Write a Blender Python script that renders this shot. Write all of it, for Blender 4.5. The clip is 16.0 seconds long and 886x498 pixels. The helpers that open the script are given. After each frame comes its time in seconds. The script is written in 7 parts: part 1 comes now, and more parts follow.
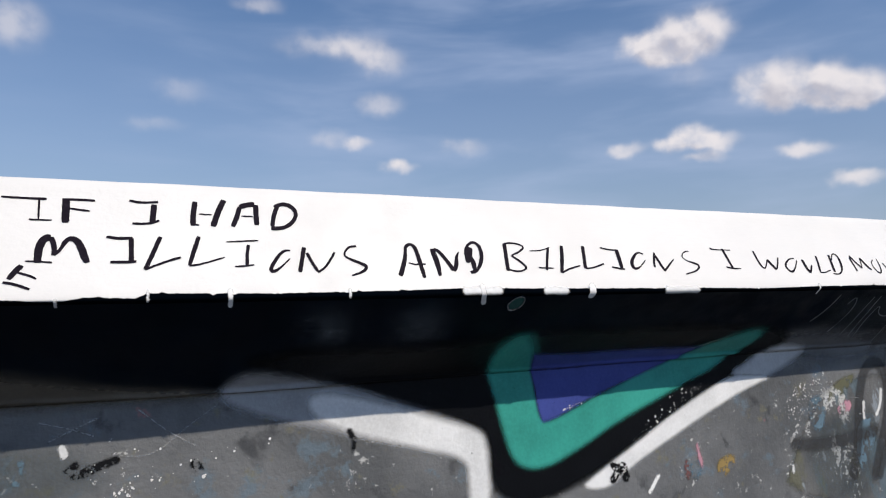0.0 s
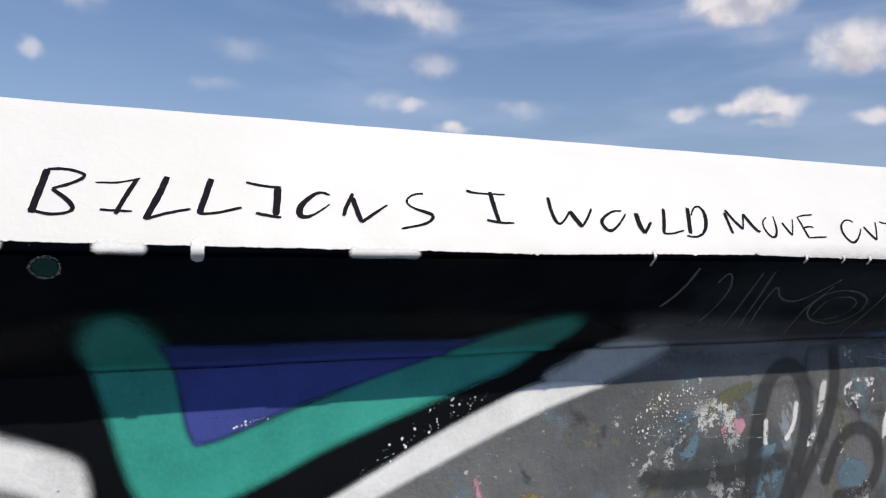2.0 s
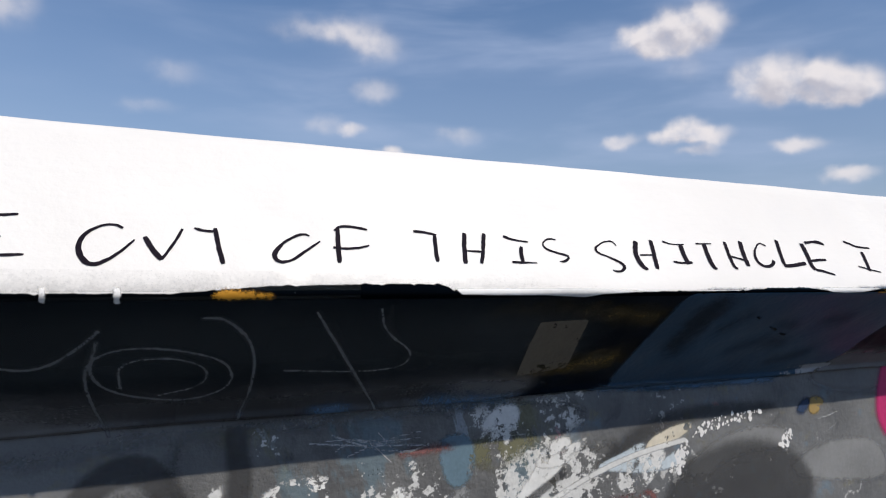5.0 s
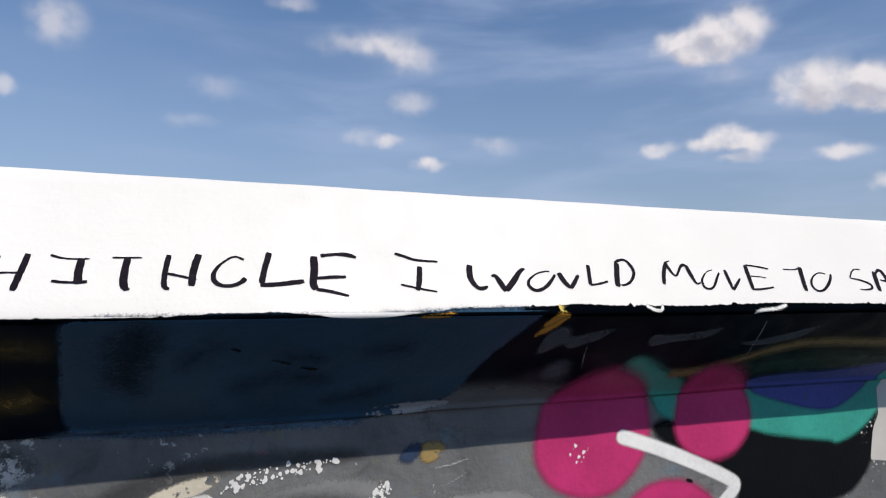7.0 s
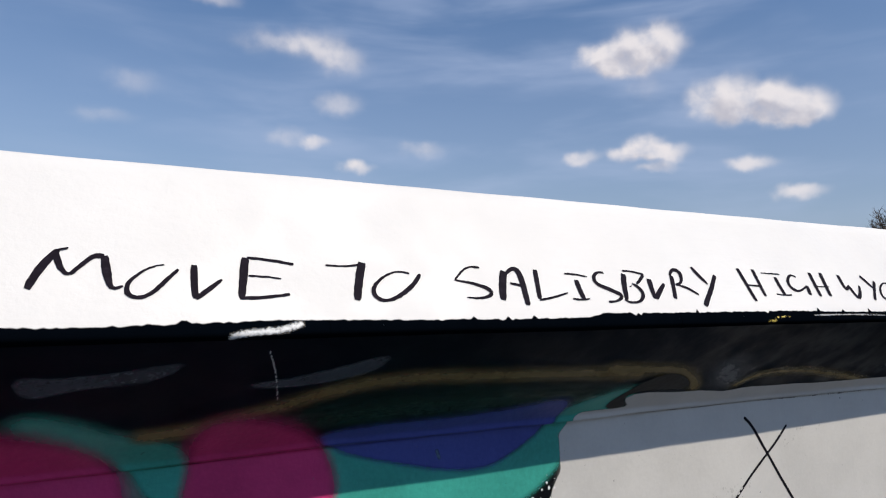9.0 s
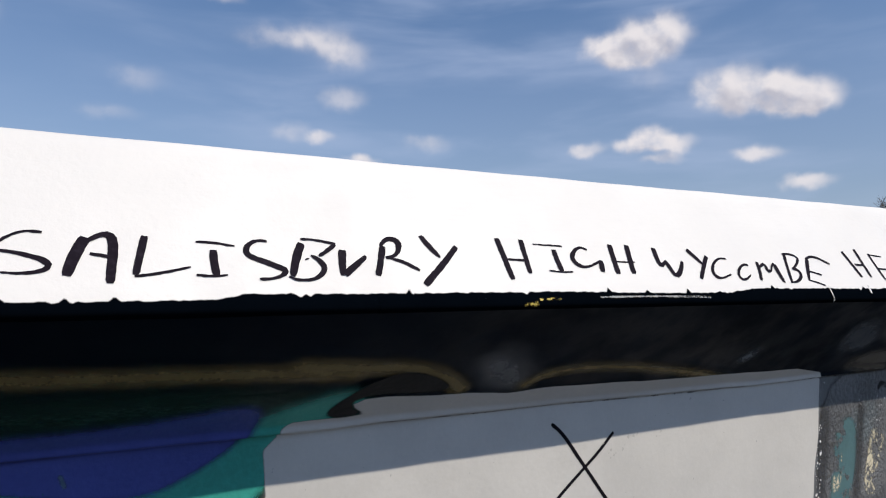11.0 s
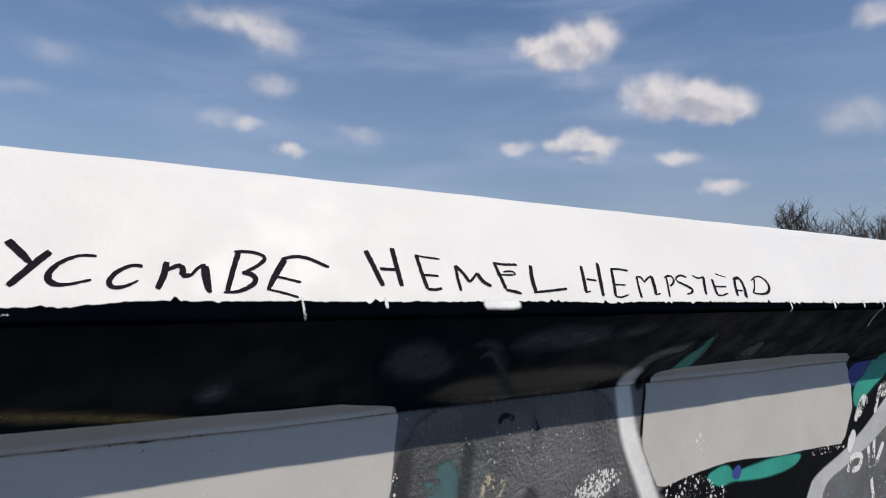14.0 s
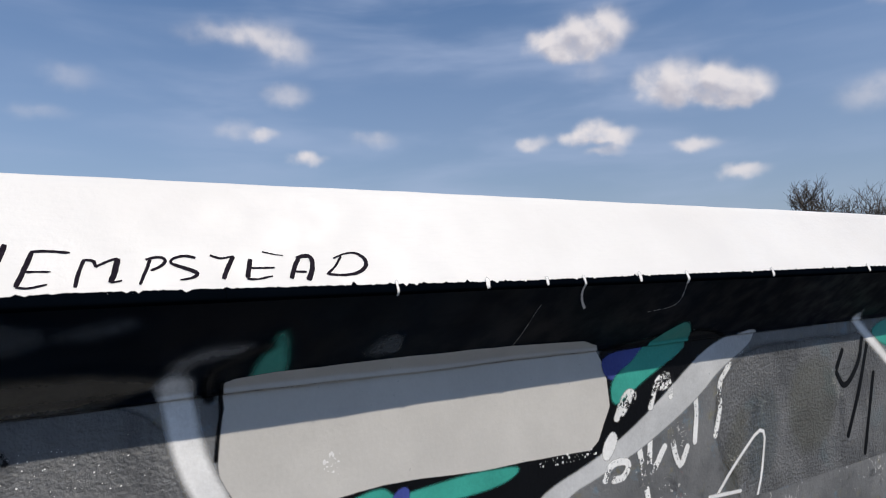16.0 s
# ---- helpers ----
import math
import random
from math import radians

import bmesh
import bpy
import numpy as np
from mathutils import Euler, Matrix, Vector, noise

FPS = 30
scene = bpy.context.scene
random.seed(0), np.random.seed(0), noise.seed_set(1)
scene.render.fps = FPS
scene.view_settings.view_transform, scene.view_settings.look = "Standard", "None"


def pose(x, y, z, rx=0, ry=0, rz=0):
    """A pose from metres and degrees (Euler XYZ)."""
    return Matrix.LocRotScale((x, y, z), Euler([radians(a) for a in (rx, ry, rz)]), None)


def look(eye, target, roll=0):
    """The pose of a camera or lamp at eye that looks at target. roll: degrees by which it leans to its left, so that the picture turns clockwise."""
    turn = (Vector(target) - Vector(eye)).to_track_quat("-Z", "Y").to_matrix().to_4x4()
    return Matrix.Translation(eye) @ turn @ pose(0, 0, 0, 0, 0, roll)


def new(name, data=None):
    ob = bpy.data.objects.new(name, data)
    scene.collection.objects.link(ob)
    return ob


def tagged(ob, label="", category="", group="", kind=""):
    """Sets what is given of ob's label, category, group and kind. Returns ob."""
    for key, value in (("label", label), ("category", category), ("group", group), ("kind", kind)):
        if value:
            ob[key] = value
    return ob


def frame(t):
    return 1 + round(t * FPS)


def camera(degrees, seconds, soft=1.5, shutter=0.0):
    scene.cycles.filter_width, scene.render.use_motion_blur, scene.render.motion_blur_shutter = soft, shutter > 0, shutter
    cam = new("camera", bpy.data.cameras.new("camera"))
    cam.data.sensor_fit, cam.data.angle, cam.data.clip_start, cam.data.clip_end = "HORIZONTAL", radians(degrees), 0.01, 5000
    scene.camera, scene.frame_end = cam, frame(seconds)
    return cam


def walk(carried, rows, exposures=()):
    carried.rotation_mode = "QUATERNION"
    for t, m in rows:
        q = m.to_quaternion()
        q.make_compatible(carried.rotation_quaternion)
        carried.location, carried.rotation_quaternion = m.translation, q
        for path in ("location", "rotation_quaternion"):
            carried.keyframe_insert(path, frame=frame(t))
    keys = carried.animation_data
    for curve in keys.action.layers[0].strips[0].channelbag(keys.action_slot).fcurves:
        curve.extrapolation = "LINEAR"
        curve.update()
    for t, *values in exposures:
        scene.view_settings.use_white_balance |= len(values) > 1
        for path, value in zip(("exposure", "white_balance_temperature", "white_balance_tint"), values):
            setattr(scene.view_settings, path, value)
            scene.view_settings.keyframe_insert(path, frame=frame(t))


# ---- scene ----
cam = camera(68.02, 16.0, soft=1.1)
PATH = [
    (0.0, look((0.0008, -1.2379, 1.5106), (0.8255, 0.5805, 1.6258), -0.68)),
    (0.5, look((0.1955, -1.1015, 1.5076), (1.0719, 0.6938, 1.6017), -0.95)),
    (1.0, look((0.4157, -0.9262, 1.5218), (1.3574, 0.8365, 1.6011), -0.35)),
    (1.5, look((0.6957, -0.9195, 1.5004), (1.5076, 0.9079, 1.5403), 1.09)),
    (2.0, look((0.9507, -0.9860, 1.5024), (1.6318, 0.8944, 1.5053), 0.81)),
    (2.5, look((1.1227, -1.0927, 1.4860), (1.7956, 0.7907, 1.4715), 0.61)),
    (3.0, look((1.3022, -1.0781, 1.4997), (2.0432, 0.7795, 1.4977), 0.37)),
    (3.5, look((1.5784, -0.8976, 1.5130), (2.4709, 0.8918, 1.5505), 1.95)),
    (3.7, look((1.6689, -0.8476, 1.5020), (2.6309, 0.9040, 1.5810), 1.38)),
    (5.8, look((2.5598, -0.8340, 1.5294), (3.3508, 1.0015, 1.6006), -0.03)),
    (6.0, look((2.6156, -0.8148, 1.5287), (3.4417, 1.0052, 1.6017), -0.06)),
    (6.5, look((2.9271, -0.8787, 1.5224), (3.7375, 0.9473, 1.6191), -0.49)),
    (7.0, look((3.2887, -1.0103, 1.5440), (4.0326, 0.8429, 1.6539), 0.33)),
    (7.5, look((3.5347, -0.9532, 1.5221), (4.2939, 0.8931, 1.6434), -0.73)),
    (8.0, look((3.7404, -0.7731, 1.5472), (4.6947, 0.9797, 1.6780), 0.12)),
    (8.5, look((3.9655, -0.7369, 1.5408), (4.9808, 0.9818, 1.6639), -0.45)),
    (9.0, look((4.2334, -0.8156, 1.5517), (5.1791, 0.9424, 1.6744), 0.48)),
    (9.2, look((4.3290, -0.8384, 1.5543), (5.2143, 0.9517, 1.6632), -0.42)),
    (11.3, look((4.8735, -0.7912, 1.5270), (5.8274, 0.9639, 1.6258), 0.14)),
    (11.5, look((4.9140, -0.7815, 1.5474), (5.8879, 0.9637, 1.6248), 0.33)),
    (12.0, look((5.0383, -0.8615, 1.5476), (6.0226, 0.8781, 1.6172), 0.72)),
    (12.5, look((5.1370, -0.9706, 1.5376), (6.0411, 0.8118, 1.6126), 0.30)),
    (13.0, look((5.2971, -1.1037, 1.5223), (6.1928, 0.6829, 1.5963), -1.23)),
    (13.5, look((5.4875, -1.0982, 1.5415), (6.4572, 0.6492, 1.6213), -0.53)),
    (14.0, look((5.7723, -0.8934, 1.5560), (6.8859, 0.7657, 1.6423), 1.18)),
    (14.5, look((5.9926, -0.8721, 1.5525), (7.1525, 0.7549, 1.6387), 0.17)),
    (15.0, look((6.3193, -1.0442, 1.5389), (7.3901, 0.6425, 1.6306), 0.07)),
    (15.5, look((6.5730, -1.1893, 1.5246), (7.5930, 0.5293, 1.6039), -1.27)),
    (16.0, look((6.8255, -1.1601, 1.5193), (7.8866, 0.5329, 1.6069), -1.83)),
]
walk(cam, PATH, exposures=((0, 0.0), (12.5, 0.0), (13.0, -0.08), (13.5, -0.15), (14.0, -0.2), (14.5, -0.12), (15.0, -0.08), (16.0, -0.08)))

# ---- daylight: clear spring sky with small cumulus, sun behind the camera ----
SUN_EL, SUN_AZ = 49.0, 155.0          # degrees; azimuth clockwise from +y
SKY_STRENGTH, SUN_STRENGTH = 0.10, 3.8
sun = new("sun", bpy.data.lights.new("sun", "SUN"))
sun.data.energy, sun.data.angle, sun.data.color = SUN_STRENGTH, radians(0.53), (1.0, 0.93, 0.825)
to_sun = Vector((math.sin(radians(SUN_AZ)) * math.cos(radians(SUN_EL)), math.cos(radians(SUN_AZ)) * math.cos(radians(SUN_EL)), math.sin(radians(SUN_EL))))
sun.matrix_world = look(to_sun * 30, (0, 0, 0))

# azimuth, elevation, half width, half height in degrees, density
CLOUDS_A = [
(41.6, 19.3, 1.9, 1.1, 0.9),
    (44.4, 19.8, 2.7, 1.6, 1),
    (47.2, 20.2, 1.9, 1.5, 1),
    (44.6, 18.4, 3.0, 0.8, 0.7),
    (50.3, 15.4, 1.9, 1.4, 0.75),
    (52.5, 15.7, 1.7, 1.6, 0.8),
    (52.8, 14.0, 3.4, 0.8, 0.7),
    (55.7, 14.8, 1.5, 1.6, 1),
    (57.8, 14.3, 1.8, 1.3, 1),
    (56.5, 13.4, 2.8, 0.7, 0.75),
    (54.3, 14.8, 1.7, 1.2, 0.8),
    (45.7, 12.0, 1.8, 0.9, 1),
]
CLOUDS_B = [
    (47.3, 11.3, 1.6, 0.8, 0.9),
    (43.9, 11.4, 1.8, 0.6, 0.8),
    (46.3, 10.2, 1.8, 0.4, 0.6),
    (40.1, 11.3, 1.6, 0.6, 0.75),
    (53.6, 10.2, 1.8, 0.6, 0.8),
    (57.0, 7.8, 1.9, 0.5, 0.8),
    (20.5, 10.4, 1.4, 0.6, 0.9),
    (16.9, 12.4, 1.5, 0.5, 0.7),
    (14.7, 12.8, 1.9, 0.8, 0.4),
    (26.3, 12.0, 2.1, 0.7, 0.45),
    (19.1, 15.8, 2.1, 1.0, 0.5),
    (14.0, 20.3, 4.2, 1.0, 0.42),
]
CLOUDS_C = [
    (17.4, 20.3, 3.2, 1.2, 0.47),
    (19.4, 19.1, 2.4, 1.1, 0.5),
    (2.5, 16.0, 2.1, 0.9, 0.3),
    (0.4, 13.2, 2.3, 0.6, 0.28),
    (-9.0, 19.3, 2.2, 1.7, 0.55),
    (8.7, 23.1, 2.1, 0.6, 0.45),
    (45.4, 16.9, 1.9, 1.0, 0.25),
    (66.3, 12.5, 2.9, 1.4, 0.45),
    (67.7, 19.5, 1.8, 0.9, 0.65),
    (69.4, 9.1, 1.3, 0.4, 0.7),
    (69.2, 7.2, 1.4, 0.5, 0.7),
    (-12.3, 14.2, 1.0, 0.7, 0.6),
]


class Nodes:
    """Short way to write a node tree."""

    def __init__(self, tree):
        self.t = tree

    def n(self, kind, _set=(), **inputs):
        node = self.t.nodes.new(kind)
        for k, v in dict(_set).items():
            if k == "operation":
                node.operation = v
            elif k == "use_clamp":
                node.use_clamp = v
            elif k == "interpolation_type":
                node.interpolation_type = v
            elif k == "data_type":
                node.data_type = v
            elif k == "attribute_name":
                node.attribute_name = v
            elif k == "rotation_type":
                node.rotation_type = v
        for k, v in inputs.items():
            key = int(k[1:]) if k[0] == "i" and k[1:].isdigit() else k.replace("_", " ")
            if isinstance(v, bpy.types.NodeSocket):
                self.t.links.new(v, node.inputs[key])
            else:
                node.inputs[key].default_value = v
        return node

    def math(self, op, a, b=0.0, clamp=False):
        return self.n("ShaderNodeMath", {"operation": op, "use_clamp": clamp}, i0=a, i1=b).outputs[0]

    def vec(self, op, a, b=(0, 0, 0)):
        node = self.n("ShaderNodeVectorMath", {"operation": op}, i0=a, i1=b)
        return node.outputs["Value"] if op in ("LENGTH", "DOT_PRODUCT") else node.outputs[0]

    def ramp(self, v, a, b, lo=0.0, hi=1.0, smooth=True):
        return self.n("ShaderNodeMapRange", {"interpolation_type": "SMOOTHSTEP" if smooth else "LINEAR"},
                      Value=v, From_Min=a, From_Max=b, To_Min=lo, To_Max=hi).outputs[0]

    def mix(self, f, a, b):
        node = self.n("ShaderNodeMix", {"data_type": "RGBA"})
        for i, v in ((0, f), (6, a), (7, b)):
            if isinstance(v, bpy.types.NodeSocket):
                self.t.links.new(v, node.inputs[i])
            elif i == 0:
                node.inputs[i].default_value = v
            else:
                node.inputs[i].default_value = (*v[:3], 1)
        return node.outputs[2]

    def noise(self, co, scale, detail=4.0, rough=0.55, dist=0.0):
        return self.n("ShaderNodeTexNoise", {}, Vector=co, Scale=scale, Detail=detail, Roughness=rough, Distortion=dist).outputs[0]


def cloud_group():
    g = bpy.data.node_groups.new("cloud_density", "ShaderNodeTree")
    g.interface.new_socket("Place", in_out="INPUT", socket_type="NodeSocketVector")
    g.interface.new_socket("Density", in_out="OUTPUT", socket_type="NodeSocketFloat")
    N = Nodes(g)
    place = g.nodes.new("NodeGroupInput").outputs[0]
    fine = N.n("ShaderNodeTexNoise", {}, Vector=place, Scale=0.55, Detail=3.0, Roughness=0.42)
    wob = N.vec("MULTIPLY", N.vec("SUBTRACT", fine.outputs[1], (0.5, 0.5, 0.5)), (2.0, 1.4, 0))
    p = N.vec("ADD", place, wob)
    total = None
    for a, e, w, h, d in CLOUDS_A + CLOUDS_B + CLOUDS_C:
        q = N.vec("MULTIPLY", N.vec("SUBTRACT", p, (a, e, 0)), (1 / (w * 1.18), 1 / (h * 1.32), 0))
        # flat bases: the lower half falls off faster
        m = N.math("MULTIPLY", N.ramp(N.vec("LENGTH", q), 1.2, 0.15), d)
        total = m if total is None else N.math("ADD", total, m)
    puff = N.noise(place, 0.55, 3.0, 0.5)
    dens = N.math("MULTIPLY", N.math("MINIMUM", total, 1.0), N.ramp(puff, 0.2, 0.65, 0.62, 1.12))
    N.t.links.new(dens, g.nodes.new("NodeGroupOutput").inputs[0])
    return g


def build_world():
    w = bpy.data.worlds.new("sky")
    scene.world = w
    w.use_nodes = True
    N = Nodes(w.node_tree)
    bg = w.node_tree.nodes["Background"]
    sky = N.n("ShaderNodeTexSky")
    sky.sky_type, sky.sun_disc = "NISHITA", False
    sky.sun_elevation, sky.sun_rotation = radians(SUN_EL), radians(SUN_AZ)
    sky.air_density, sky.dust_density, sky.ozone_density = 1.0, 0.6, 3.2
    d = N.n("ShaderNodeSeparateXYZ", {}, Vector=N.n("ShaderNodeTexCoord").outputs["Generated"])
    az = N.math("MULTIPLY", N.math("ARCTAN2", d.outputs[0], d.outputs[1]), 57.2958)
    el = N.math("MULTIPLY", N.math("ARCSINE", d.outputs[2]), 57.2958)
    place = N.n("ShaderNodeCombineXYZ", {}, X=az, Y=el, Z=0.0).outputs[0]
    group = cloud_group()
    def density(v):
        node = w.node_tree.nodes.new("ShaderNodeGroup")
        node.node_tree = group
        w.node_tree.links.new(v, node.inputs[0])
        return node.outputs[0]
    here = density(place)
    above = density(N.vec("ADD", place, (0.5, 1.1, 0)))
    veil_at = N.vec("MULTIPLY", N.vec("ADD", place, (0, 0, 0)), (0.035, 0.16, 0))
    tilt = N.n("ShaderNodeVectorRotate", {"rotation_type": "Z_AXIS"}, Vector=veil_at, Angle=-0.18).outputs[0]
    veil = N.math("MULTIPLY", N.ramp(N.noise(tilt, 1.7, 4.0, 0.5, 0.3), 0.38, 0.78, 0.0, 0.5), N.math("MULTIPLY", N.ramp(az, -18.0, 35.0, 0.12, 1.0), N.ramp(az, 70.0, 44.0, 0.35, 1.0)))
    haze = N.ramp(el, 25.0, 3.0, 0.0, 0.62, smooth=False)
    blue = N.vec("MULTIPLY", sky.outputs[0], (0.86, 1.0, 1.13))
    base = N.mix(haze, blue, HAZE)
    base = N.mix(veil, base, VEIL)
    alpha = N.ramp(here, -0.05, 1.2, 0.0, 0.97)
    lump = N.math("MULTIPLY", N.math("SUBTRACT", N.noise(place, 0.4, 2.0, 0.5), 0.5), 0.9)
    shade = N.ramp(N.math("ADD", above, lump), 0.45, 1.3, 0.0, 0.9)
    colour = N.mix(shade, CLOUD_LIT, CLOUD_SHADE)
    final = N.mix(alpha, base, colour)
    w.node_tree.links.new(final, bg.inputs[0])
    bg.inputs[1].default_value = SKY_STRENGTH


HAZE, VEIL = (3.25, 3.65, 4.8), (4.5, 5.4, 7.5)
CLOUD_LIT, CLOUD_SHADE = (8.4, 7.95, 8.1), (4.9, 4.85, 5.6)
build_world()

# ---- materials ----
MATS = {}


def surface(name, make, rough=0.6, spec=0.4, bump=0.25, bump_scale=90.0, metal=0.0):
    """A solid painted or mineral surface; make(N, co) gives its colour."""
    m = bpy.data.materials.new(name)
    m.use_nodes = True
    N = Nodes(m.node_tree)
    b = m.node_tree.nodes["Principled BSDF"]
    co = N.n("ShaderNodeTexCoord").outputs["Object"]
    m.node_tree.links.new(make(N, co), b.inputs["Base Color"])
    b.inputs["Specular IOR Level"].default_value = spec
    b.inputs["Metallic"].default_value = metal
    r = N.ramp(N.noise(co, 14.0, 4.0), 0.3, 0.7, max(0.05, rough - 0.12), min(1, rough + 0.12))
    m.node_tree.links.new(r, b.inputs["Roughness"])
    h = N.math("ADD", N.noise(co, bump_scale, 5.0, 0.6), N.noise(co, bump_scale * 0.14, 3.0))
    bn = N.n("ShaderNodeBump", {}, Strength=bump, Distance=0.004, Height=h).outputs[0]
    m.node_tree.links.new(bn, b.inputs["Normal"])
    MATS[name] = m
    return m


def tone(c, k):
    return tuple(min(1, v * k) for v in c)


def paint_material(name, c, rough=0.5, grain=0.9, chips=None, chip_scale=58.0, opacity=1.0, grain_scale=260.0, bump=0.25, mottle=1.0, spec=0.2, depth=0.004, make=None):
    """Paint laid over a surface. Its border is soft and speckled; chips: share that has flaked away."""
    m = bpy.data.materials.new(name)
    m.use_nodes = True
    N = Nodes(m.node_tree)
    t = m.node_tree
    b = t.nodes["Principled BSDF"]
    co = N.n("ShaderNodeTexCoord").outputs["Object"]
    mott = N.ramp(N.noise(co, 6.0, 5.0, 0.6), 0.3, 0.7)
    fine = N.ramp(N.noise(co, 120.0, 3.0), 0.35, 0.75)
    col = N.mix(mott, tone(c, 1 - 0.16 * mottle), tone(c, 1 + 0.12 * mottle))
    col = N.mix(N.math("MULTIPLY", fine, 0.25 * mottle), col, tone(c, 1.3))
    if make:
        col = make(N, co)
    t.links.new(col, b.inputs["Base Color"])
    b.inputs["Roughness"].default_value = rough
    b.inputs["Specular IOR Level"].default_value = spec
    h = N.math("ADD", N.noise(co, 90.0, 5.0, 0.6), N.noise(co, 13.0, 3.0))
    t.links.new(N.n("ShaderNodeBump", {}, Strength=bump, Distance=depth, Height=h).outputs[0], b.inputs["Normal"])
    e = N.n("ShaderNodeAttribute", {"attribute_name": "edge"}).outputs["Fac"]
    speck = N.math("SUBTRACT", N.noise(co, grain_scale, 2.0, 0.7), 0.5)
    wave = N.math("SUBTRACT", N.noise(co, 34.0, 4.0, 0.65), 0.5)
    e = N.math("ADD", e, N.math("ADD", N.math("MULTIPLY", speck, 2.4 * grain), N.math("MULTIPLY", wave, 2.0 * grain)))
    a = N.ramp(e, -0.9, 0.9)
    if chips is not None:
        k = N.math("ADD", N.noise(co, chip_scale, 8.0, 0.74), N.math("MULTIPLY", N.math("SUBTRACT", N.noise(co, 11.0, 4.0), 0.5), 1.1))
        a = N.math("MULTIPLY", a, N.ramp(k, chips - 0.02, chips + 0.03))
    # pinholes where the older coat shows
    pin = N.ramp(N.noise(co, 70.0, 5.0, 0.75), 0.27, 0.31)
    a = N.math("MULTIPLY", N.math("MULTIPLY", a, pin), opacity)
    tr = N.n("ShaderNodeBsdfTransparent").outputs[0]
    mx = N.n("ShaderNodeMixShader", {}, Fac=a, i1=tr, i2=b.outputs[0]).outputs[0]
    t.links.new(mx, t.nodes["Material Output"].inputs["Surface"])
    MATS[name] = m
    return m


def worn_layers(N, co, light=1.0, white=0.0, blisters=0.0):
    """Many coats scraped and flaked through to each other."""
    brush = N.vec("MULTIPLY", N.n("ShaderNodeVectorRotate", {"rotation_type": "Y_AXIS"}, Vector=co, Angle=0.35).outputs[0], (1.0, 1.0, 0.42))
    c = N.mix(N.ramp(N.noise(co, 5.0, 6.0, 0.65), 0.3, 0.7), tone((0.075, 0.075, 0.078), light), tone((0.17, 0.168, 0.165), light))
    for off, scale, lo, hi, amount, hue in (((3, 1, 4), 7.0, 0.53, 0.60, 0.75, (0.125, 0.175, 0.205)), ((7, 2, 1), 6.0, 0.54, 0.62, 0.65, (0.155, 0.150, 0.085)),
                                            ((2, 8, 5), 11.0, 0.61, 0.65, 0.8, (0.30, 0.33, 0.36)), ((5, 5, 9), 12.0, 0.66, 0.69, 0.8, (0.42, 0.23, 0.26)),
                                            ((1, 6, 3), 12.0, 0.67, 0.70, 0.75, (0.20, 0.085, 0.06)), ((8, 3, 7), 9.0, 0.58, 0.66, 0.75, (0.045, 0.046, 0.050))):
        c = N.mix(N.ramp(N.noise(N.vec("ADD", brush, off), scale, 6.0, 0.66), lo, hi, 0.0, amount), c, tone(hue, light))
    patch = N.noise(N.vec("ADD", brush, (4, 4, 2)), 6.5, 4.0, 0.6)
    flake = N.math("ADD", N.noise(co, 62.0, 8.0, 0.72), N.math("MULTIPLY", N.math("SUBTRACT", patch, 0.5), 1.7))
    c = N.mix(N.ramp(flake, 0.66 - white, 0.69 - white, 0.0, 0.95), c, (0.62, 0.61, 0.59))
    jitter = N.n("ShaderNodeTexNoise", {}, Vector=co, Scale=45.0, Detail=3.0).outputs[1]
    dots = N.n("ShaderNodeTexVoronoi", {}, Vector=N.vec("ADD", co, N.vec("MULTIPLY", jitter, (0.03, 0.03, 0.03))), Scale=105.0).outputs["Distance"]
    ring = N.math("MULTIPLY", N.ramp(dots, 0.30, 0.22), N.ramp(flake, 0.54 - white, 0.60 - white))
    c = N.mix(N.math("MULTIPLY", ring, blisters), c, (0.66, 0.65, 0.63))
    lines = N.noise(N.vec("MULTIPLY", co, (6.0, 1.0, 90.0)), 1.0, 3.0)
    return N.mix(N.ramp(lines, 0.70, 0.73, 0.0, 0.5), c, (0.45, 0.45, 0.44))


def rough_layers(N, co):
    c = N.mix(N.ramp(N.noise(co, 4.0, 5.0, 0.6), 0.3, 0.7), (0.085, 0.086, 0.088), (0.165, 0.165, 0.166))
    streak = N.noise(N.vec("MULTIPLY", co, (9.0, 1.0, 2.2)), 1.0, 4.0, 0.6)
    c = N.mix(N.ramp(streak, 0.55, 0.72, 0.0, 0.7), c, (0.055, 0.056, 0.060))
    c = N.mix(N.ramp(N.noise(N.vec("ADD", co, (3, 1, 4)), 6.0, 5.0, 0.6), 0.58, 0.70, 0.0, 0.5), c, (0.12, 0.155, 0.165))
    crumbs = N.math("ADD", N.noise(co, 190.0, 4.0, 0.7), N.math("MULTIPLY", N.math("SUBTRACT", N.noise(co, 7.0, 4.0), 0.5), 0.9))
    return N.mix(N.ramp(crumbs, 0.72, 0.76, 0.0, 0.8), c, (0.52, 0.50, 0.44))


def white_coat(N, co):
    c = N.mix(N.ramp(N.noise(co, 2.2, 5.0), 0.3, 0.75), (0.73, 0.70, 0.67), (0.79, 0.765, 0.735))
    roller = N.noise(N.vec("MULTIPLY", co, (1.0, 7.0, 7.0)), 26.0, 3.0)
    c = N.mix(N.math("MULTIPLY", N.ramp(roller, 0.4, 0.8), 0.3), c, (0.71, 0.69, 0.665))
    return N.mix(N.ramp(N.noise(co, 48.0, 6.0, 0.7), 0.70, 0.78, 0.0, 0.4), c, (0.55, 0.52, 0.48))


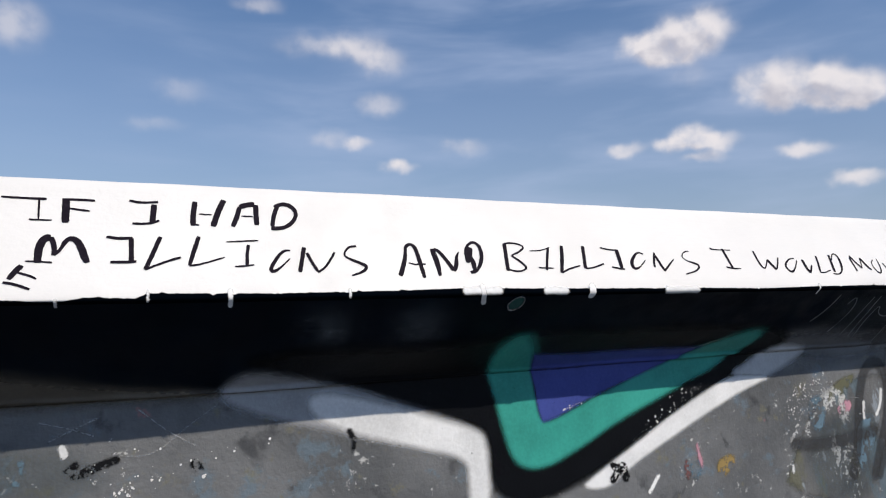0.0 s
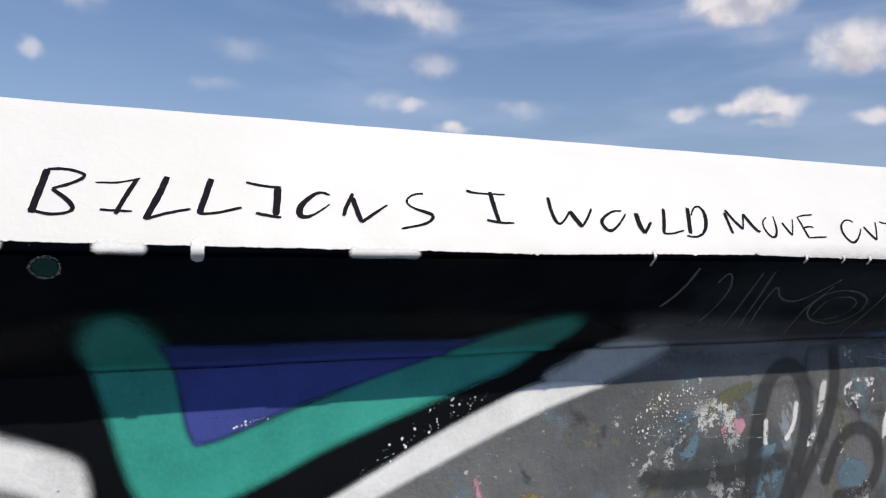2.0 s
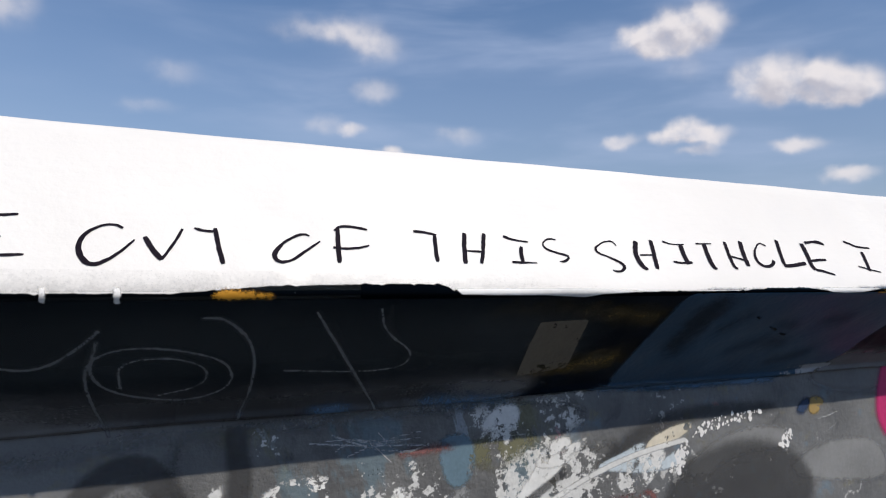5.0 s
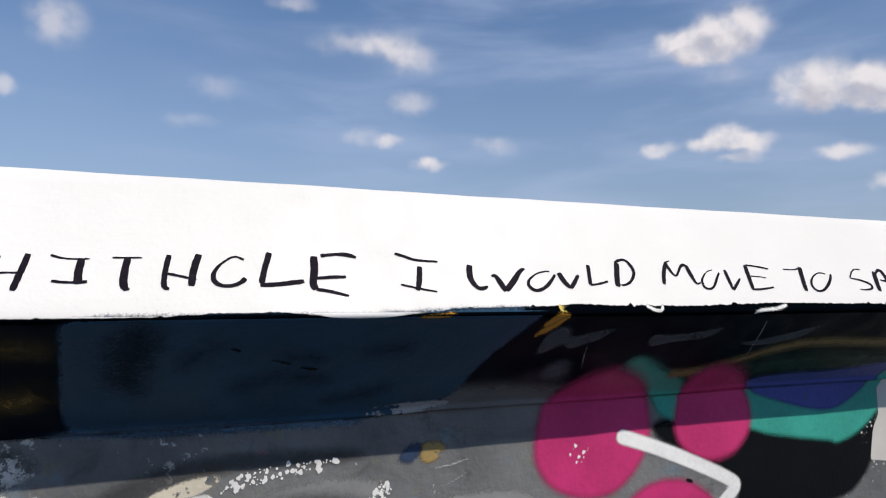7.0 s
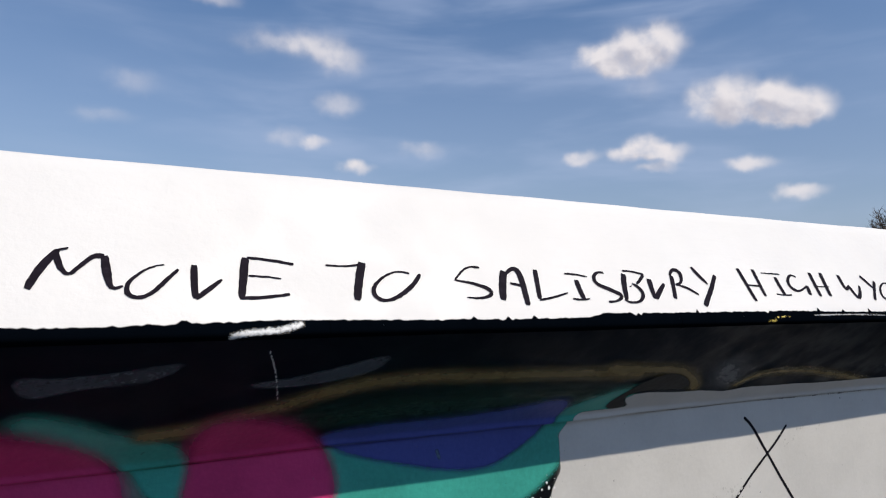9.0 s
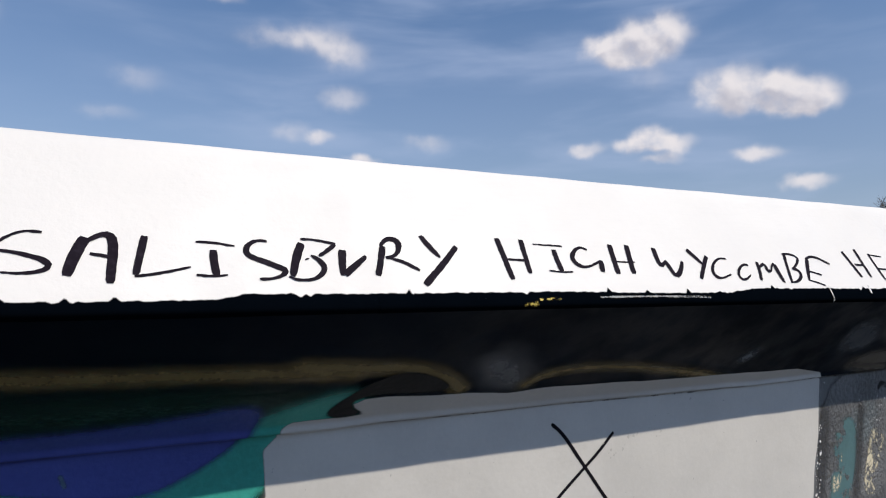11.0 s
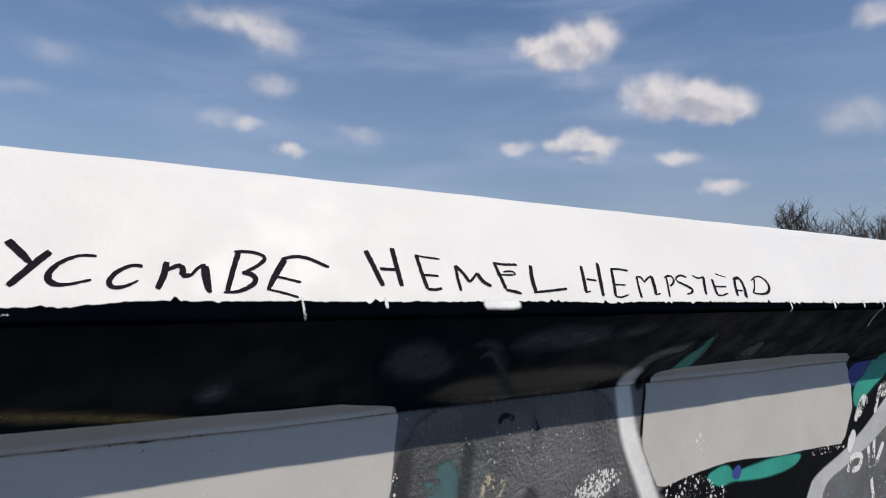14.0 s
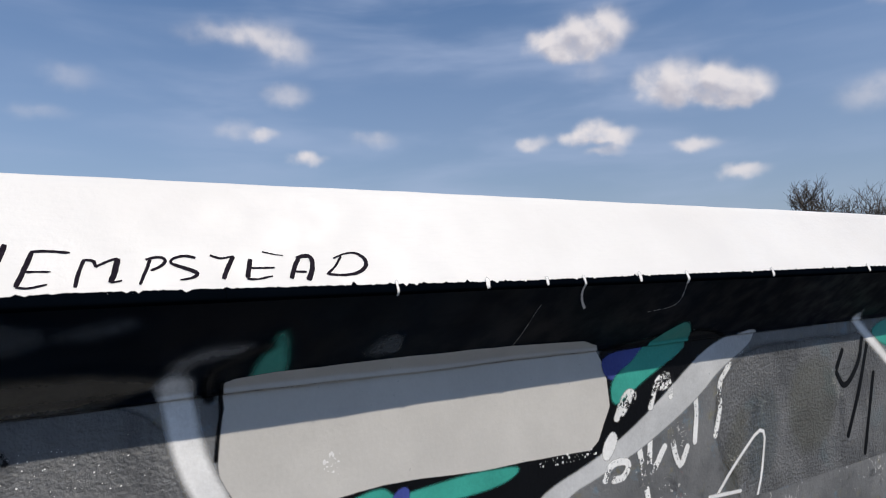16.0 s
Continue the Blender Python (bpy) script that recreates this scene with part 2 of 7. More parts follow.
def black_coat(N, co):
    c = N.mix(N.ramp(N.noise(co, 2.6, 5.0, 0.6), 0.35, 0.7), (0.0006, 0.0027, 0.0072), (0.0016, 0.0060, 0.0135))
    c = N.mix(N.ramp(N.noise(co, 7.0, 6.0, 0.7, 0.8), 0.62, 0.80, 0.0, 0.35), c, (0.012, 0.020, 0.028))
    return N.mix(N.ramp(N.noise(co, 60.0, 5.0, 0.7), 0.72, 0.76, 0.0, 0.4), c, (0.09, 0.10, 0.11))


def old_grey(N, co):
    c = N.mix(N.ramp(N.noise(co, 3.2, 6.0, 0.62), 0.3, 0.7), (0.100, 0.102, 0.105), (0.185, 0.186, 0.188))
    c = N.mix(N.ramp(N.noise(co, 9.0, 5.0, 0.6, 0.5), 0.57, 0.72, 0.0, 0.8), c, (0.045, 0.046, 0.050))
    c = N.mix(N.ramp(N.noise(N.vec("ADD", co, (5, 2, 1)), 11.0, 6.0, 0.7), 0.56, 0.66, 0.0, 0.7), c, (0.14, 0.19, 0.23))
    c = N.mix(N.ramp(N.noise(N.vec("ADD", co, (1, 7, 3)), 13.0, 6.0, 0.7), 0.58, 0.68, 0.0, 0.6), c, (0.19, 0.175, 0.11))
    c = N.mix(N.ramp(N.noise(N.vec("ADD", co, (9, 4, 2)), 12.0, 6.0, 0.7), 0.67, 0.70, 0.0, 0.6), c, (0.34, 0.17, 0.17))
    flake = N.math("ADD", N.noise(co, 46.0, 8.0, 0.75), N.math("MULTIPLY", N.math("SUBTRACT", N.noise(co, 5.0, 3.0), 0.5), 0.7))
    c = N.mix(N.ramp(flake, 0.66, 0.69, 0.0, 0.9), c, (0.55, 0.54, 0.52))
    return N.mix(N.ramp(N.noise(co, 75.0, 6.0, 0.7), 0.71, 0.74, 0.0, 0.8), c, (0.02, 0.02, 0.02))


def paving(N, co):
    c = N.mix(N.ramp(N.noise(co, 0.8, 6.0), 0.3, 0.7), (0.038, 0.038, 0.039), (0.062, 0.062, 0.063))
    return N.mix(N.ramp(N.noise(co, 40.0, 4.0), 0.55, 0.75, 0.0, 0.5), c, (0.10, 0.10, 0.10))


def bark(N, co):
    return N.mix(N.ramp(N.noise(co, 6.0, 5.0), 0.3, 0.7), (0.055, 0.045, 0.038), (0.12, 0.10, 0.085))


surface("white_coat", white_coat, 0.55, 0.35, 0.20, 70.0)
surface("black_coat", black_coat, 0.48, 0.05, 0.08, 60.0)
surface("old_grey", old_grey, 0.6, 0.35, 0.55, 75.0)
surface("paving", paving, 0.9, 0.2, 0.4, 30.0)
surface("bark", bark, 0.9, 0.2, 0.4, 20.0)

for name, c, kw in (
    ("black", (0.004, 0.0045, 0.006), dict(rough=0.5, grain=0.2, spec=0.12)),
    ("white", (0.80, 0.785, 0.77), dict(rough=0.5, grain=0.22)),
    # the white spray again, with the grey of its shaded parts in the colour
    ("shadewhite", (0.52, 0.52, 0.52), dict(rough=0.5, grain=0.22)),
    ("teal", (0.045, 0.33, 0.265), dict(rough=0.45, grain=0.16)),
    ("indigo", (0.055, 0.075, 0.29), dict(rough=0.45, grain=0.22)),
    ("pink", (0.50, 0.035, 0.150), dict(rough=0.45, grain=0.16)),
    ("blue", (0.020, 0.062, 0.115), dict(rough=0.42)),
    ("dkblue", (0.012, 0.022, 0.035), dict(rough=0.45, opacity=0.45, grain=0.6)),
    ("paleblue", (0.10, 0.17, 0.26), dict(rough=0.45, grain=1.1, opacity=0.7)),
    ("orange", (0.55, 0.26, 0.03), dict(rough=0.45, grain=1.2)),
    ("ochre", (0.13, 0.085, 0.02), dict(rough=0.5, opacity=0.75, grain=1.3)),
    ("ochre2", (0.27, 0.19, 0.075), dict(rough=0.5, opacity=0.75, grain=0.4)),
    ("brown", (0.17, 0.145, 0.115), dict(rough=0.5, opacity=0.85, grain=0.4)),
    ("tan", (0.16, 0.135, 0.10), dict(rough=0.7, grain=1.2, chips=0.30, chip_scale=90.0)),
    ("panel", (0.56, 0.535, 0.50), dict(rough=0.6, grain=0.6, bump=0.12, mottle=0.35)),
    ("midgrey", (0.19, 0.19, 0.195), dict(rough=0.5, opacity=0.8, grain=0.4)),
    ("darkgrey", (0.062, 0.062, 0.065), dict(rough=0.5, opacity=0.6, grain=0.5)),
    ("ghost", (0.16, 0.168, 0.175), dict(rough=0.4, opacity=0.85, grain=1.0)),
    ("faintghost", (0.07, 0.075, 0.08), dict(rough=0.4, opacity=0.5, grain=1.0)),
    ("smear", (0.085, 0.098, 0.115), dict(rough=0.5, opacity=0.75, grain=0.9, mottle=2.0, spec=0.1)),
    ("palescr", (0.42, 0.42, 0.42), dict(rough=0.6, grain=1.5, opacity=0.85)),
    ("holeteal", (0.02, 0.09, 0.08), dict(rough=0.5, grain=0.6)),
    ("yellow", (0.55, 0.42, 0.10), dict(rough=0.5, grain=1.4, chips=0.5)),
    ("blackchip", (0.006, 0.006, 0.007), dict(rough=0.6, chips=0.48, chip_scale=80.0)),
    ("palegrey", (0.25, 0.25, 0.25), dict(rough=0.55, opacity=0.85, grain=0.9)),
    ("ink", (0.008, 0.007, 0.010), dict(rough=0.7, grain=0.5, spec=0.05)),
    ("crack", (0.012, 0.012, 0.013), dict(rough=0.8, grain=1.6, opacity=0.85)),
    ("whitefascia", (0.76, 0.74, 0.72), dict(rough=0.55, grain=1.2)),
    ("lipblack", (0.0012, 0.0022, 0.0038), dict(rough=0.9, grain=0.45, grain_scale=200.0, spec=0.0, bump=0.1)),
    ("whitepuff", (0.78, 0.765, 0.75), dict(rough=0.55, grain=0.3)),
    # thinning white spray, darkened further to carry the shade on it
    ("fadeshade", (0.40, 0.40, 0.41), dict(rough=0.5, grain=0.25, opacity=0.85)),
    ("charcoal", (0.042, 0.050, 0.054), dict(rough=0.6, grain=0.3, opacity=0.8, spec=0.05)),
    ("chip_ochre", (0.33, 0.23, 0.09), dict(rough=0.6, chips=0.46)),
    ("chip_olive", (0.17, 0.165, 0.10), dict(rough=0.6, chips=0.46, chip_scale=36.0, opacity=0.8)),
    ("chip_navy", (0.03, 0.05, 0.10), dict(rough=0.6, chips=0.44)),
    ("chip_teal", (0.09, 0.17, 0.18), dict(rough=0.6, chips=0.46, chip_scale=40.0, opacity=0.85)),
    ("cream", (0.62, 0.56, 0.45), dict(rough=0.6, grain=0.6, chips=0.34)),
    ("paleskyflake", (0.52, 0.58, 0.62), dict(rough=0.6, grain=0.8, chips=0.40, chip_scale=75.0)),
    ("palewhite", (0.42, 0.43, 0.45), dict(rough=0.6, grain=1.3, opacity=0.8, chips=0.40)),
    ("whitearc", (0.66, 0.65, 0.63), dict(rough=0.55, grain=0.6, chips=0.36)),
    ("panelscuff", (0.45, 0.43, 0.40), dict(rough=0.7, grain=0.5)),
    ("chip_white", (0.68, 0.67, 0.65), dict(rough=0.6, chips=0.47)),
    ("chip_cream", (0.60, 0.53, 0.38), dict(rough=0.6, chips=0.60, chip_scale=130.0)),
    ("chip_grey", (0.27, 0.27, 0.27), dict(rough=0.6, chips=0.44)),
    ("chip_blue", (0.15, 0.23, 0.29), dict(rough=0.6, chips=0.47, chip_scale=40.0, opacity=0.8)),
    ("brushwhite", (0.80, 0.79, 0.77), dict(rough=0.6, chips=0.42, chip_scale=95.0)),
    ("darkgreen", (0.008, 0.032, 0.022), dict(rough=0.5, grain=0.5, opacity=0.85)),
    ("olive", (0.115, 0.115, 0.075), dict(rough=0.55, opacity=0.22, grain=0.5)),
    ("slate", (0.075, 0.105, 0.12), dict(rough=0.55, opacity=0.25, grain=0.5)),
    ("chip_pink", (0.58, 0.30, 0.36), dict(rough=0.6, chips=0.46)),
    ("chip_red", (0.20, 0.095, 0.09), dict(rough=0.6, chips=0.44)),
):
    paint_material(name, c, **kw)
paint_material("worn", (0.12, 0.12, 0.12), grain=0.7, bump=0.6, spec=0.3, make=worn_layers)
paint_material("roughworn", (0.10, 0.10, 0.10), rough=0.4, grain=0.5, bump=1.0, spec=0.5, depth=0.007, make=rough_layers)

ink = bpy.data.materials.new("marker_ink")
ink.use_nodes = True
_N = Nodes(ink.node_tree)
_co = _N.n("ShaderNodeTexCoord").outputs["Object"]
_dry = _N.noise(_N.vec("MULTIPLY", _co, (1.0, 1.0, 1.0)), 120.0, 4.0, 0.7)
_c = _N.mix(_N.ramp(_dry, 0.45, 0.75, 0.0, 0.55), (0.008, 0.005, 0.010), (0.030, 0.022, 0.034))
ink.node_tree.links.new(_c, ink.node_tree.nodes["Principled BSDF"].inputs["Base Color"])
ink.node_tree.nodes["Principled BSDF"].inputs["Roughness"].default_value = 0.7
ink.node_tree.nodes["Principled BSDF"].inputs["Specular IOR Level"].default_value = 0.08

# ---- the wall: leaning white face, dark sloped underside, upright painted wall ----
LEAN = radians(30.25)
LIP, TOP, DROP = 1.50, 0.25, 1.494      # lip height, width of the white face, lower end of the upright lip
SET_BACK, SEAM = 0.22, 1.295            # the upright wall's plane and the height of the seam
SLOPE = math.hypot(SET_BACK, DROP - SEAM)
X0, X1 = -4.0, 16.0


def waver(x, s):
    """Unevenness of hand-laid render under many coats, in metres."""
    return (0.0012 * np.sin(3.1 * x + 2.0 * s) + 0.0009 * np.sin(7.7 * x - 5.0 * s + 1.0) + 0.0006 * np.sin(17.0 * x + 11.0 * s)
            + 0.0005 * np.sin(41.0 * x + 23.0 * s + 0.5) * np.sin(29.0 * s + 3.0 * x))


def ridge(x, s):
    """The thick bead of old paint along the seam."""
    c = SLOPE - 0.012 + 0.004 * np.sin(2.3 * x) + 0.002 * np.sin(9.1 * x + 1.0)
    return (0.0055 + 0.002 * np.sin(5.3 * x)) * np.exp(-((s - c) / 0.007) ** 2)


# rounded nose between the leaning face and the foot of the lip
NOSE = 0.028
_k = np.linspace(0, 1, 41)
_NY = (1 - _k) ** 2 * NOSE * math.sin(LEAN) + _k ** 2 * 0.002
_NZ = (1 - _k) ** 2 * (LIP + NOSE * math.cos(LEAN)) + 2 * _k * (1 - _k) * (LIP - 0.002) + _k ** 2 * DROP


def nose(x, z, lift=0.0):
    """Points on the rounded nose at height z, lifted along its normal."""
    k = np.interp(-z, -_NZ, _k)
    ty = -2 * (1 - k) * NOSE * math.sin(LEAN) + 2 * k * 0.002
    tz = -2 * (1 - k) * (LIP + NOSE * math.cos(LEAN)) + (2 - 4 * k) * (LIP - 0.002) + 2 * k * DROP
    l = np.hypot(ty, tz)
    return np.stack([x, np.interp(-z, -_NZ, _NY) + tz / l * lift, z - ty / l * lift], -1)


def under(x, s, lift=0.0):
    """Points on the underside and the wall: x along, s down from the lip."""
    x, s = np.asarray(x, float), np.asarray(s, float)
    dy, dz = SET_BACK / SLOPE, (SEAM - DROP) / SLOPE
    on = s <= SLOPE
    y = np.where(on, 0.002 + s * (dy - 0.002 / SLOPE), SET_BACK)
    z = np.where(on, DROP + s * dz, SEAM - (s - SLOPE))
    k = np.clip((s - SLOPE) / 0.03 + 0.5, 0, 1)
    k = np.where(s < 0.006, np.maximum(k, np.clip(1 - s / 0.006, 0, 1)), k)   # foot of the lip
    ny, nz = (1 - k) * dz + k * -1.0, (1 - k) * -dy
    l = np.hypot(ny, nz)
    h = lift + (waver(x, s) + ridge(x, s)) * np.clip(s / 0.02, 0, 1)
    low = np.stack([x, y + ny / l * h, z + nz / l * h], -1)
    return np.where((s < 0)[..., None], nose(x, DROP - s, lift), low)


def face(x, u, lift=0.0):
    """Points on the leaning white face: u up from the lip."""
    x, u = np.asarray(x, float), np.asarray(u, float)
    h = lift + 0.4 * waver(x, u) * np.clip((TOP - u) / 0.03, 0, 1) * np.clip((u - NOSE) / 0.03, 0, 1)
    flat = np.stack([x, u * math.sin(LEAN) - math.cos(LEAN) * h, LIP + u * math.cos(LEAN) + math.sin(LEAN) * h], -1)
    return np.where((u < NOSE)[..., None], nose(x, LIP + u * math.cos(LEAN), lift), flat)


def mesh_object(name, verts, faces, material, parent=None, smooth=True):
    me = bpy.data.meshes.new(name)
    me.from_pydata([tuple(v) for v in verts], [], [tuple(f) for f in faces])
    me.materials.append(MATS[material] if isinstance(material, str) else material)
    if smooth:
        me.polygons.foreach_set("use_smooth", [True] * len(me.polygons))
    me.update()
    ob = new(name, me)
    ob.parent = parent
    return ob


def lattice(nx, ns):
    """Quads of an nx by ns lattice, row by row."""
    i, j = np.meshgrid(np.arange(nx - 1), np.arange(ns - 1), indexing="ij")
    a = (i * ns + j).ravel()
    return np.stack([a, a + ns, a + ns + 1, a + 1], -1)


xs = np.arange(X0, X1 + 0.001, 0.025)
s_rows = np.unique(np.round(np.concatenate([[0.0, 0.003, 0.007], np.linspace(0.012, SLOPE - 0.034, 14), np.linspace(SLOPE - 0.032, SLOPE + 0.018, 21), np.linspace(SLOPE + 0.022, SLOPE + SEAM, 40)]), 5))


def strip(name, rows, fn, material, parent=None):
    X, S = np.meshgrid(xs, rows, indexing="ij")
    return mesh_object(name, fn(X, S).reshape(-1, 3), lattice(len(xs), len(rows)), material, parent)


# core of the wall, a solid behind the painted skins
yt, zt = TOP * math.sin(LEAN), LIP + TOP * math.cos(LEAN)
prof = [(yt + 0.004, zt - 0.006), (0.03, LIP + 0.02), (0.03, DROP), (SET_BACK + 0.012, SEAM + 0.004), (SET_BACK + 0.012, -0.05), (0.62, -0.05), (0.62, zt - 0.006)]
n = len(prof)
core_v = [(x, y, z) for x in (X0, X1) for y, z in prof]
core_f = [list(range(n)), list(range(2 * n - 1, n - 1, -1))] + [[i, i + n, (i + 1) % n + n, (i + 1) % n] for i in range(n)]
wall = tagged(mesh_object("wall_north", core_v, core_f, "old_grey", smooth=False), "long masonry wall with a leaning white top face, covered in graffiti", "wall", kind="structure")
wall_face = strip("wall_face", s_rows[s_rows >= SLOPE], under, "old_grey", wall)
tagged(wall_face, "grey painted wall face with worn old graffiti")
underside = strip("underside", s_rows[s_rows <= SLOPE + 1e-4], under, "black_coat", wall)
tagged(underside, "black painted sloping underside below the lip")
# white face with a rounded lip and a soft top arris
u_rows = np.concatenate([np.linspace((DROP - LIP) / math.cos(LEAN), NOSE, 13), np.linspace(0.04, TOP - 0.006, 12)])
X, U = np.meshgrid(xs, u_rows, indexing="ij")
cols = [face(X, U)]
wob = 0.0004 * np.sin(4.3 * xs) + 0.0003 * np.sin(12.7 * xs + 1.0) + 0.0003 * np.sin(31.0 * xs)
lip_lo = np.stack([xs, np.full_like(xs, 0.02), np.full_like(xs, DROP + 0.002)], -1)[:, None]
top_a = np.stack([xs, np.full_like(xs, yt + 0.002), zt - 0.001 + wob], -1)[:, None]
top_b = np.stack([xs, np.full_like(xs, 0.62), np.full_like(xs, zt + 0.002)], -1)[:, None]
cols[0][:, -1, 2] += wob
allv = np.concatenate([lip_lo, cols[0], top_a, top_b], 1)
white_face = mesh_object("white_face", allv.reshape(-1, 3), lattice(len(xs), allv.shape[1]), "white_coat", wall)
tagged(white_face, "white-painted leaning top face of the wall")

# ground: one sheet of worn paving out to the horizon
gx = [-1500, -300, -60, -12, 0, 20, 60, 300, 1500]
ground = mesh_object("ground", [(x, y, 0) for x in gx for y in gx], lattice(9, 9), "paving", smooth=False)
tagged(ground, "grey worn paving reaching to the horizon", "ground", kind="structure")

# ---- hand-written marker letters ----
def chaikin(p, times, closed):
    p = np.asarray(p, float)
    for _ in range(times):
        q = np.roll(p, -1, 0) if closed else p[1:]
        a = p if closed else p[:-1]
        new_p = np.stack([0.75 * a + 0.25 * q, 0.25 * a + 0.75 * q], 1).reshape(-1, 2)
        p = new_p if closed else np.concatenate([p[:1], new_p, p[-1:]])
    return p


pen = random.Random(4)


def ribbon(points):
    """Centre line and width of one pen stroke, smoothed and dense."""
    p = np.asarray(points, float)
    if len(p) > 2:
        for _ in range(2):
            q = np.stack([0.75 * p[:-1] + 0.25 * p[1:], 0.25 * p[:-1] + 0.75 * p[1:]], 1).reshape(-1, 3)
            p = np.concatenate([p[:1], q, p[-1:]])
    gap = np.hypot(*np.diff(p[:, :2], axis=0).T)
    along = np.concatenate([[0], np.cumsum(gap)])
    k = np.linspace(0, along[-1], max(5, int(along[-1] / 0.004)))
    return np.stack([np.interp(k, along, p[:, i]) for i in range(3)], -1)


def letter(ch, strokes):
    """One letter in chisel-tipped marker; a stroke's points are place along, place up, width in mm."""
    verts, faces = [], []
    for n_, stroke in enumerate(strokes):
        p = ribbon(stroke)
        d = np.gradient(p[:, :2], axis=0)
        d /= np.maximum(np.hypot(d[:, 0], d[:, 1]), 1e-9)[:, None]
        nrm = np.stack([-d[:, 1], d[:, 0]], -1)
        half = p[:, 2] / 2000 * np.interp(np.arange(len(p)), [0, 1, len(p) - 2, len(p) - 1], [0.8, 1, 1, 0.72])
        a = half + np.array([pen.gauss(0, 0.00022) for _ in p])
        b = half + np.array([pen.gauss(0, 0.00022) for _ in p])
        base = len(verts)
        lift = 0.0008 + 0.00007 * n_
        A, B = p[:, :2] + nrm * a[:, None], p[:, :2] - nrm * b[:, None]
        VA, VB = face(A[:, 0], A[:, 1], lift), face(B[:, 0], B[:, 1], lift)
        for va, vb in zip(VA, VB):
            verts += [tuple(va), tuple(vb)]
        faces += [(base + 2 * i, base + 2 * i + 1, base + 2 * i + 3, base + 2 * i + 2) for i in range(len(p) - 1)]
    ob = mesh_object("letter", verts, faces, ink, wall)
    return tagged(ob, "hand-written black marker letter " + ch)


letter("I", [[(-0.228, 0.2033, 4.1), (-0.205, 0.2021, 4.6), (-0.160, 0.2012, 5.4)],
            [(-0.171, 0.2000, 3.3), (-0.169, 0.1575, 3.3)],
            [(-0.183, 0.1563, 3.7), (-0.149, 0.1555, 3.2)]])
letter("F", [[(-0.130, 0.2012, 12.3), (-0.128, 0.1510, 12.4)],
            [(-0.136, 0.2021, 4.6), (-0.101, 0.2025, 5.4), (-0.084, 0.2012, 4.5)],
            [(-0.125, 0.1826, 3.3), (-0.109, 0.1798, 4.1), (-0.091, 0.1778, 3.2)]])
letter("I", [[(-0.028, 0.2046, 5.5), (-0.010, 0.2000, 5.4), (0.021, 0.2033, 5.4)],
            [(0.014, 0.1971, 10.7), (0.011, 0.1543, 10.2)],
            [(-0.022, 0.1523, 5.2), (0.007, 0.1523, 5.1), (0.023, 0.1607, 4.7)]])
letter("H", [[(0.086, 0.2079, 9.8), (0.082, 0.1778, 10.3), (0.081, 0.1510, 10.1)],
            [(0.080, 0.1543, 4.0), (0.092, 0.1530, 4.0)],
            [(0.093, 0.1786, 3.3), (0.115, 0.1778, 2.8)],
            [(0.139, 0.2142, 11.4), (0.126, 0.1826, 11.2), (0.117, 0.1503, 11.4)]])
letter("A", [[(0.153, 0.1510, 9.3), (0.162, 0.1745, 9.8), (0.168, 0.1992, 9.5)],
            [(0.168, 0.1992, 11.5), (0.184, 0.2054, 11.8), (0.197, 0.2067, 12.8)],
            [(0.199, 0.2054, 10.4), (0.198, 0.1563, 9.6)],
            [(0.170, 0.1765, 2.8), (0.192, 0.1765, 3.3)]])
letter("D", [[(0.242, 0.2046, 8.7), (0.233, 0.1839, 8.7), (0.228, 0.1535, 8.5)],
            [(0.235, 0.2012, 8.8), (0.253, 0.2121, 10.0), (0.273, 0.2033, 9.5), (0.279, 0.1831, 7.9), (0.265, 0.1607, 8.3), (0.248, 0.1503, 9.0), (0.225, 0.1491, 9.6)]])
letter("M", [[(-0.163, 0.0674, 10.8), (-0.164, 0.0963, 12.7), (-0.158, 0.1171, 13.5), (-0.147, 0.1202, 15.3)],
            [(-0.147, 0.1202, 8.6), (-0.140, 0.0970, 7.9), (-0.141, 0.0828, 8.4)],
            [(-0.141, 0.0828, 5.0), (-0.133, 0.0908, 4.2), (-0.124, 0.1159, 8.8), (-0.114, 0.1183, 11.2), (-0.104, 0.1089, 11.7), (-0.095, 0.0802, 11.9), (-0.090, 0.0681, 10.2)],
            [(-0.181, 0.0705, 3.0), (-0.165, 0.0705, 3.0), (-0.142, 0.0681, 3.6)]])
letter("I", [[(-0.063, 0.1221, 6.3), (-0.044, 0.1190, 6.3), (-0.021, 0.1202, 6.3)],
            [(-0.023, 0.1202, 8.4), (-0.022, 0.0699, 8.2)],
            [(-0.055, 0.0693, 5.5), (-0.024, 0.0693, 6.1), (-0.014, 0.0711, 6.2)]])
letter("L", [[(0.025, 0.1241, 7.8), (0.005, 0.0656, 7.7), (0.000, 0.0536, 7.7)],
            [(0.000, 0.0536, 4.4), (0.031, 0.0693, 4.5), (0.059, 0.0802, 4.9)]])
letter("E", [[(-0.185, 0.0626, 9.6), (-0.194, 0.0494, 9.4), (-0.201, 0.0356, 8.4)],
            [(-0.190, 0.0488, 4.6), (-0.173, 0.0428, 4.1), (-0.162, 0.0362, 3.5)],
            [(-0.208, 0.0297, 4.6), (-0.192, 0.0268, 4.7), (-0.170, 0.0162, 4.7)]])
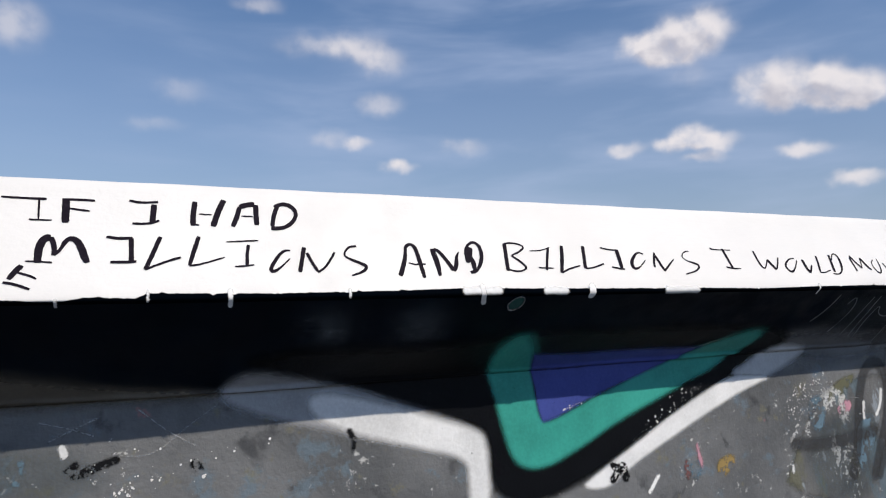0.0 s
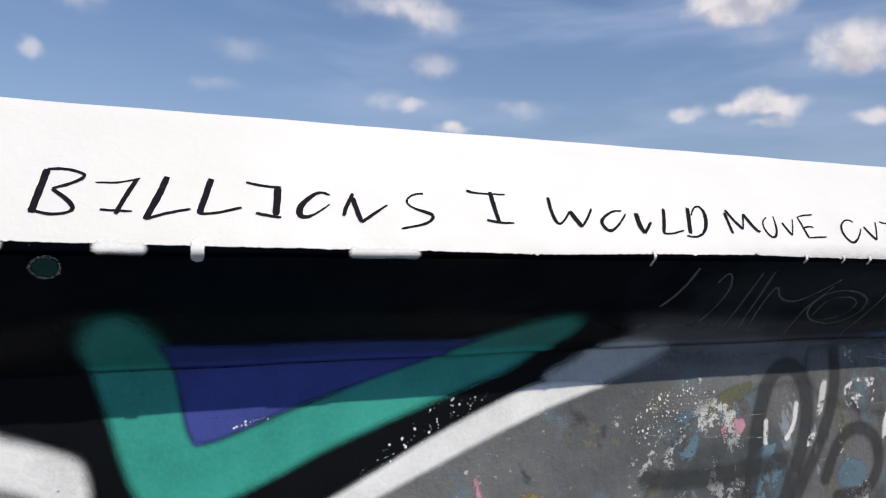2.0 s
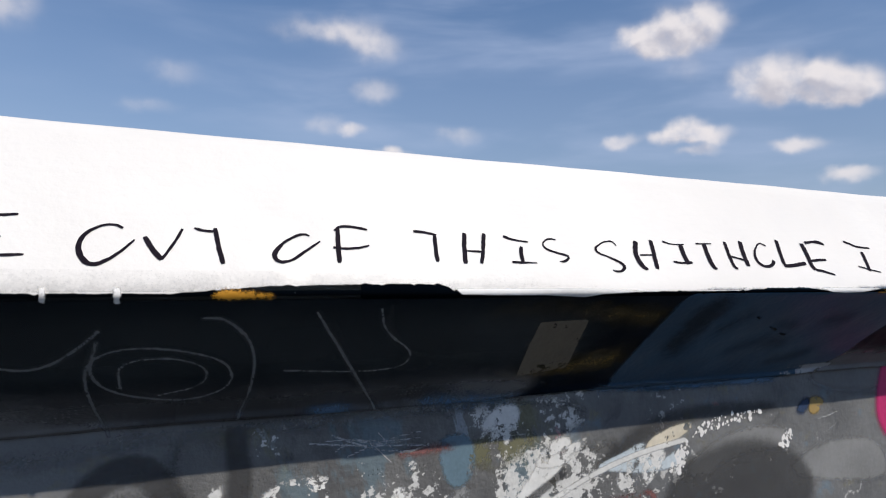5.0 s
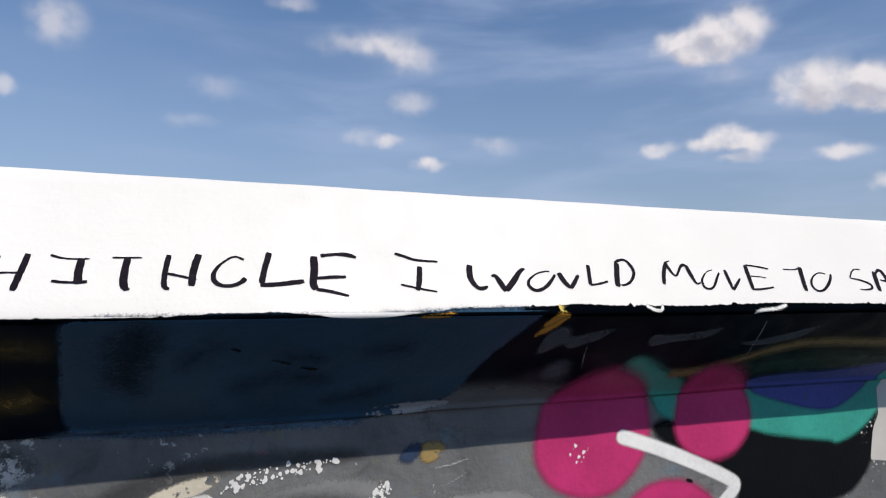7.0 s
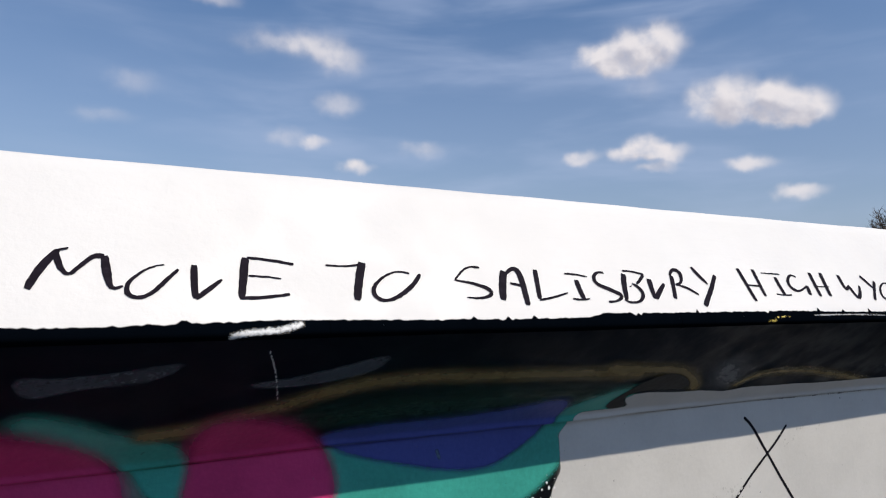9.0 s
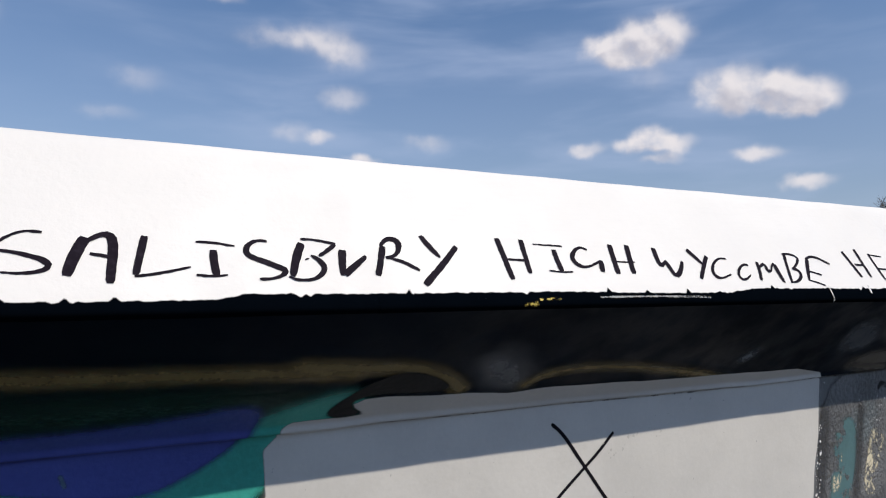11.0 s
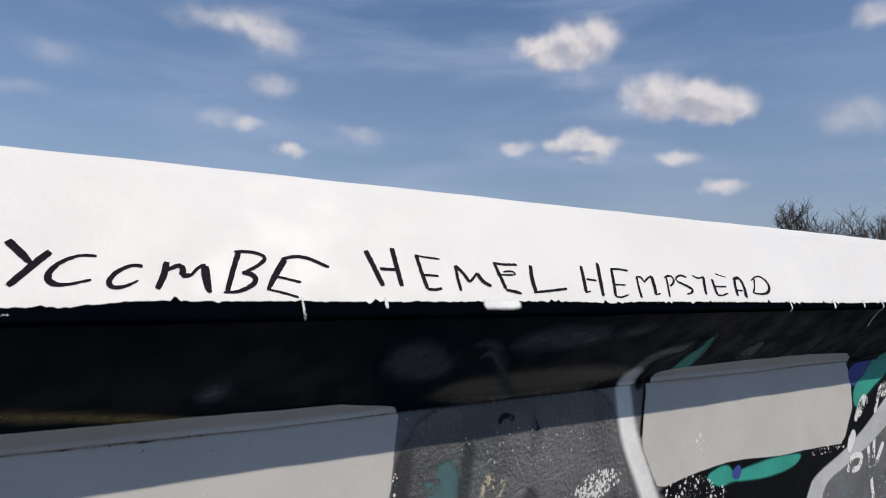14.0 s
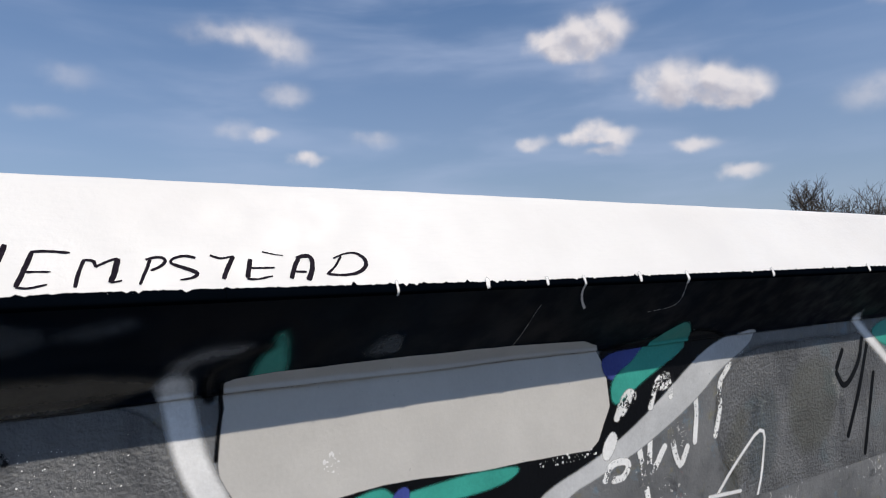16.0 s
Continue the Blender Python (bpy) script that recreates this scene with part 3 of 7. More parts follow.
letter("A", [[(0.475, 0.0390, 9.7), (0.485, 0.0607, 10.8), (0.494, 0.0830, 8.4), (0.499, 0.1069, 6.5)],
            [(0.497, 0.1050, 7.8), (0.504, 0.1146, 7.8), (0.512, 0.1185, 7.8), (0.521, 0.1120, 8.1), (0.524, 0.0886, 9.9), (0.526, 0.0607, 9.5), (0.528, 0.0343, 7.8)],
            [(0.499, 0.0706, 3.1), (0.514, 0.0662, 3.7), (0.537, 0.0681, 3.7)]])
letter("N", [[(0.560, 0.1069, 10.8), (0.564, 0.0799, 13.6), (0.565, 0.0571, 10.4), (0.564, 0.0390, 7.1)],
            [(0.564, 0.1069, 8.1), (0.575, 0.1012, 8.5), (0.589, 0.0755, 9.0), (0.599, 0.0523, 11.2)],
            [(0.599, 0.0505, 7.9), (0.609, 0.0662, 10.4), (0.613, 0.0860, 7.3), (0.622, 0.1000, 2.7)]])
letter("D", [[(0.652, 0.1120, 12.8), (0.645, 0.0962, 20.2), (0.637, 0.0718, 9.4)],
            [(0.646, 0.0917, 8.4), (0.651, 0.0718, 12.7), (0.649, 0.0505, 7.7)],
            [(0.636, 0.0917, 6.4), (0.642, 0.1115, 6.1), (0.656, 0.1244, 6.5), (0.669, 0.1251, 7.5), (0.678, 0.1127, 8.5), (0.676, 0.0874, 9.3), (0.665, 0.0644, 8.4), (0.651, 0.0480, 5.8), (0.641, 0.0469, 7.1)],
            [(0.638, 0.0469, 7.7), (0.651, 0.0498, 8.9)]])
letter("B", [[(0.743, 0.1236, 9.5), (0.731, 0.0511, 9.1)],
            [(0.743, 0.1236, 4.5), (0.763, 0.1263, 4.7), (0.786, 0.1205, 4.3), (0.792, 0.1134, 5.0), (0.773, 0.1000, 5.0), (0.752, 0.0917, 4.1)],
            [(0.752, 0.0905, 4.7), (0.773, 0.0736, 6.6), (0.782, 0.0589, 5.9), (0.773, 0.0516, 3.6), (0.750, 0.0487, 4.9), (0.727, 0.0571, 4.0)]])
letter("I", [[(0.804, 0.1043, 2.6), (0.831, 0.1050, 3.0), (0.861, 0.1146, 3.1)],
            [(0.857, 0.1139, 6.2), (0.843, 0.0804, 6.6), (0.833, 0.0523, 6.5)],
            [(0.813, 0.0589, 3.7), (0.840, 0.0577, 3.7), (0.854, 0.0577, 2.5)]])
letter("L", [[(0.897, 0.1205, 9.2), (0.887, 0.0867, 9.9), (0.871, 0.0451, 8.8)],
            [(0.871, 0.0451, 4.1), (0.895, 0.0559, 4.7), (0.930, 0.0651, 4.0)]])
letter("L", [[(0.958, 0.1205, 9.3), (0.942, 0.0571, 9.4)],
            [(0.942, 0.0571, 4.7), (0.965, 0.0589, 4.1), (1.001, 0.0706, 4.1)]])
letter("I", [[(1.008, 0.1166, 4.2), (1.032, 0.1115, 4.8), (1.060, 0.1096, 5.2)],
            [(1.055, 0.1096, 11.3), (1.053, 0.0841, 11.0), (1.050, 0.0589, 10.6)],
            [(1.021, 0.0614, 5.2), (1.049, 0.0559, 5.1), (1.058, 0.0553, 4.4)]])
letter("O", [[(1.134, 0.0993, 4.0), (1.124, 0.1050, 4.0), (1.111, 0.1012, 5.8), (1.088, 0.0792, 9.4), (1.084, 0.0614, 10.9), (1.093, 0.0553, 6.3), (1.113, 0.0651, 2.7), (1.133, 0.0823, 3.0)]])
letter("N", [[(1.172, 0.1046, 5.9), (1.160, 0.0817, 6.4), (1.153, 0.0612, 6.3)],
            [(1.170, 0.0968, 8.7), (1.176, 0.0711, 8.4), (1.181, 0.0507, 7.8)],
            [(1.181, 0.0507, 5.3), (1.202, 0.0673, 5.4), (1.227, 0.0855, 3.0)]])
letter("S", [[(1.291, 0.1109, 3.9), (1.274, 0.1097, 3.2), (1.257, 0.0949, 3.8), (1.268, 0.0817, 3.1), (1.296, 0.0729, 7.3), (1.305, 0.0661, 5.7), (1.289, 0.0507, 4.7), (1.245, 0.0410, 3.6)]])
letter("I", [[(1.371, 0.1212, 6.1), (1.389, 0.1168, 3.2), (1.443, 0.1168, 3.2)],
            [(1.415, 0.1212, 7.2), (1.417, 0.0906, 8.4), (1.420, 0.0575, 6.6)],
            [(1.398, 0.0630, 5.1), (1.423, 0.0575, 4.9), (1.448, 0.0581, 3.0)]])
letter("W", [[(1.527, 0.1148, 6.6), (1.526, 0.0829, 6.6), (1.530, 0.0624, 8.0), (1.538, 0.0575, 3.8), (1.552, 0.0711, 3.5), (1.564, 0.0867, 4.3)],
            [(1.564, 0.0867, 9.0), (1.572, 0.0699, 10.7), (1.580, 0.0538, 8.5)],
            [(1.580, 0.0538, 3.9), (1.596, 0.0711, 5.1), (1.611, 0.0937, 4.2)]])
letter("O", [[(1.675, 0.0918, 3.8), (1.655, 0.0906, 3.8), (1.632, 0.0767, 5.8), (1.623, 0.0661, 7.0), (1.627, 0.0514, 8.1), (1.639, 0.0459, 5.7), (1.660, 0.0605, 4.2), (1.682, 0.0855, 3.6)]])
letter("U", [[(1.706, 0.0879, 10.2), (1.704, 0.0612, 10.2), (1.710, 0.0440, 9.2)],
            [(1.710, 0.0440, 5.9), (1.723, 0.0581, 6.2), (1.733, 0.0692, 4.5)]])
letter("L", [[(1.772, 0.1007, 7.0), (1.764, 0.0729, 7.4), (1.753, 0.0459, 6.8)],
            [(1.752, 0.0452, 4.3), (1.770, 0.0440, 3.5), (1.801, 0.0526, 3.7)]])
letter("D", [[(1.830, 0.1046, 8.6), (1.814, 0.0459, 8.8)],
            [(1.831, 0.0867, 2.9), (1.847, 0.1077, 3.5), (1.861, 0.1097, 4.3), (1.868, 0.0937, 8.4), (1.861, 0.0692, 8.5), (1.848, 0.0489, 5.3), (1.828, 0.0380, 3.9), (1.804, 0.0404, 4.3)]])
letter("M", [[(1.917, 0.0967, 6.7), (1.917, 0.0729, 6.5), (1.917, 0.0489, 6.4)],
            [(1.921, 0.1032, 7.0), (1.933, 0.0785, 7.0), (1.947, 0.0593, 7.9)],
            [(1.947, 0.0593, 3.1), (1.957, 0.0804, 3.6), (1.962, 0.0948, 3.6)],
            [(1.963, 0.0955, 7.5), (1.973, 0.0710, 7.9), (1.983, 0.0544, 7.9), (1.990, 0.0562, 2.9)]])
letter("O", [[(2.021, 0.0898, 2.9), (2.008, 0.0816, 3.3), (2.002, 0.0673, 3.8), (2.007, 0.0471, 5.7), (2.019, 0.0405, 5.2), (2.032, 0.0538, 5.0), (2.039, 0.0747, 4.6), (2.041, 0.0936, 2.7)]])
letter("V", [[(2.058, 0.0785, 5.8), (2.063, 0.0624, 5.8), (2.070, 0.0489, 7.1)],
            [(2.070, 0.0489, 2.8), (2.081, 0.0673, 2.9), (2.090, 0.0879, 2.9)]])
letter("E", [[(2.105, 0.0924, 2.9), (2.118, 0.0975, 3.6), (2.152, 0.1013, 3.7)],
            [(2.107, 0.0917, 4.5), (2.110, 0.0655, 4.8), (2.112, 0.0435, 6.1)],
            [(2.110, 0.0673, 3.6), (2.128, 0.0717, 3.7), (2.138, 0.0692, 4.1)],
            [(2.112, 0.0435, 2.9), (2.136, 0.0453, 3.6), (2.162, 0.0465, 3.0)]])
letter("O", [[(2.261, 0.0860, 4.4), (2.251, 0.0924, 3.4), (2.234, 0.0879, 3.2), (2.218, 0.0747, 5.2), (2.214, 0.0551, 6.4), (2.221, 0.0381, 7.0), (2.233, 0.0327, 5.2), (2.256, 0.0483, 3.9), (2.274, 0.0698, 2.8)]])
letter("U", [[(2.285, 0.0747, 6.1), (2.293, 0.0569, 6.6), (2.304, 0.0423, 6.7)],
            [(2.304, 0.0423, 3.2), (2.320, 0.0692, 3.7), (2.328, 0.0879, 3.5)]])
letter("T", [[(2.342, 0.0898, 3.5), (2.356, 0.0848, 3.9), (2.369, 0.0867, 3.5)],
            [(2.367, 0.0905, 5.7), (2.370, 0.0629, 6.0), (2.375, 0.0375, 6.1)]])
letter("T", [[(2.643, 0.0969, 5.0), (2.662, 0.0955, 4.5), (2.679, 0.0917, 3.2)],
            [(2.676, 0.0905, 6.3), (2.672, 0.0643, 6.2), (2.671, 0.0455, 7.1)]])
letter("H", [[(2.727, 0.0974, 7.0), (2.720, 0.0686, 6.9), (2.716, 0.0431, 7.7)],
            [(2.761, 0.0981, 6.5), (2.751, 0.0649, 6.3), (2.743, 0.0437, 6.0)],
            [(2.723, 0.0655, 3.0), (2.753, 0.0643, 3.7)]])
letter("I", [[(2.794, 0.0943, 4.8), (2.810, 0.0879, 4.0), (2.837, 0.0853, 2.6)],
            [(2.822, 0.0760, 6.0), (2.817, 0.0618, 6.7), (2.817, 0.0467, 6.8)],
            [(2.797, 0.0473, 4.2), (2.817, 0.0467, 4.2), (2.842, 0.0467, 1.8)]])
letter("S", [[(2.892, 0.0910, 2.6), (2.883, 0.0936, 3.1), (2.870, 0.0898, 3.2), (2.862, 0.0804, 2.8), (2.869, 0.0716, 4.3), (2.888, 0.0661, 3.8), (2.905, 0.0613, 4.9), (2.907, 0.0582, 4.0), (2.898, 0.0503, 4.3), (2.886, 0.0503, 2.4)]])
letter("S", [[(3.012, 0.0835, 3.0), (3.008, 0.0924, 3.3), (2.992, 0.0917, 2.8), (2.975, 0.0841, 2.7), (2.964, 0.0760, 5.1), (2.967, 0.0680, 3.7), (2.991, 0.0588, 3.6), (3.009, 0.0491, 6.4), (3.014, 0.0419, 7.0), (3.005, 0.0336, 4.2), (2.992, 0.0318, 3.6), (2.985, 0.0353, 2.2)]])
letter("H", [[(3.059, 0.0943, 9.5), (3.047, 0.0698, 9.6), (3.049, 0.0503, 11.1), (3.055, 0.0395, 9.1), (3.062, 0.0384, 4.3)],
            [(3.094, 0.0974, 8.5), (3.088, 0.0655, 8.8), (3.082, 0.0384, 8.1)],
            [(3.056, 0.0661, 3.0), (3.093, 0.0673, 2.5)]])
letter("I", [[(3.121, 0.0962, 3.6), (3.139, 0.0898, 2.7), (3.170, 0.0910, 2.5)],
            [(3.160, 0.0905, 10.3), (3.157, 0.0661, 10.4), (3.159, 0.0491, 11.6)],
            [(3.126, 0.0539, 4.5), (3.147, 0.0509, 3.6), (3.170, 0.0533, 4.7)]])
letter("T", [[(3.199, 0.0936, 3.1), (3.238, 0.0943, 2.6)],
            [(3.219, 0.0943, 9.7), (3.215, 0.0668, 10.3), (3.216, 0.0425, 11.4), (3.224, 0.0407, 4.0)]])
letter("H", [[(3.274, 0.1000, 8.2), (3.269, 0.0680, 7.8), (3.268, 0.0437, 8.6), (3.276, 0.0413, 4.9)],
            [(3.316, 0.1019, 10.5), (3.308, 0.0735, 10.4), (3.306, 0.0467, 10.3)],
            [(3.271, 0.0680, 4.1), (3.294, 0.0624, 4.0), (3.313, 0.0575, 2.8)]])
letter("O", [[(3.381, 0.0936, 4.2), (3.368, 0.1012, 3.0), (3.352, 0.0905, 3.4), (3.337, 0.0730, 6.2), (3.336, 0.0545, 8.6), (3.349, 0.0460, 6.0), (3.371, 0.0485, 6.4), (3.383, 0.0606, 8.6)]])
letter("L", [[(3.420, 0.1083, 9.6), (3.411, 0.0753, 9.5), (3.406, 0.0521, 9.5)],
            [(3.404, 0.0491, 7.7), (3.430, 0.0497, 7.5), (3.471, 0.0563, 8.1)]])
letter("E", [[(3.490, 0.1031, 12.2), (3.489, 0.0760, 12.3), (3.484, 0.0503, 11.6), (3.489, 0.0419, 12.9)],
            [(3.501, 0.1045, 7.2), (3.525, 0.1083, 4.8), (3.545, 0.1083, 9.3), (3.560, 0.1026, 4.9)],
            [(3.491, 0.0618, 5.2), (3.512, 0.0643, 5.9), (3.539, 0.0655, 5.4)],
            [(3.489, 0.0419, 6.0), (3.513, 0.0377, 6.2), (3.540, 0.0300, 4.2)]])
letter("I", [[(3.628, 0.1120, 5.2), (3.642, 0.1081, 5.7), (3.661, 0.0993, 5.0), (3.704, 0.0979, 3.8)],
            [(3.669, 0.0872, 9.4), (3.664, 0.0594, 10.0), (3.658, 0.0402, 8.0)],
            [(3.630, 0.0516, 3.8), (3.658, 0.0444, 3.8), (3.692, 0.0379, 3.1)]])
letter("W", [[(3.763, 0.0922, 10.9), (3.758, 0.0693, 11.7), (3.763, 0.0523, 9.3), (3.772, 0.0433, 8.6), (3.785, 0.0462, 7.2), (3.789, 0.0492, 4.2)],
            [(3.801, 0.0693, 5.6), (3.809, 0.0730, 7.5), (3.816, 0.0546, 12.2), (3.822, 0.0390, 8.9)],
            [(3.823, 0.0408, 10.9), (3.844, 0.0613, 11.6), (3.862, 0.0835, 8.3), (3.872, 0.0860, 4.4)]])
letter("O", [[(3.922, 0.0816, 3.1), (3.909, 0.0816, 3.0), (3.889, 0.0748, 2.7), (3.873, 0.0613, 5.0), (3.869, 0.0510, 7.1), (3.880, 0.0390, 7.0), (3.898, 0.0433, 6.7), (3.917, 0.0571, 7.5), (3.932, 0.0742, 5.0)]])
letter("U", [[(3.941, 0.0785, 10.8), (3.947, 0.0589, 11.5), (3.957, 0.0462, 7.9)],
            [(3.957, 0.0462, 8.7), (3.970, 0.0589, 8.1), (3.982, 0.0742, 6.8)]])
letter("L", [[(4.011, 0.0967, 8.3), (4.006, 0.0699, 8.1), (4.002, 0.0535, 8.0)],
            [(4.002, 0.0528, 4.7), (4.020, 0.0546, 4.1), (4.044, 0.0607, 4.8)]])
letter("D", [[(4.079, 0.1024, 11.5), (4.068, 0.0705, 11.4), (4.063, 0.0498, 11.5)],
            [(4.074, 0.1024, 5.8), (4.085, 0.1086, 6.3), (4.101, 0.1113, 4.6), (4.111, 0.0967, 8.1), (4.113, 0.0797, 6.7), (4.096, 0.0589, 5.8), (4.077, 0.0516, 4.6), (4.071, 0.0535, 3.2)]])
letter("M", [[(4.174, 0.0553, 7.7), (4.181, 0.0742, 9.2), (4.190, 0.0918, 9.5), (4.201, 0.1072, 7.2)],
            [(4.198, 0.1058, 7.3), (4.202, 0.0893, 7.3), (4.208, 0.0761, 5.2), (4.214, 0.0749, 4.6)],
            [(4.214, 0.0749, 5.2), (4.226, 0.0886, 4.8), (4.237, 0.1013, 6.6), (4.248, 0.1008, 7.2)],
            [(4.248, 0.1008, 8.5), (4.251, 0.0793, 10.3), (4.254, 0.0613, 7.0), (4.259, 0.0553, 4.3), (4.268, 0.0601, 3.6)],
            [(4.198, 0.1065, 2.6), (4.211, 0.1103, 2.4)]])
letter("O", [[(4.313, 0.0904, 1.9), (4.301, 0.0886, 2.0), (4.283, 0.0767, 3.4), (4.272, 0.0626, 5.2), (4.272, 0.0492, 6.0), (4.284, 0.0433, 4.7), (4.301, 0.0517, 5.3), (4.317, 0.0717, 5.5), (4.329, 0.0842, 4.0)]])
letter("V", [[(4.347, 0.0911, 8.2), (4.346, 0.0674, 8.3), (4.347, 0.0439, 7.7)],
            [(4.347, 0.0439, 6.5), (4.360, 0.0541, 6.9), (4.379, 0.0706, 3.9)]])
letter("E", [[(4.410, 0.1039, 10.3), (4.404, 0.0674, 10.6), (4.401, 0.0445, 7.9)],
            [(4.412, 0.1039, 4.0), (4.437, 0.1020, 4.1), (4.472, 0.0956, 4.1)],
            [(4.412, 0.0767, 3.1), (4.433, 0.0761, 2.6), (4.453, 0.0731, 2.7)],
            [(4.399, 0.0445, 4.7), (4.428, 0.0451, 4.1), (4.462, 0.0499, 4.1)]])
letter("T", [[(4.516, 0.0956, 3.1), (4.546, 0.0944, 2.5), (4.575, 0.1001, 4.4)],
            [(4.570, 0.1020, 11.6), (4.559, 0.0681, 11.7), (4.553, 0.0415, 10.8)]])
letter("O", [[(4.640, 0.0855, 3.7), (4.625, 0.0893, 3.0), (4.606, 0.0842, 2.8), (4.586, 0.0699, 5.0), (4.577, 0.0553, 6.2), (4.583, 0.0433, 7.1), (4.597, 0.0397, 4.6), (4.621, 0.0499, 7.0), (4.644, 0.0681, 6.9), (4.657, 0.0848, 5.3)]])
letter("B", [[(5.056, 0.0936, 11.3), (5.046, 0.0695, 11.5), (5.039, 0.0425, 8.6)],
            [(5.056, 0.1000, 3.8), (5.073, 0.1000, 3.1), (5.103, 0.0936, 4.6)],
            [(5.102, 0.0930, 5.8), (5.089, 0.0818, 6.8), (5.077, 0.0738, 3.7)],
            [(5.058, 0.0683, 1.9), (5.064, 0.0701, 1.7)],
            [(5.067, 0.0750, 3.5), (5.077, 0.0677, 7.6), (5.084, 0.0562, 7.9), (5.077, 0.0443, 7.1), (5.062, 0.0366, 4.1), (5.043, 0.0372, 4.3), (5.034, 0.0425, 2.9)]])
letter("U", [[(5.111, 0.0843, 11.5), (5.108, 0.0622, 10.3), (5.106, 0.0443, 7.7)],
            [(5.109, 0.0449, 8.9), (5.124, 0.0580, 9.7), (5.144, 0.0750, 6.1)]])
letter("R", [[(5.172, 0.0925, 9.9), (5.164, 0.0670, 9.2), (5.156, 0.0443, 9.6)],
            [(5.168, 0.0925, 4.3), (5.177, 0.1037, 6.8), (5.189, 0.1063, 7.9), (5.198, 0.1000, 10.7), (5.195, 0.0843, 7.1), (5.185, 0.0756, 5.0), (5.173, 0.0731, 5.4)],
            [(5.178, 0.0731, 3.9), (5.198, 0.0677, 6.0), (5.221, 0.0531, 5.3)]])
letter("Y", [[(5.235, 0.1128, 7.7), (5.246, 0.0930, 10.3), (5.259, 0.0756, 5.3)],
            [(5.291, 0.0955, 8.3), (5.261, 0.0640, 9.9), (5.224, 0.0296, 10.4)]])
letter("H", [[(5.368, 0.1140, 9.9), (5.371, 0.0793, 9.7), (5.374, 0.0390, 9.6)],
            [(5.413, 0.1128, 9.3), (5.411, 0.0800, 8.8), (5.410, 0.0502, 8.7)],
            [(5.372, 0.0756, 3.7), (5.413, 0.0738, 4.4)]])
letter("I", [[(5.434, 0.1051, 2.6), (5.463, 0.1037, 3.1), (5.491, 0.1025, 3.4)],
            [(5.471, 0.0955, 9.4), (5.471, 0.0713, 9.8), (5.473, 0.0538, 9.9)],
            [(5.448, 0.0556, 3.2), (5.472, 0.0526, 3.0), (5.494, 0.0538, 3.5)]])
letter("G", [[(5.541, 0.0969, 4.4), (5.529, 0.1025, 3.7), (5.513, 0.0955, 7.1), (5.502, 0.0800, 9.1), (5.508, 0.0665, 9.4), (5.528, 0.0616, 4.1), (5.558, 0.0745, 4.4)],
            [(5.561, 0.0763, 10.6), (5.556, 0.0538, 10.9)]])
letter("H", [[(5.595, 0.1089, 10.6), (5.591, 0.0781, 10.8), (5.588, 0.0502, 10.7)],
            [(5.633, 0.1089, 10.9), (5.627, 0.0781, 10.5), (5.623, 0.0508, 10.5)],
            [(5.588, 0.0756, 3.1), (5.611, 0.0738, 3.0), (5.636, 0.0738, 3.0)]])
letter("B", [[(6.053, 0.0990, 7.9), (6.041, 0.0684, 7.8), (6.030, 0.0347, 6.7)],
            [(6.047, 0.0997, 4.3), (6.064, 0.1015, 5.2), (6.084, 0.0978, 4.9), (6.093, 0.0910, 6.3), (6.077, 0.0763, 5.8), (6.056, 0.0655, 4.1)],
            [(6.054, 0.0655, 5.6), (6.067, 0.0642, 8.6), (6.074, 0.0552, 7.7), (6.064, 0.0429, 7.3), (6.044, 0.0341, 5.0), (6.025, 0.0341, 3.5)]])
letter("E", [[(6.120, 0.0892, 9.3), (6.103, 0.0648, 9.8), (6.088, 0.0394, 5.9)],
            [(6.115, 0.0892, 5.5), (6.135, 0.0966, 5.5), (6.157, 0.0941, 6.1), (6.178, 0.0837, 6.6), (6.189, 0.0787, 5.0)],
            [(6.103, 0.0601, 3.8), (6.120, 0.0565, 4.3), (6.139, 0.0512, 4.3)],
            [(6.086, 0.0394, 3.8), (6.108, 0.0341, 3.7), (6.131, 0.0261, 3.8)]])
letter("H", [[(6.259, 0.1116, 9.0), (6.266, 0.0842, 9.2), (6.275, 0.0464, 8.7)],
            [(6.309, 0.1185, 9.3), (6.309, 0.0800, 8.4), (6.309, 0.0464, 8.4)],
            [(6.277, 0.0782, 5.6), (6.300, 0.0769, 5.5), (6.308, 0.0782, 5.2)]])
letter("E", [[(6.353, 0.1079, 7.0), (6.354, 0.0757, 7.2), (6.357, 0.0417, 7.1)],
            [(6.352, 0.1060, 3.3), (6.379, 0.1022, 3.9), (6.399, 0.1008, 3.1)],
            [(6.358, 0.0684, 4.3), (6.386, 0.0666, 4.4)],
            [(6.357, 0.0417, 5.5), (6.371, 0.0400, 5.2), (6.386, 0.0429, 5.1)]])
letter("M", [[(6.428, 0.0885, 6.5), (6.424, 0.0612, 6.0), (6.424, 0.0388, 6.2)],
            [(6.428, 0.0885, 7.3), (6.441, 0.0727, 6.5), (6.447, 0.0559, 7.3)],
            [(6.447, 0.0559, 4.5), (6.459, 0.0642, 4.6), (6.470, 0.0745, 4.8)],
            [(6.470, 0.0745, 8.0), (6.477, 0.0559, 8.4), (6.493, 0.0488, 6.7)]])
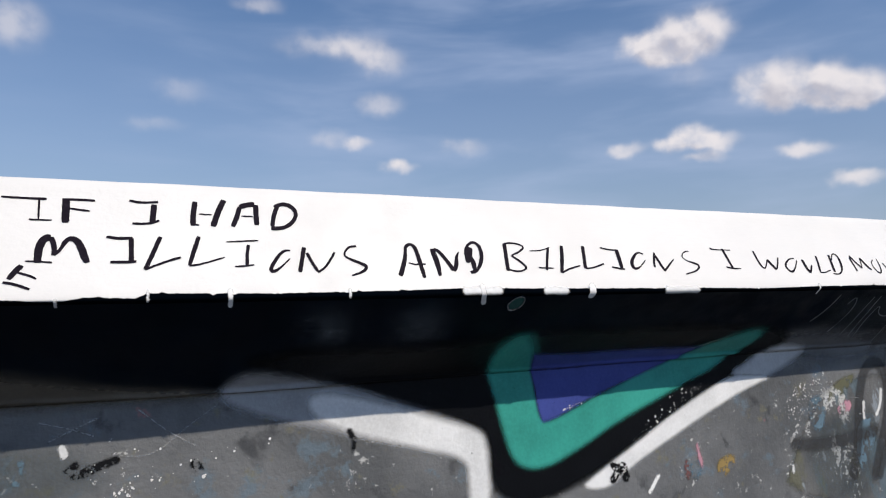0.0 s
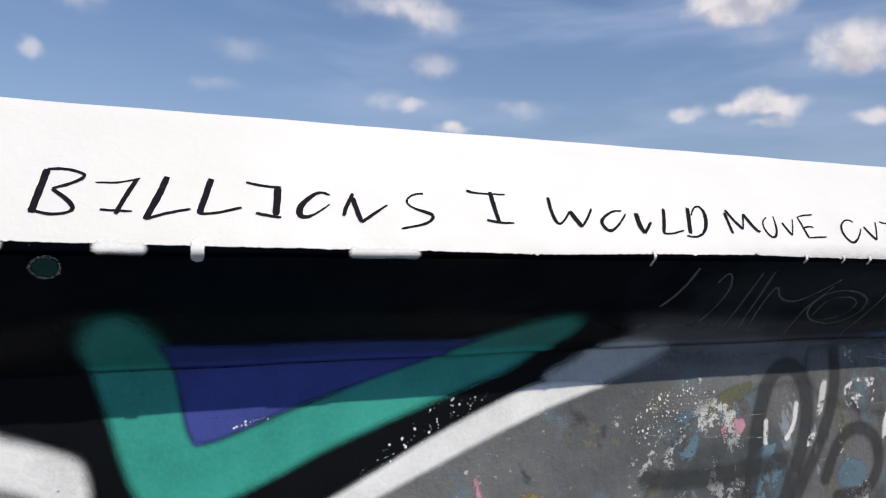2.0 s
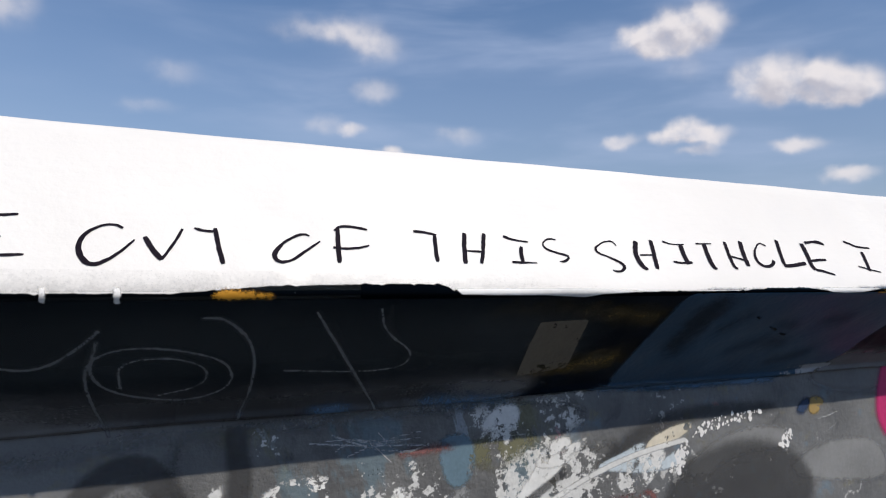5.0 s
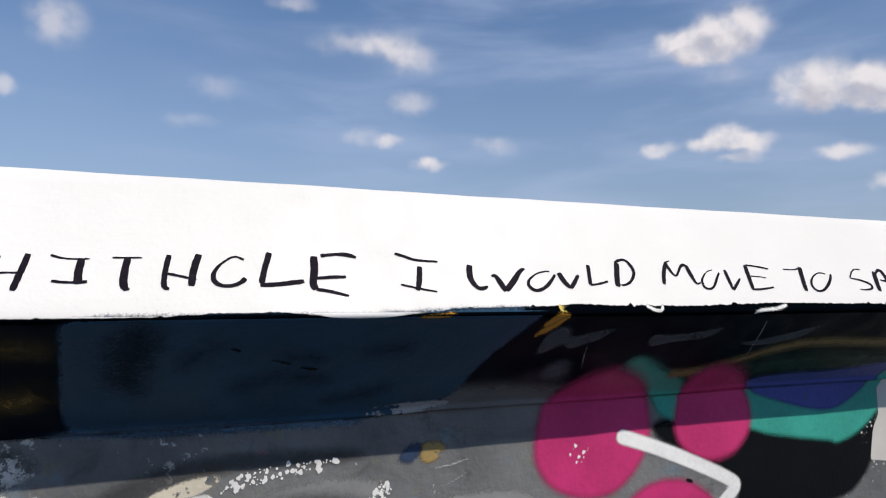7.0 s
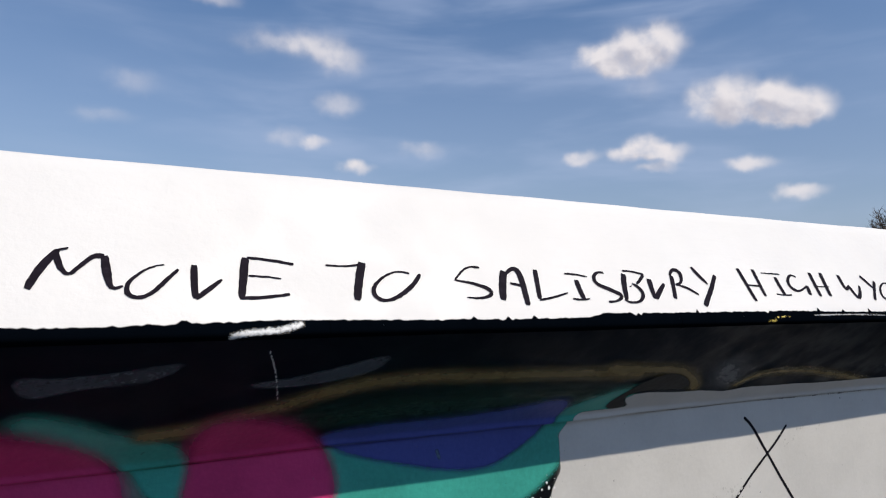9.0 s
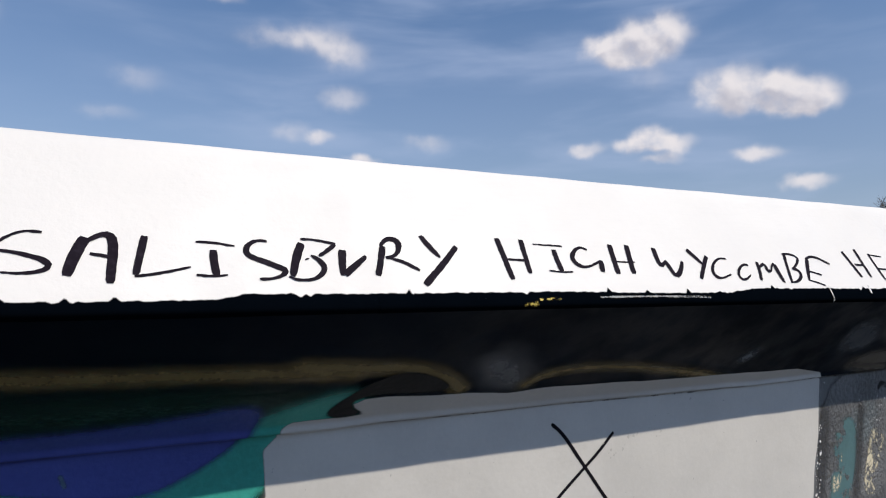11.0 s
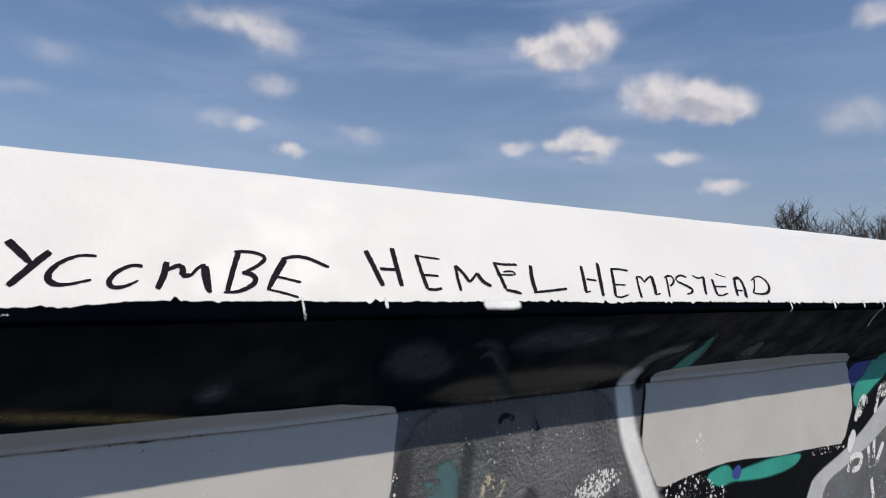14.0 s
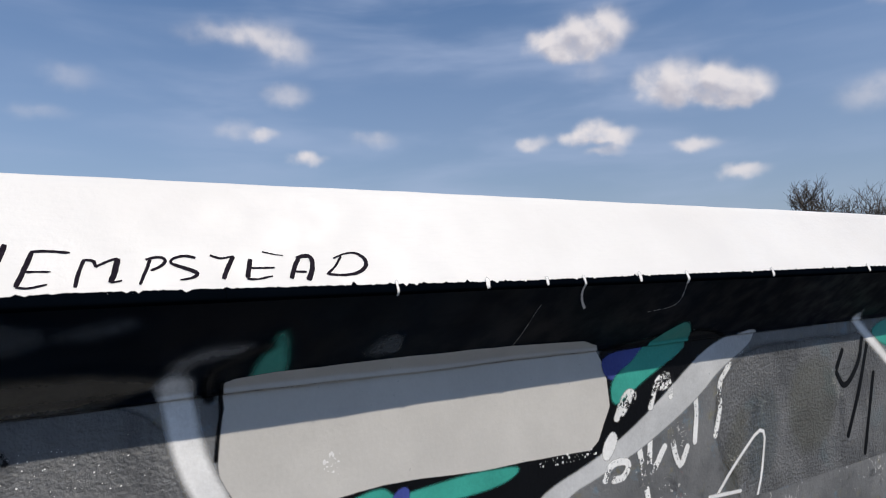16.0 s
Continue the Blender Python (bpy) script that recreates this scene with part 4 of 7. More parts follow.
letter("E", [[(6.517, 0.0966, 6.6), (6.521, 0.0684, 7.2), (6.524, 0.0429, 7.2)],
            [(6.514, 0.0966, 5.2), (6.538, 0.0941, 5.2), (6.570, 0.0948, 5.5)],
            [(6.531, 0.0782, 3.4), (6.552, 0.0812, 4.1), (6.563, 0.0721, 3.4), (6.515, 0.0721, 3.6)],
            [(6.523, 0.0411, 5.7), (6.541, 0.0382, 6.5), (6.557, 0.0341, 6.0)]])
letter("L", [[(6.603, 0.0941, 8.3), (6.594, 0.0642, 8.7), (6.593, 0.0376, 9.6)],
            [(6.588, 0.0365, 4.5), (6.625, 0.0394, 5.0), (6.675, 0.0446, 5.1)]])
letter("H", [[(6.739, 0.0971, 7.4), (6.731, 0.0659, 8.4), (6.724, 0.0372, 8.3)],
            [(6.722, 0.0372, 3.4), (6.738, 0.0395, 2.9)],
            [(6.790, 0.1058, 8.5), (6.778, 0.0652, 9.4), (6.768, 0.0289, 7.8)],
            [(6.739, 0.0670, 4.2), (6.766, 0.0640, 4.9)]])
letter("E", [[(6.825, 0.0914, 7.3), (6.813, 0.0532, 7.9), (6.804, 0.0289, 7.6)],
            [(6.823, 0.0921, 4.9), (6.844, 0.0940, 5.0), (6.877, 0.0903, 5.0)],
            [(6.816, 0.0556, 4.2), (6.850, 0.0551, 3.0)],
            [(6.804, 0.0278, 3.5), (6.822, 0.0260, 3.5), (6.845, 0.0325, 3.4)]])
letter("M", [[(6.882, 0.0254, 6.0), (6.887, 0.0514, 6.1), (6.896, 0.0767, 5.8)],
            [(6.895, 0.0756, 4.8), (6.910, 0.0767, 5.2), (6.912, 0.0628, 5.6)],
            [(6.912, 0.0628, 4.5), (6.930, 0.0737, 4.4), (6.945, 0.0786, 4.9)],
            [(6.945, 0.0786, 9.6), (6.939, 0.0508, 9.5), (6.932, 0.0325, 8.7)],
            [(6.932, 0.0325, 3.5), (6.949, 0.0360, 4.0)]])
letter("P", [[(6.994, 0.0756, 5.7), (6.984, 0.0503, 5.6), (6.975, 0.0272, 5.1)],
            [(6.987, 0.0756, 4.7), (7.009, 0.0823, 4.9), (7.020, 0.0744, 6.3), (7.009, 0.0610, 5.2), (6.993, 0.0544, 4.9)]])
letter("S", [[(7.067, 0.0779, 5.4), (7.051, 0.0835, 5.6), (7.032, 0.0793, 4.3), (7.022, 0.0689, 4.6), (7.040, 0.0610, 6.6), (7.062, 0.0514, 8.7), (7.069, 0.0449, 6.9), (7.058, 0.0372, 4.7), (7.038, 0.0342, 3.5)]])
letter("T", [[(7.092, 0.0835, 4.4), (7.109, 0.0749, 4.4), (7.133, 0.0816, 3.5)],
            [(7.132, 0.0804, 8.1), (7.118, 0.0544, 8.1), (7.109, 0.0336, 8.3)]])
letter("E", [[(7.162, 0.0749, 8.5), (7.151, 0.0342, 8.8)],
            [(7.186, 0.0903, 3.4), (7.208, 0.0842, 2.0), (7.224, 0.0816, 2.5)],
            [(7.159, 0.0556, 4.2), (7.204, 0.0551, 4.2)],
            [(7.150, 0.0325, 4.2), (7.168, 0.0307, 4.6), (7.197, 0.0372, 3.4)]])
letter("A", [[(7.231, 0.0307, 8.6), (7.243, 0.0604, 8.6), (7.253, 0.0744, 8.5)],
            [(7.248, 0.0756, 7.5), (7.269, 0.0816, 8.5), (7.279, 0.0767, 9.3), (7.277, 0.0526, 9.3), (7.263, 0.0260, 11.4)],
            [(7.239, 0.0460, 4.3), (7.263, 0.0449, 4.8)]])
letter("D", [[(7.340, 0.0786, 4.8), (7.321, 0.0526, 4.8), (7.302, 0.0384, 4.7)],
            [(7.323, 0.0737, 3.9), (7.349, 0.0853, 3.5), (7.372, 0.0872, 4.9), (7.390, 0.0737, 8.8), (7.390, 0.0556, 7.9), (7.371, 0.0401, 8.1), (7.339, 0.0342, 5.3), (7.305, 0.0384, 5.6)]])
letter("L", [[(0.091, 0.1263, 7.8), (0.080, 0.0895, 8.6), (0.073, 0.0623, 6.2)],
            [(0.073, 0.0616, 3.8), (0.092, 0.0647, 4.3), (0.135, 0.0807, 3.3)]])
letter("I", [[(0.139, 0.1154, 2.7), (0.165, 0.1173, 3.4), (0.198, 0.1197, 3.4)],
            [(0.179, 0.1096, 6.0), (0.175, 0.0857, 6.3), (0.174, 0.0616, 6.6)],
            [(0.152, 0.0604, 3.7), (0.174, 0.0616, 3.7), (0.187, 0.0647, 3.1)]])
letter("O", [[(0.257, 0.0976, 3.8), (0.245, 0.0976, 5.1), (0.232, 0.0838, 7.3), (0.215, 0.0543, 7.4), (0.220, 0.0483, 8.4), (0.234, 0.0568, 3.6), (0.255, 0.0789, 3.1)]])
letter("N", [[(0.285, 0.1057, 8.7), (0.278, 0.0758, 8.2), (0.271, 0.0483, 8.6)],
            [(0.289, 0.0926, 6.8), (0.297, 0.0702, 6.3), (0.306, 0.0501, 6.3)],
            [(0.306, 0.0477, 5.0), (0.324, 0.0598, 4.5), (0.345, 0.0945, 5.0)]])
letter("S", [[(0.392, 0.1103, 5.0), (0.375, 0.1083, 4.5), (0.361, 0.0876, 3.8), (0.377, 0.0770, 5.3), (0.400, 0.0672, 8.5), (0.408, 0.0598, 7.7), (0.398, 0.0483, 5.5), (0.373, 0.0405, 3.5)]])
letter("O", [[(2.488, 0.0828, 3.3), (2.483, 0.0859, 3.3), (2.472, 0.0840, 3.9), (2.456, 0.0740, 3.6), (2.444, 0.0618, 5.7), (2.438, 0.0521, 7.3), (2.441, 0.0431, 5.8), (2.450, 0.0407, 4.2), (2.463, 0.0449, 4.0), (2.479, 0.0575, 3.9), (2.502, 0.0747, 2.5)]])
letter("F", [[(2.529, 0.0986, 5.4), (2.526, 0.0673, 6.9), (2.525, 0.0413, 6.8)],
            [(2.524, 0.0929, 3.9), (2.532, 0.1005, 4.4), (2.544, 0.1012, 4.3), (2.560, 0.0993, 4.3), (2.572, 0.0967, 3.2)],
            [(2.519, 0.0655, 3.6), (2.539, 0.0636, 3.7), (2.557, 0.0655, 3.7), (2.571, 0.0698, 2.7)]])
letter("S", [[(4.762, 0.0987, 3.9), (4.746, 0.1005, 3.0), (4.731, 0.0943, 3.6), (4.716, 0.0788, 3.2), (4.711, 0.0758, 3.4), (4.735, 0.0722, 4.6), (4.761, 0.0650, 6.3), (4.773, 0.0554, 8.3), (4.765, 0.0470, 5.2), (4.741, 0.0441, 3.0), (4.726, 0.0465, 2.4)]])
letter("A", [[(4.805, 0.0931, 12.9), (4.794, 0.0668, 13.4), (4.788, 0.0417, 11.0)],
            [(4.808, 0.0887, 6.0), (4.821, 0.0987, 6.2), (4.832, 0.0968, 10.7), (4.834, 0.0770, 11.2), (4.831, 0.0324, 9.5)],
            [(4.810, 0.0715, 4.0), (4.831, 0.0668, 4.5)]])
letter("L", [[(4.867, 0.0975, 9.1), (4.861, 0.0661, 8.9), (4.857, 0.0435, 8.1)],
            [(4.856, 0.0417, 3.5), (4.876, 0.0441, 3.5), (4.917, 0.0547, 3.4)]])
letter("I", [[(4.924, 0.0912, 3.7), (4.946, 0.0905, 3.9), (4.970, 0.0862, 2.8)],
            [(4.944, 0.0795, 9.7), (4.944, 0.0607, 9.7), (4.946, 0.0435, 9.8)],
            [(4.923, 0.0435, 3.7), (4.944, 0.0417, 2.9), (4.959, 0.0441, 2.7)]])
letter("S", [[(5.011, 0.0949, 4.7), (4.997, 0.0968, 4.1), (4.983, 0.0850, 8.0), (4.984, 0.0722, 8.3), (5.009, 0.0625, 7.8), (5.031, 0.0523, 8.7), (5.031, 0.0470, 7.1), (5.016, 0.0388, 3.8), (4.997, 0.0382, 4.1)]])
letter("W", [[(5.695, 0.1049, 10.8), (5.692, 0.0825, 10.6), (5.693, 0.0666, 9.7), (5.707, 0.0739, 5.5), (5.714, 0.0764, 11.1)],
            [(5.711, 0.0752, 10.0), (5.716, 0.0515, 9.7), (5.721, 0.0461, 8.3)],
            [(5.721, 0.0461, 9.5), (5.738, 0.0575, 9.2), (5.752, 0.0776, 6.9)]])
letter("Y", [[(5.777, 0.1037, 9.9), (5.790, 0.0874, 9.5), (5.801, 0.0733, 7.1)],
            [(5.821, 0.0899, 8.5), (5.803, 0.0697, 8.8), (5.779, 0.0414, 8.0)]])
letter("C", [[(5.872, 0.0850, 4.5), (5.855, 0.0869, 3.9), (5.831, 0.0757, 5.3), (5.817, 0.0563, 7.9), (5.822, 0.0443, 8.0), (5.837, 0.0425, 4.0), (5.865, 0.0509, 3.5)]])
letter("O", [[(5.925, 0.0715, 5.4), (5.914, 0.0739, 4.7), (5.897, 0.0660, 5.6), (5.884, 0.0515, 6.8), (5.886, 0.0396, 6.6), (5.901, 0.0402, 4.6), (5.919, 0.0504, 2.9)]])
letter("M", [[(5.955, 0.0794, 8.7), (5.950, 0.0575, 8.8), (5.941, 0.0384, 8.0)],
            [(5.954, 0.0660, 5.7), (5.969, 0.0752, 6.5), (5.975, 0.0733, 7.9), (5.973, 0.0575, 9.1), (5.985, 0.0600, 6.3)],
            [(5.985, 0.0600, 3.9), (5.996, 0.0733, 4.7), (6.005, 0.0764, 4.6)],
            [(6.004, 0.0745, 11.2), (6.004, 0.0515, 11.5), (6.006, 0.0349, 7.5), (6.008, 0.0331, 5.1)]])


# ---- spray paint, brush marks and wear on the underside and the wall ----
def distance(P, poly, closed):
    """Distance from points to a line; negative inside a closed one."""
    A, B = poly, np.roll(poly, -1, 0)
    if not closed:
        A, B = A[:-1], B[:-1]
    best = np.full(len(P), 1e9)
    inside = np.zeros(len(P), bool)
    for a, b in zip(A, B):
        ab = b - a
        t = np.clip(((P - a) @ ab) / max(ab @ ab, 1e-12), 0, 1)
        best = np.minimum(best, np.hypot(*(P - a - t[:, None] * ab).T))
        if closed and a[1] != b[1]:
            cross = ((a[1] > P[:, 1]) != (b[1] > P[:, 1])) & (P[:, 0] < (b[0] - a[0]) * (P[:, 1] - a[1]) / (b[1] - a[1]) + a[0])
            inside ^= cross
    return np.where(inside, -best, best) if closed else best


def paint(name, material, outline, soft, layer, line=0, smooth=1, label="", on_face=False, cell=0):
    """A coat of paint of the given outline (or a brush line of that width) on the underside and wall."""
    closed = not line
    poly = chaikin(outline, 2, closed) if smooth else np.asarray(outline, float)
    reach = soft * (3.4 if soft >= 0.008 else 1.3) + line / 2
    lo, hi = poly.min(0) - reach, poly.max(0) + reach
    if not on_face:
        lo[1] = max(lo[1], -0.030)
        hi[1] = min(hi[1], SLOPE + 0.55)
    cell = cell or (0.008 if (closed and min(hi - lo) > 0.06) else max(0.003, min(0.006, (line or 0.03) / 4)))
    gx_ = np.arange(lo[0], hi[0] + cell, cell)
    gs_ = np.arange(lo[1], hi[1] + cell, cell)
    if not on_face:
        gs_ = gs_[gs_ <= SLOPE + 0.56]
        if lo[1] < SLOPE + 0.02 and hi[1] > SLOPE - 0.034:
            extra = SLOPE + np.linspace(-0.032, 0.018, 21)
            gs_ = np.concatenate([gs_[np.abs(gs_ - SLOPE + 0.007) > 0.027], extra[(extra > lo[1]) & (extra < hi[1])]])
            gs_.sort()
    GX, GS = np.meshgrid(gx_, gs_, indexing="ij")
    P = np.stack([GX.ravel(), GS.ravel()], -1)
    sd = distance(P, poly, closed) - line / 2
    spread = soft * (1 + (1.3 * np.clip((SLOPE - P[:, 1]) / 0.12, 0, 1) if soft >= 0.008 and not on_face else 0))
    e = np.clip(-sd / spread, -3, 6)
    F = lattice(len(gx_), len(gs_))
    F = F[(e[F] > -1.45).any(1)]
    if not len(F):
        return None
    used, inv = np.unique(F, return_inverse=True)
    V = (face if on_face else under)(P[used, 0], P[used, 1], 0.0004 + 0.0002 * layer + 0.000008 * (len(wall.children) % 23))
    ob = mesh_object(name, V, inv.reshape(F.shape).tolist(), material, wall)
    at = ob.data.attributes.new("edge", "FLOAT", "POINT")
    at.data.foreach_set("value", e[used].astype(np.float32))
    return tagged(ob, label)


def flecks(name, material, outline, count, size, layer, label):
    """Many small crisp flecks and drops of paint scattered inside an outline."""
    poly = chaikin(outline, 1, True)
    r = random.Random(round(1000 * abs(poly[0][0])))
    lo, hi = poly.min(0), poly.max(0)
    verts, faces, tries = [], [], 0
    while len(faces) < count and tries < 40 * count:
        tries += 1
        c = np.array([r.uniform(lo[0], hi[0]), r.uniform(lo[1], hi[1])])
        if distance(c[None], poly, True)[0] > size * r.random():
            continue
        rad, turn, n_ = size * (0.35 + 1.3 * r.random() ** 3), r.uniform(0, 3.1), 7
        q = [(c[0] + rad * r.uniform(0.6, 1.3) * math.cos(turn + 6.283 * i / n_), c[1] + rad * r.uniform(0.6, 1.5) * math.sin(turn + 6.283 * i / n_)) for i in range(n_)]
        base = len(verts)
        verts += [tuple(v) for v in under([v[0] for v in q], [v[1] for v in q], 0.0005 + 0.0002 * layer)]
        faces.append(tuple(range(base, base + n_)))
    ob = mesh_object(name, verts, faces, material, wall)
    at = ob.data.attributes.new("edge", "FLOAT", "POINT")
    at.data.foreach_set("value", np.full(len(verts), 3.0, np.float32))
    return tagged(ob, label)


paint("worn_area", "worn", [(1.794, 0.762), (1.884, 0.595), (1.979, 0.462), (2.065, 0.411), (2.282, 0.397), (2.635, 0.403), (3.053, 0.405), (3.213, 0.413), (3.219, 1.008)],
      0.02, 1, label="patch of many worn and flaked paint coats")
paint("worn_area", "worn", [(2.331, 0.447), (2.328, 0.299), (2.446, 0.312), (2.655, 0.309), (2.868, 0.306), (3.031, 0.311), (3.097, 0.343), (2.989, 0.399), (2.928, 0.550)],
      0.02, 1, label="patch of many worn and flaked paint coats")
paint("worn_area", "roughworn", [(8.893, 0.889), (8.675, 0.591), (8.844, 0.350), (9.258, 0.343), (11.337, 0.379), (15.013, 0.498), (13.053, 2.308), (8.537, 0.964)],
      0.02, 1, label="patch of many worn and flaked paint coats")
paint("dark_smear", "dkblue", [(3.218, 0.181), (3.205, 0.100), (3.242, 0.020), (3.266, 0.043), (3.233, 0.102), (3.248, 0.185)],
      0.02, 3, label="darker smear in blue paint")
paint("dark_smear", "dkblue", [(3.431, 0.099), (3.506, 0.096), (3.512, 0.121)],
      0.012, 3, label="darker smear in blue paint")
paint("orange_edge", "orange", [(3.89, 0.068), (3.918, 0.014), (3.926, -0.003), (3.946, 0.002), (3.944, 0.022), (3.908, 0.064)],
      0.004, 3, label="orange paint edge")
paint("orange_edge", "orange", [(3.655, 0.002), (3.711, -0.004), (3.721, -0.005), (3.711, 0.005), (3.663, 0.007)],
      0.003, 3, label="orange paint edge")
paint("grey_haze", "midgrey", [(3.759, 0.218), (3.899, 0.219), (4.047, 0.238), (4.031, 0.359), (3.864, 0.353), (3.732, 0.326)],
      0.02, 1, label="grey overspray")
paint("brown_haze", "brown", [(6.447, 0.238), (6.605, 0.209), (6.852, 0.197), (6.997, 0.238), (6.923, 0.285), (6.566, 0.291)],
      0.02, 1, label="brownish overspray along the seam")
paint("rough_area", "roughworn", [(6.421, 0.300), (6.681, 0.294), (7.024, 0.283), (7.067, 0.471), (7.181, 0.700), (7.278, 0.867), (6.398, 0.690)],
      0.01, 1, label="rough grey textured paint")
paint("tag_stroke", "brushwhite", [(8.211, 0.665), (8.236, 0.621), (8.317, 0.627), (8.291, 0.673), (8.244, 0.671)],
      0.003, 7, line=0.022, label="rough white brushed tag stroke")
paint("tag_stroke", "brushwhite", [(8.267, 0.498), (8.307, 0.420), (8.329, 0.440), (8.291, 0.484)],
      0.003, 7, line=0.022, label="rough white brushed tag stroke")
paint("tag_stroke", "brushwhite", [(8.413, 0.484), (8.444, 0.401), (8.51, 0.391), (8.505, 0.461)],
      0.003, 7, line=0.022, label="rough white brushed tag stroke")
paint("tag_stroke", "brushwhite", [(8.352, 0.575), (8.393, 0.784)],
      0.003, 7, line=0.022, label="rough white brushed tag stroke")
paint("tag_stroke", "brushwhite", [(8.407, 0.568), (8.393, 0.700), (8.468, 0.611)],
      0.003, 7, line=0.022, label="rough white brushed tag stroke")
paint("tag_stroke", "brushwhite", [(8.497, 0.564), (8.528, 0.698), (8.573, 0.629)],
      0.003, 7, line=0.022, label="rough white brushed tag stroke")
paint("tag_stroke", "brushwhite", [(8.615, 0.439), (8.629, 0.512), (8.61, 0.617)],
      0.003, 7, line=0.022, label="rough white brushed tag stroke")
paint("tag_stroke", "brushwhite", [(8.81, 0.393), (8.744, 0.453), (8.753, 0.528), (8.716, 0.615)],
      0.003, 7, line=0.022, label="rough white brushed tag stroke")
paint("tag_stroke", "brushwhite", [(8.573, 0.452), (8.629, 0.440)],
      0.003, 7, line=0.022, label="rough white brushed tag stroke")
paint("tag_stroke", "white", [(8.669, 0.841), (8.813, 0.722), (9.001, 0.603), (8.969, 0.770), (8.928, 0.857)],
      0.004, 6, line=0.012, label="white spray-painted tag stroke")
paint("tag_stroke", "white", [(8.672, 0.806), (8.836, 0.817)],
      0.004, 6, line=0.012, label="white spray-painted tag stroke")
paint("tag_stroke", "white", [(9.235, 0.940), (9.526, 0.837), (9.429, 0.958)],
      0.004, 6, line=0.012, label="white spray-painted tag stroke")
paint("tag_stroke", "black", [(9.48, 0.492), (9.535, 0.564), (9.656, 0.465), (9.688, 0.375)],
      0.004, 6, line=0.022, label="black dripping tag stroke")
paint("tag_stroke", "black", [(9.531, 0.409), (9.483, 0.470)],
      0.004, 6, line=0.022, label="black dripping tag stroke")
paint("tag_stroke", "black", [(9.734, 0.379), (9.643, 0.575), (9.537, 0.740)],
      0.004, 6, line=0.022, label="black dripping tag stroke")
paint("tag_stroke", "black", [(9.763, 0.520), (9.658, 0.825)],
      0.004, 6, line=0.022, label="black dripping tag stroke")
paint("white_curve", "white", [(9.61, 0.269), (9.756, 0.381), (9.979, 0.542)],
      0.016, 6, line=0.04, label="white spray-painted curved stroke")
paint("teal_shape", "teal", [(9.738, 0.345), (9.897, 0.296), (10.058, 0.331), (10.042, 0.452), (9.847, 0.411)],
      0.012, 5, label="teal spray-painted shape")
paint("brown_haze", "brown", [(-0.449, 0.156), (-0.23, 0.198), (-0.053, 0.259), (0.157, 0.287), (0.136, 0.307), (-0.054, 0.303), (-0.241, 0.303), (-0.48, 0.287)],
      0.02, 1, label="brownish overspray along the seam")
paint("navy_smudge", "smear", [(0.307, 0.067), (0.338, 0.051), (0.365, 0.126), (0.333, 0.143)],
      0.03, 1, label="faint smudge on black paint")
paint("navy_smudge", "smear", [(0.508, 0.059), (0.557, 0.052), (0.579, 0.141), (0.538, 0.138)],
      0.03, 1, label="faint smudge on black paint")
paint("hole_ring", "palescr", [(0.729, 0.033), (0.739, 0.012), (0.756, 0.008), (0.767, 0.015), (0.767, 0.039), (0.752, 0.055), (0.735, 0.050), (0.729, 0.033)],
      0.002, 4, line=0.003, label="pale chipped ring round a filled hole")
paint("hole_fill", "holeteal", [(0.731, 0.033), (0.74, 0.014), (0.756, 0.008), (0.766, 0.018), (0.764, 0.039), (0.751, 0.052), (0.736, 0.048)],
      0.003, 3, label="dark teal filled hole")
paint("white_hook", "whitefascia", [(4.115, -0.012), (4.129, -0.004), (4.145, -0.003), (4.15, -0.011)],
      0.002, 6, line=0.006, label="hooked white brush mark below the lip")
paint("white_dab", "brushwhite", [(4.387, 0.002), (4.406, -0.003), (4.447, -0.005), (4.472, -0.012)],
      0.003, 6, line=0.006, label="dry white brush dab below the lip")
paint("orange_edge", "orange", [(3.897, 0.040), (3.908, 0.007), (3.924, -0.002), (3.943, 0.002), (3.934, 0.010), (3.912, 0.036)],
      0.005, 4, label="orange paint edge")
paint("dark_chip", "crack", [(2.958, 0.249), (2.977, 0.261)],
      0.002, 6, line=0.005, label="small dark chip in blue paint")
paint("dark_chip", "crack", [(3.368, 0.073), (3.378, 0.078)],
      0.002, 6, line=0.005, label="small dark chip in blue paint")
paint("dark_chip", "crack", [(3.432, 0.107), (3.459, 0.118)],
      0.002, 6, line=0.005, label="small dark chip in blue paint")
paint("dark_chip", "crack", [(3.482, 0.130), (3.505, 0.137)],
      0.002, 6, line=0.005, label="small dark chip in blue paint")
paint("dark_smear", "dkblue", [(3.384, 0.181), (3.441, 0.151), (3.519, 0.167)],
      0.015, 3, line=0.02, label="darker smear in blue paint")
paint("dark_smear", "dkblue", [(3.303, 0.106), (3.338, 0.069)],
      0.015, 3, line=0.02, label="darker smear in blue paint")
paint("dark_smear", "dkblue", [(3.541, 0.236), (3.635, 0.207)],
      0.015, 3, line=0.02, label="darker smear in blue paint")
paint("dark_smear", "dkblue", [(3.6, 0.093), (3.653, 0.087)],
      0.015, 3, line=0.02, label="darker smear in blue paint")
paint("green_haze", "darkgreen", [(4.34, 0.241), (4.422, 0.187), (4.564, 0.163), (4.747, 0.147), (4.985, 0.166), (5.138, 0.193), (5.089, 0.247), (4.787, 0.239), (4.585, 0.240)],
      0.02, 2, label="dark green overspray under the ochre arc")
paint("yellow_drip", "yellow", [(3.921, -0.017), (3.924, -0.008)],
      0.002, 13, line=0.008, label="pale yellow drip over the lip")
paint("yellow_drip", "yellow", [(3.93, -0.018), (3.933, -0.006)],
      0.002, 13, line=0.007, label="pale yellow drip over the lip")
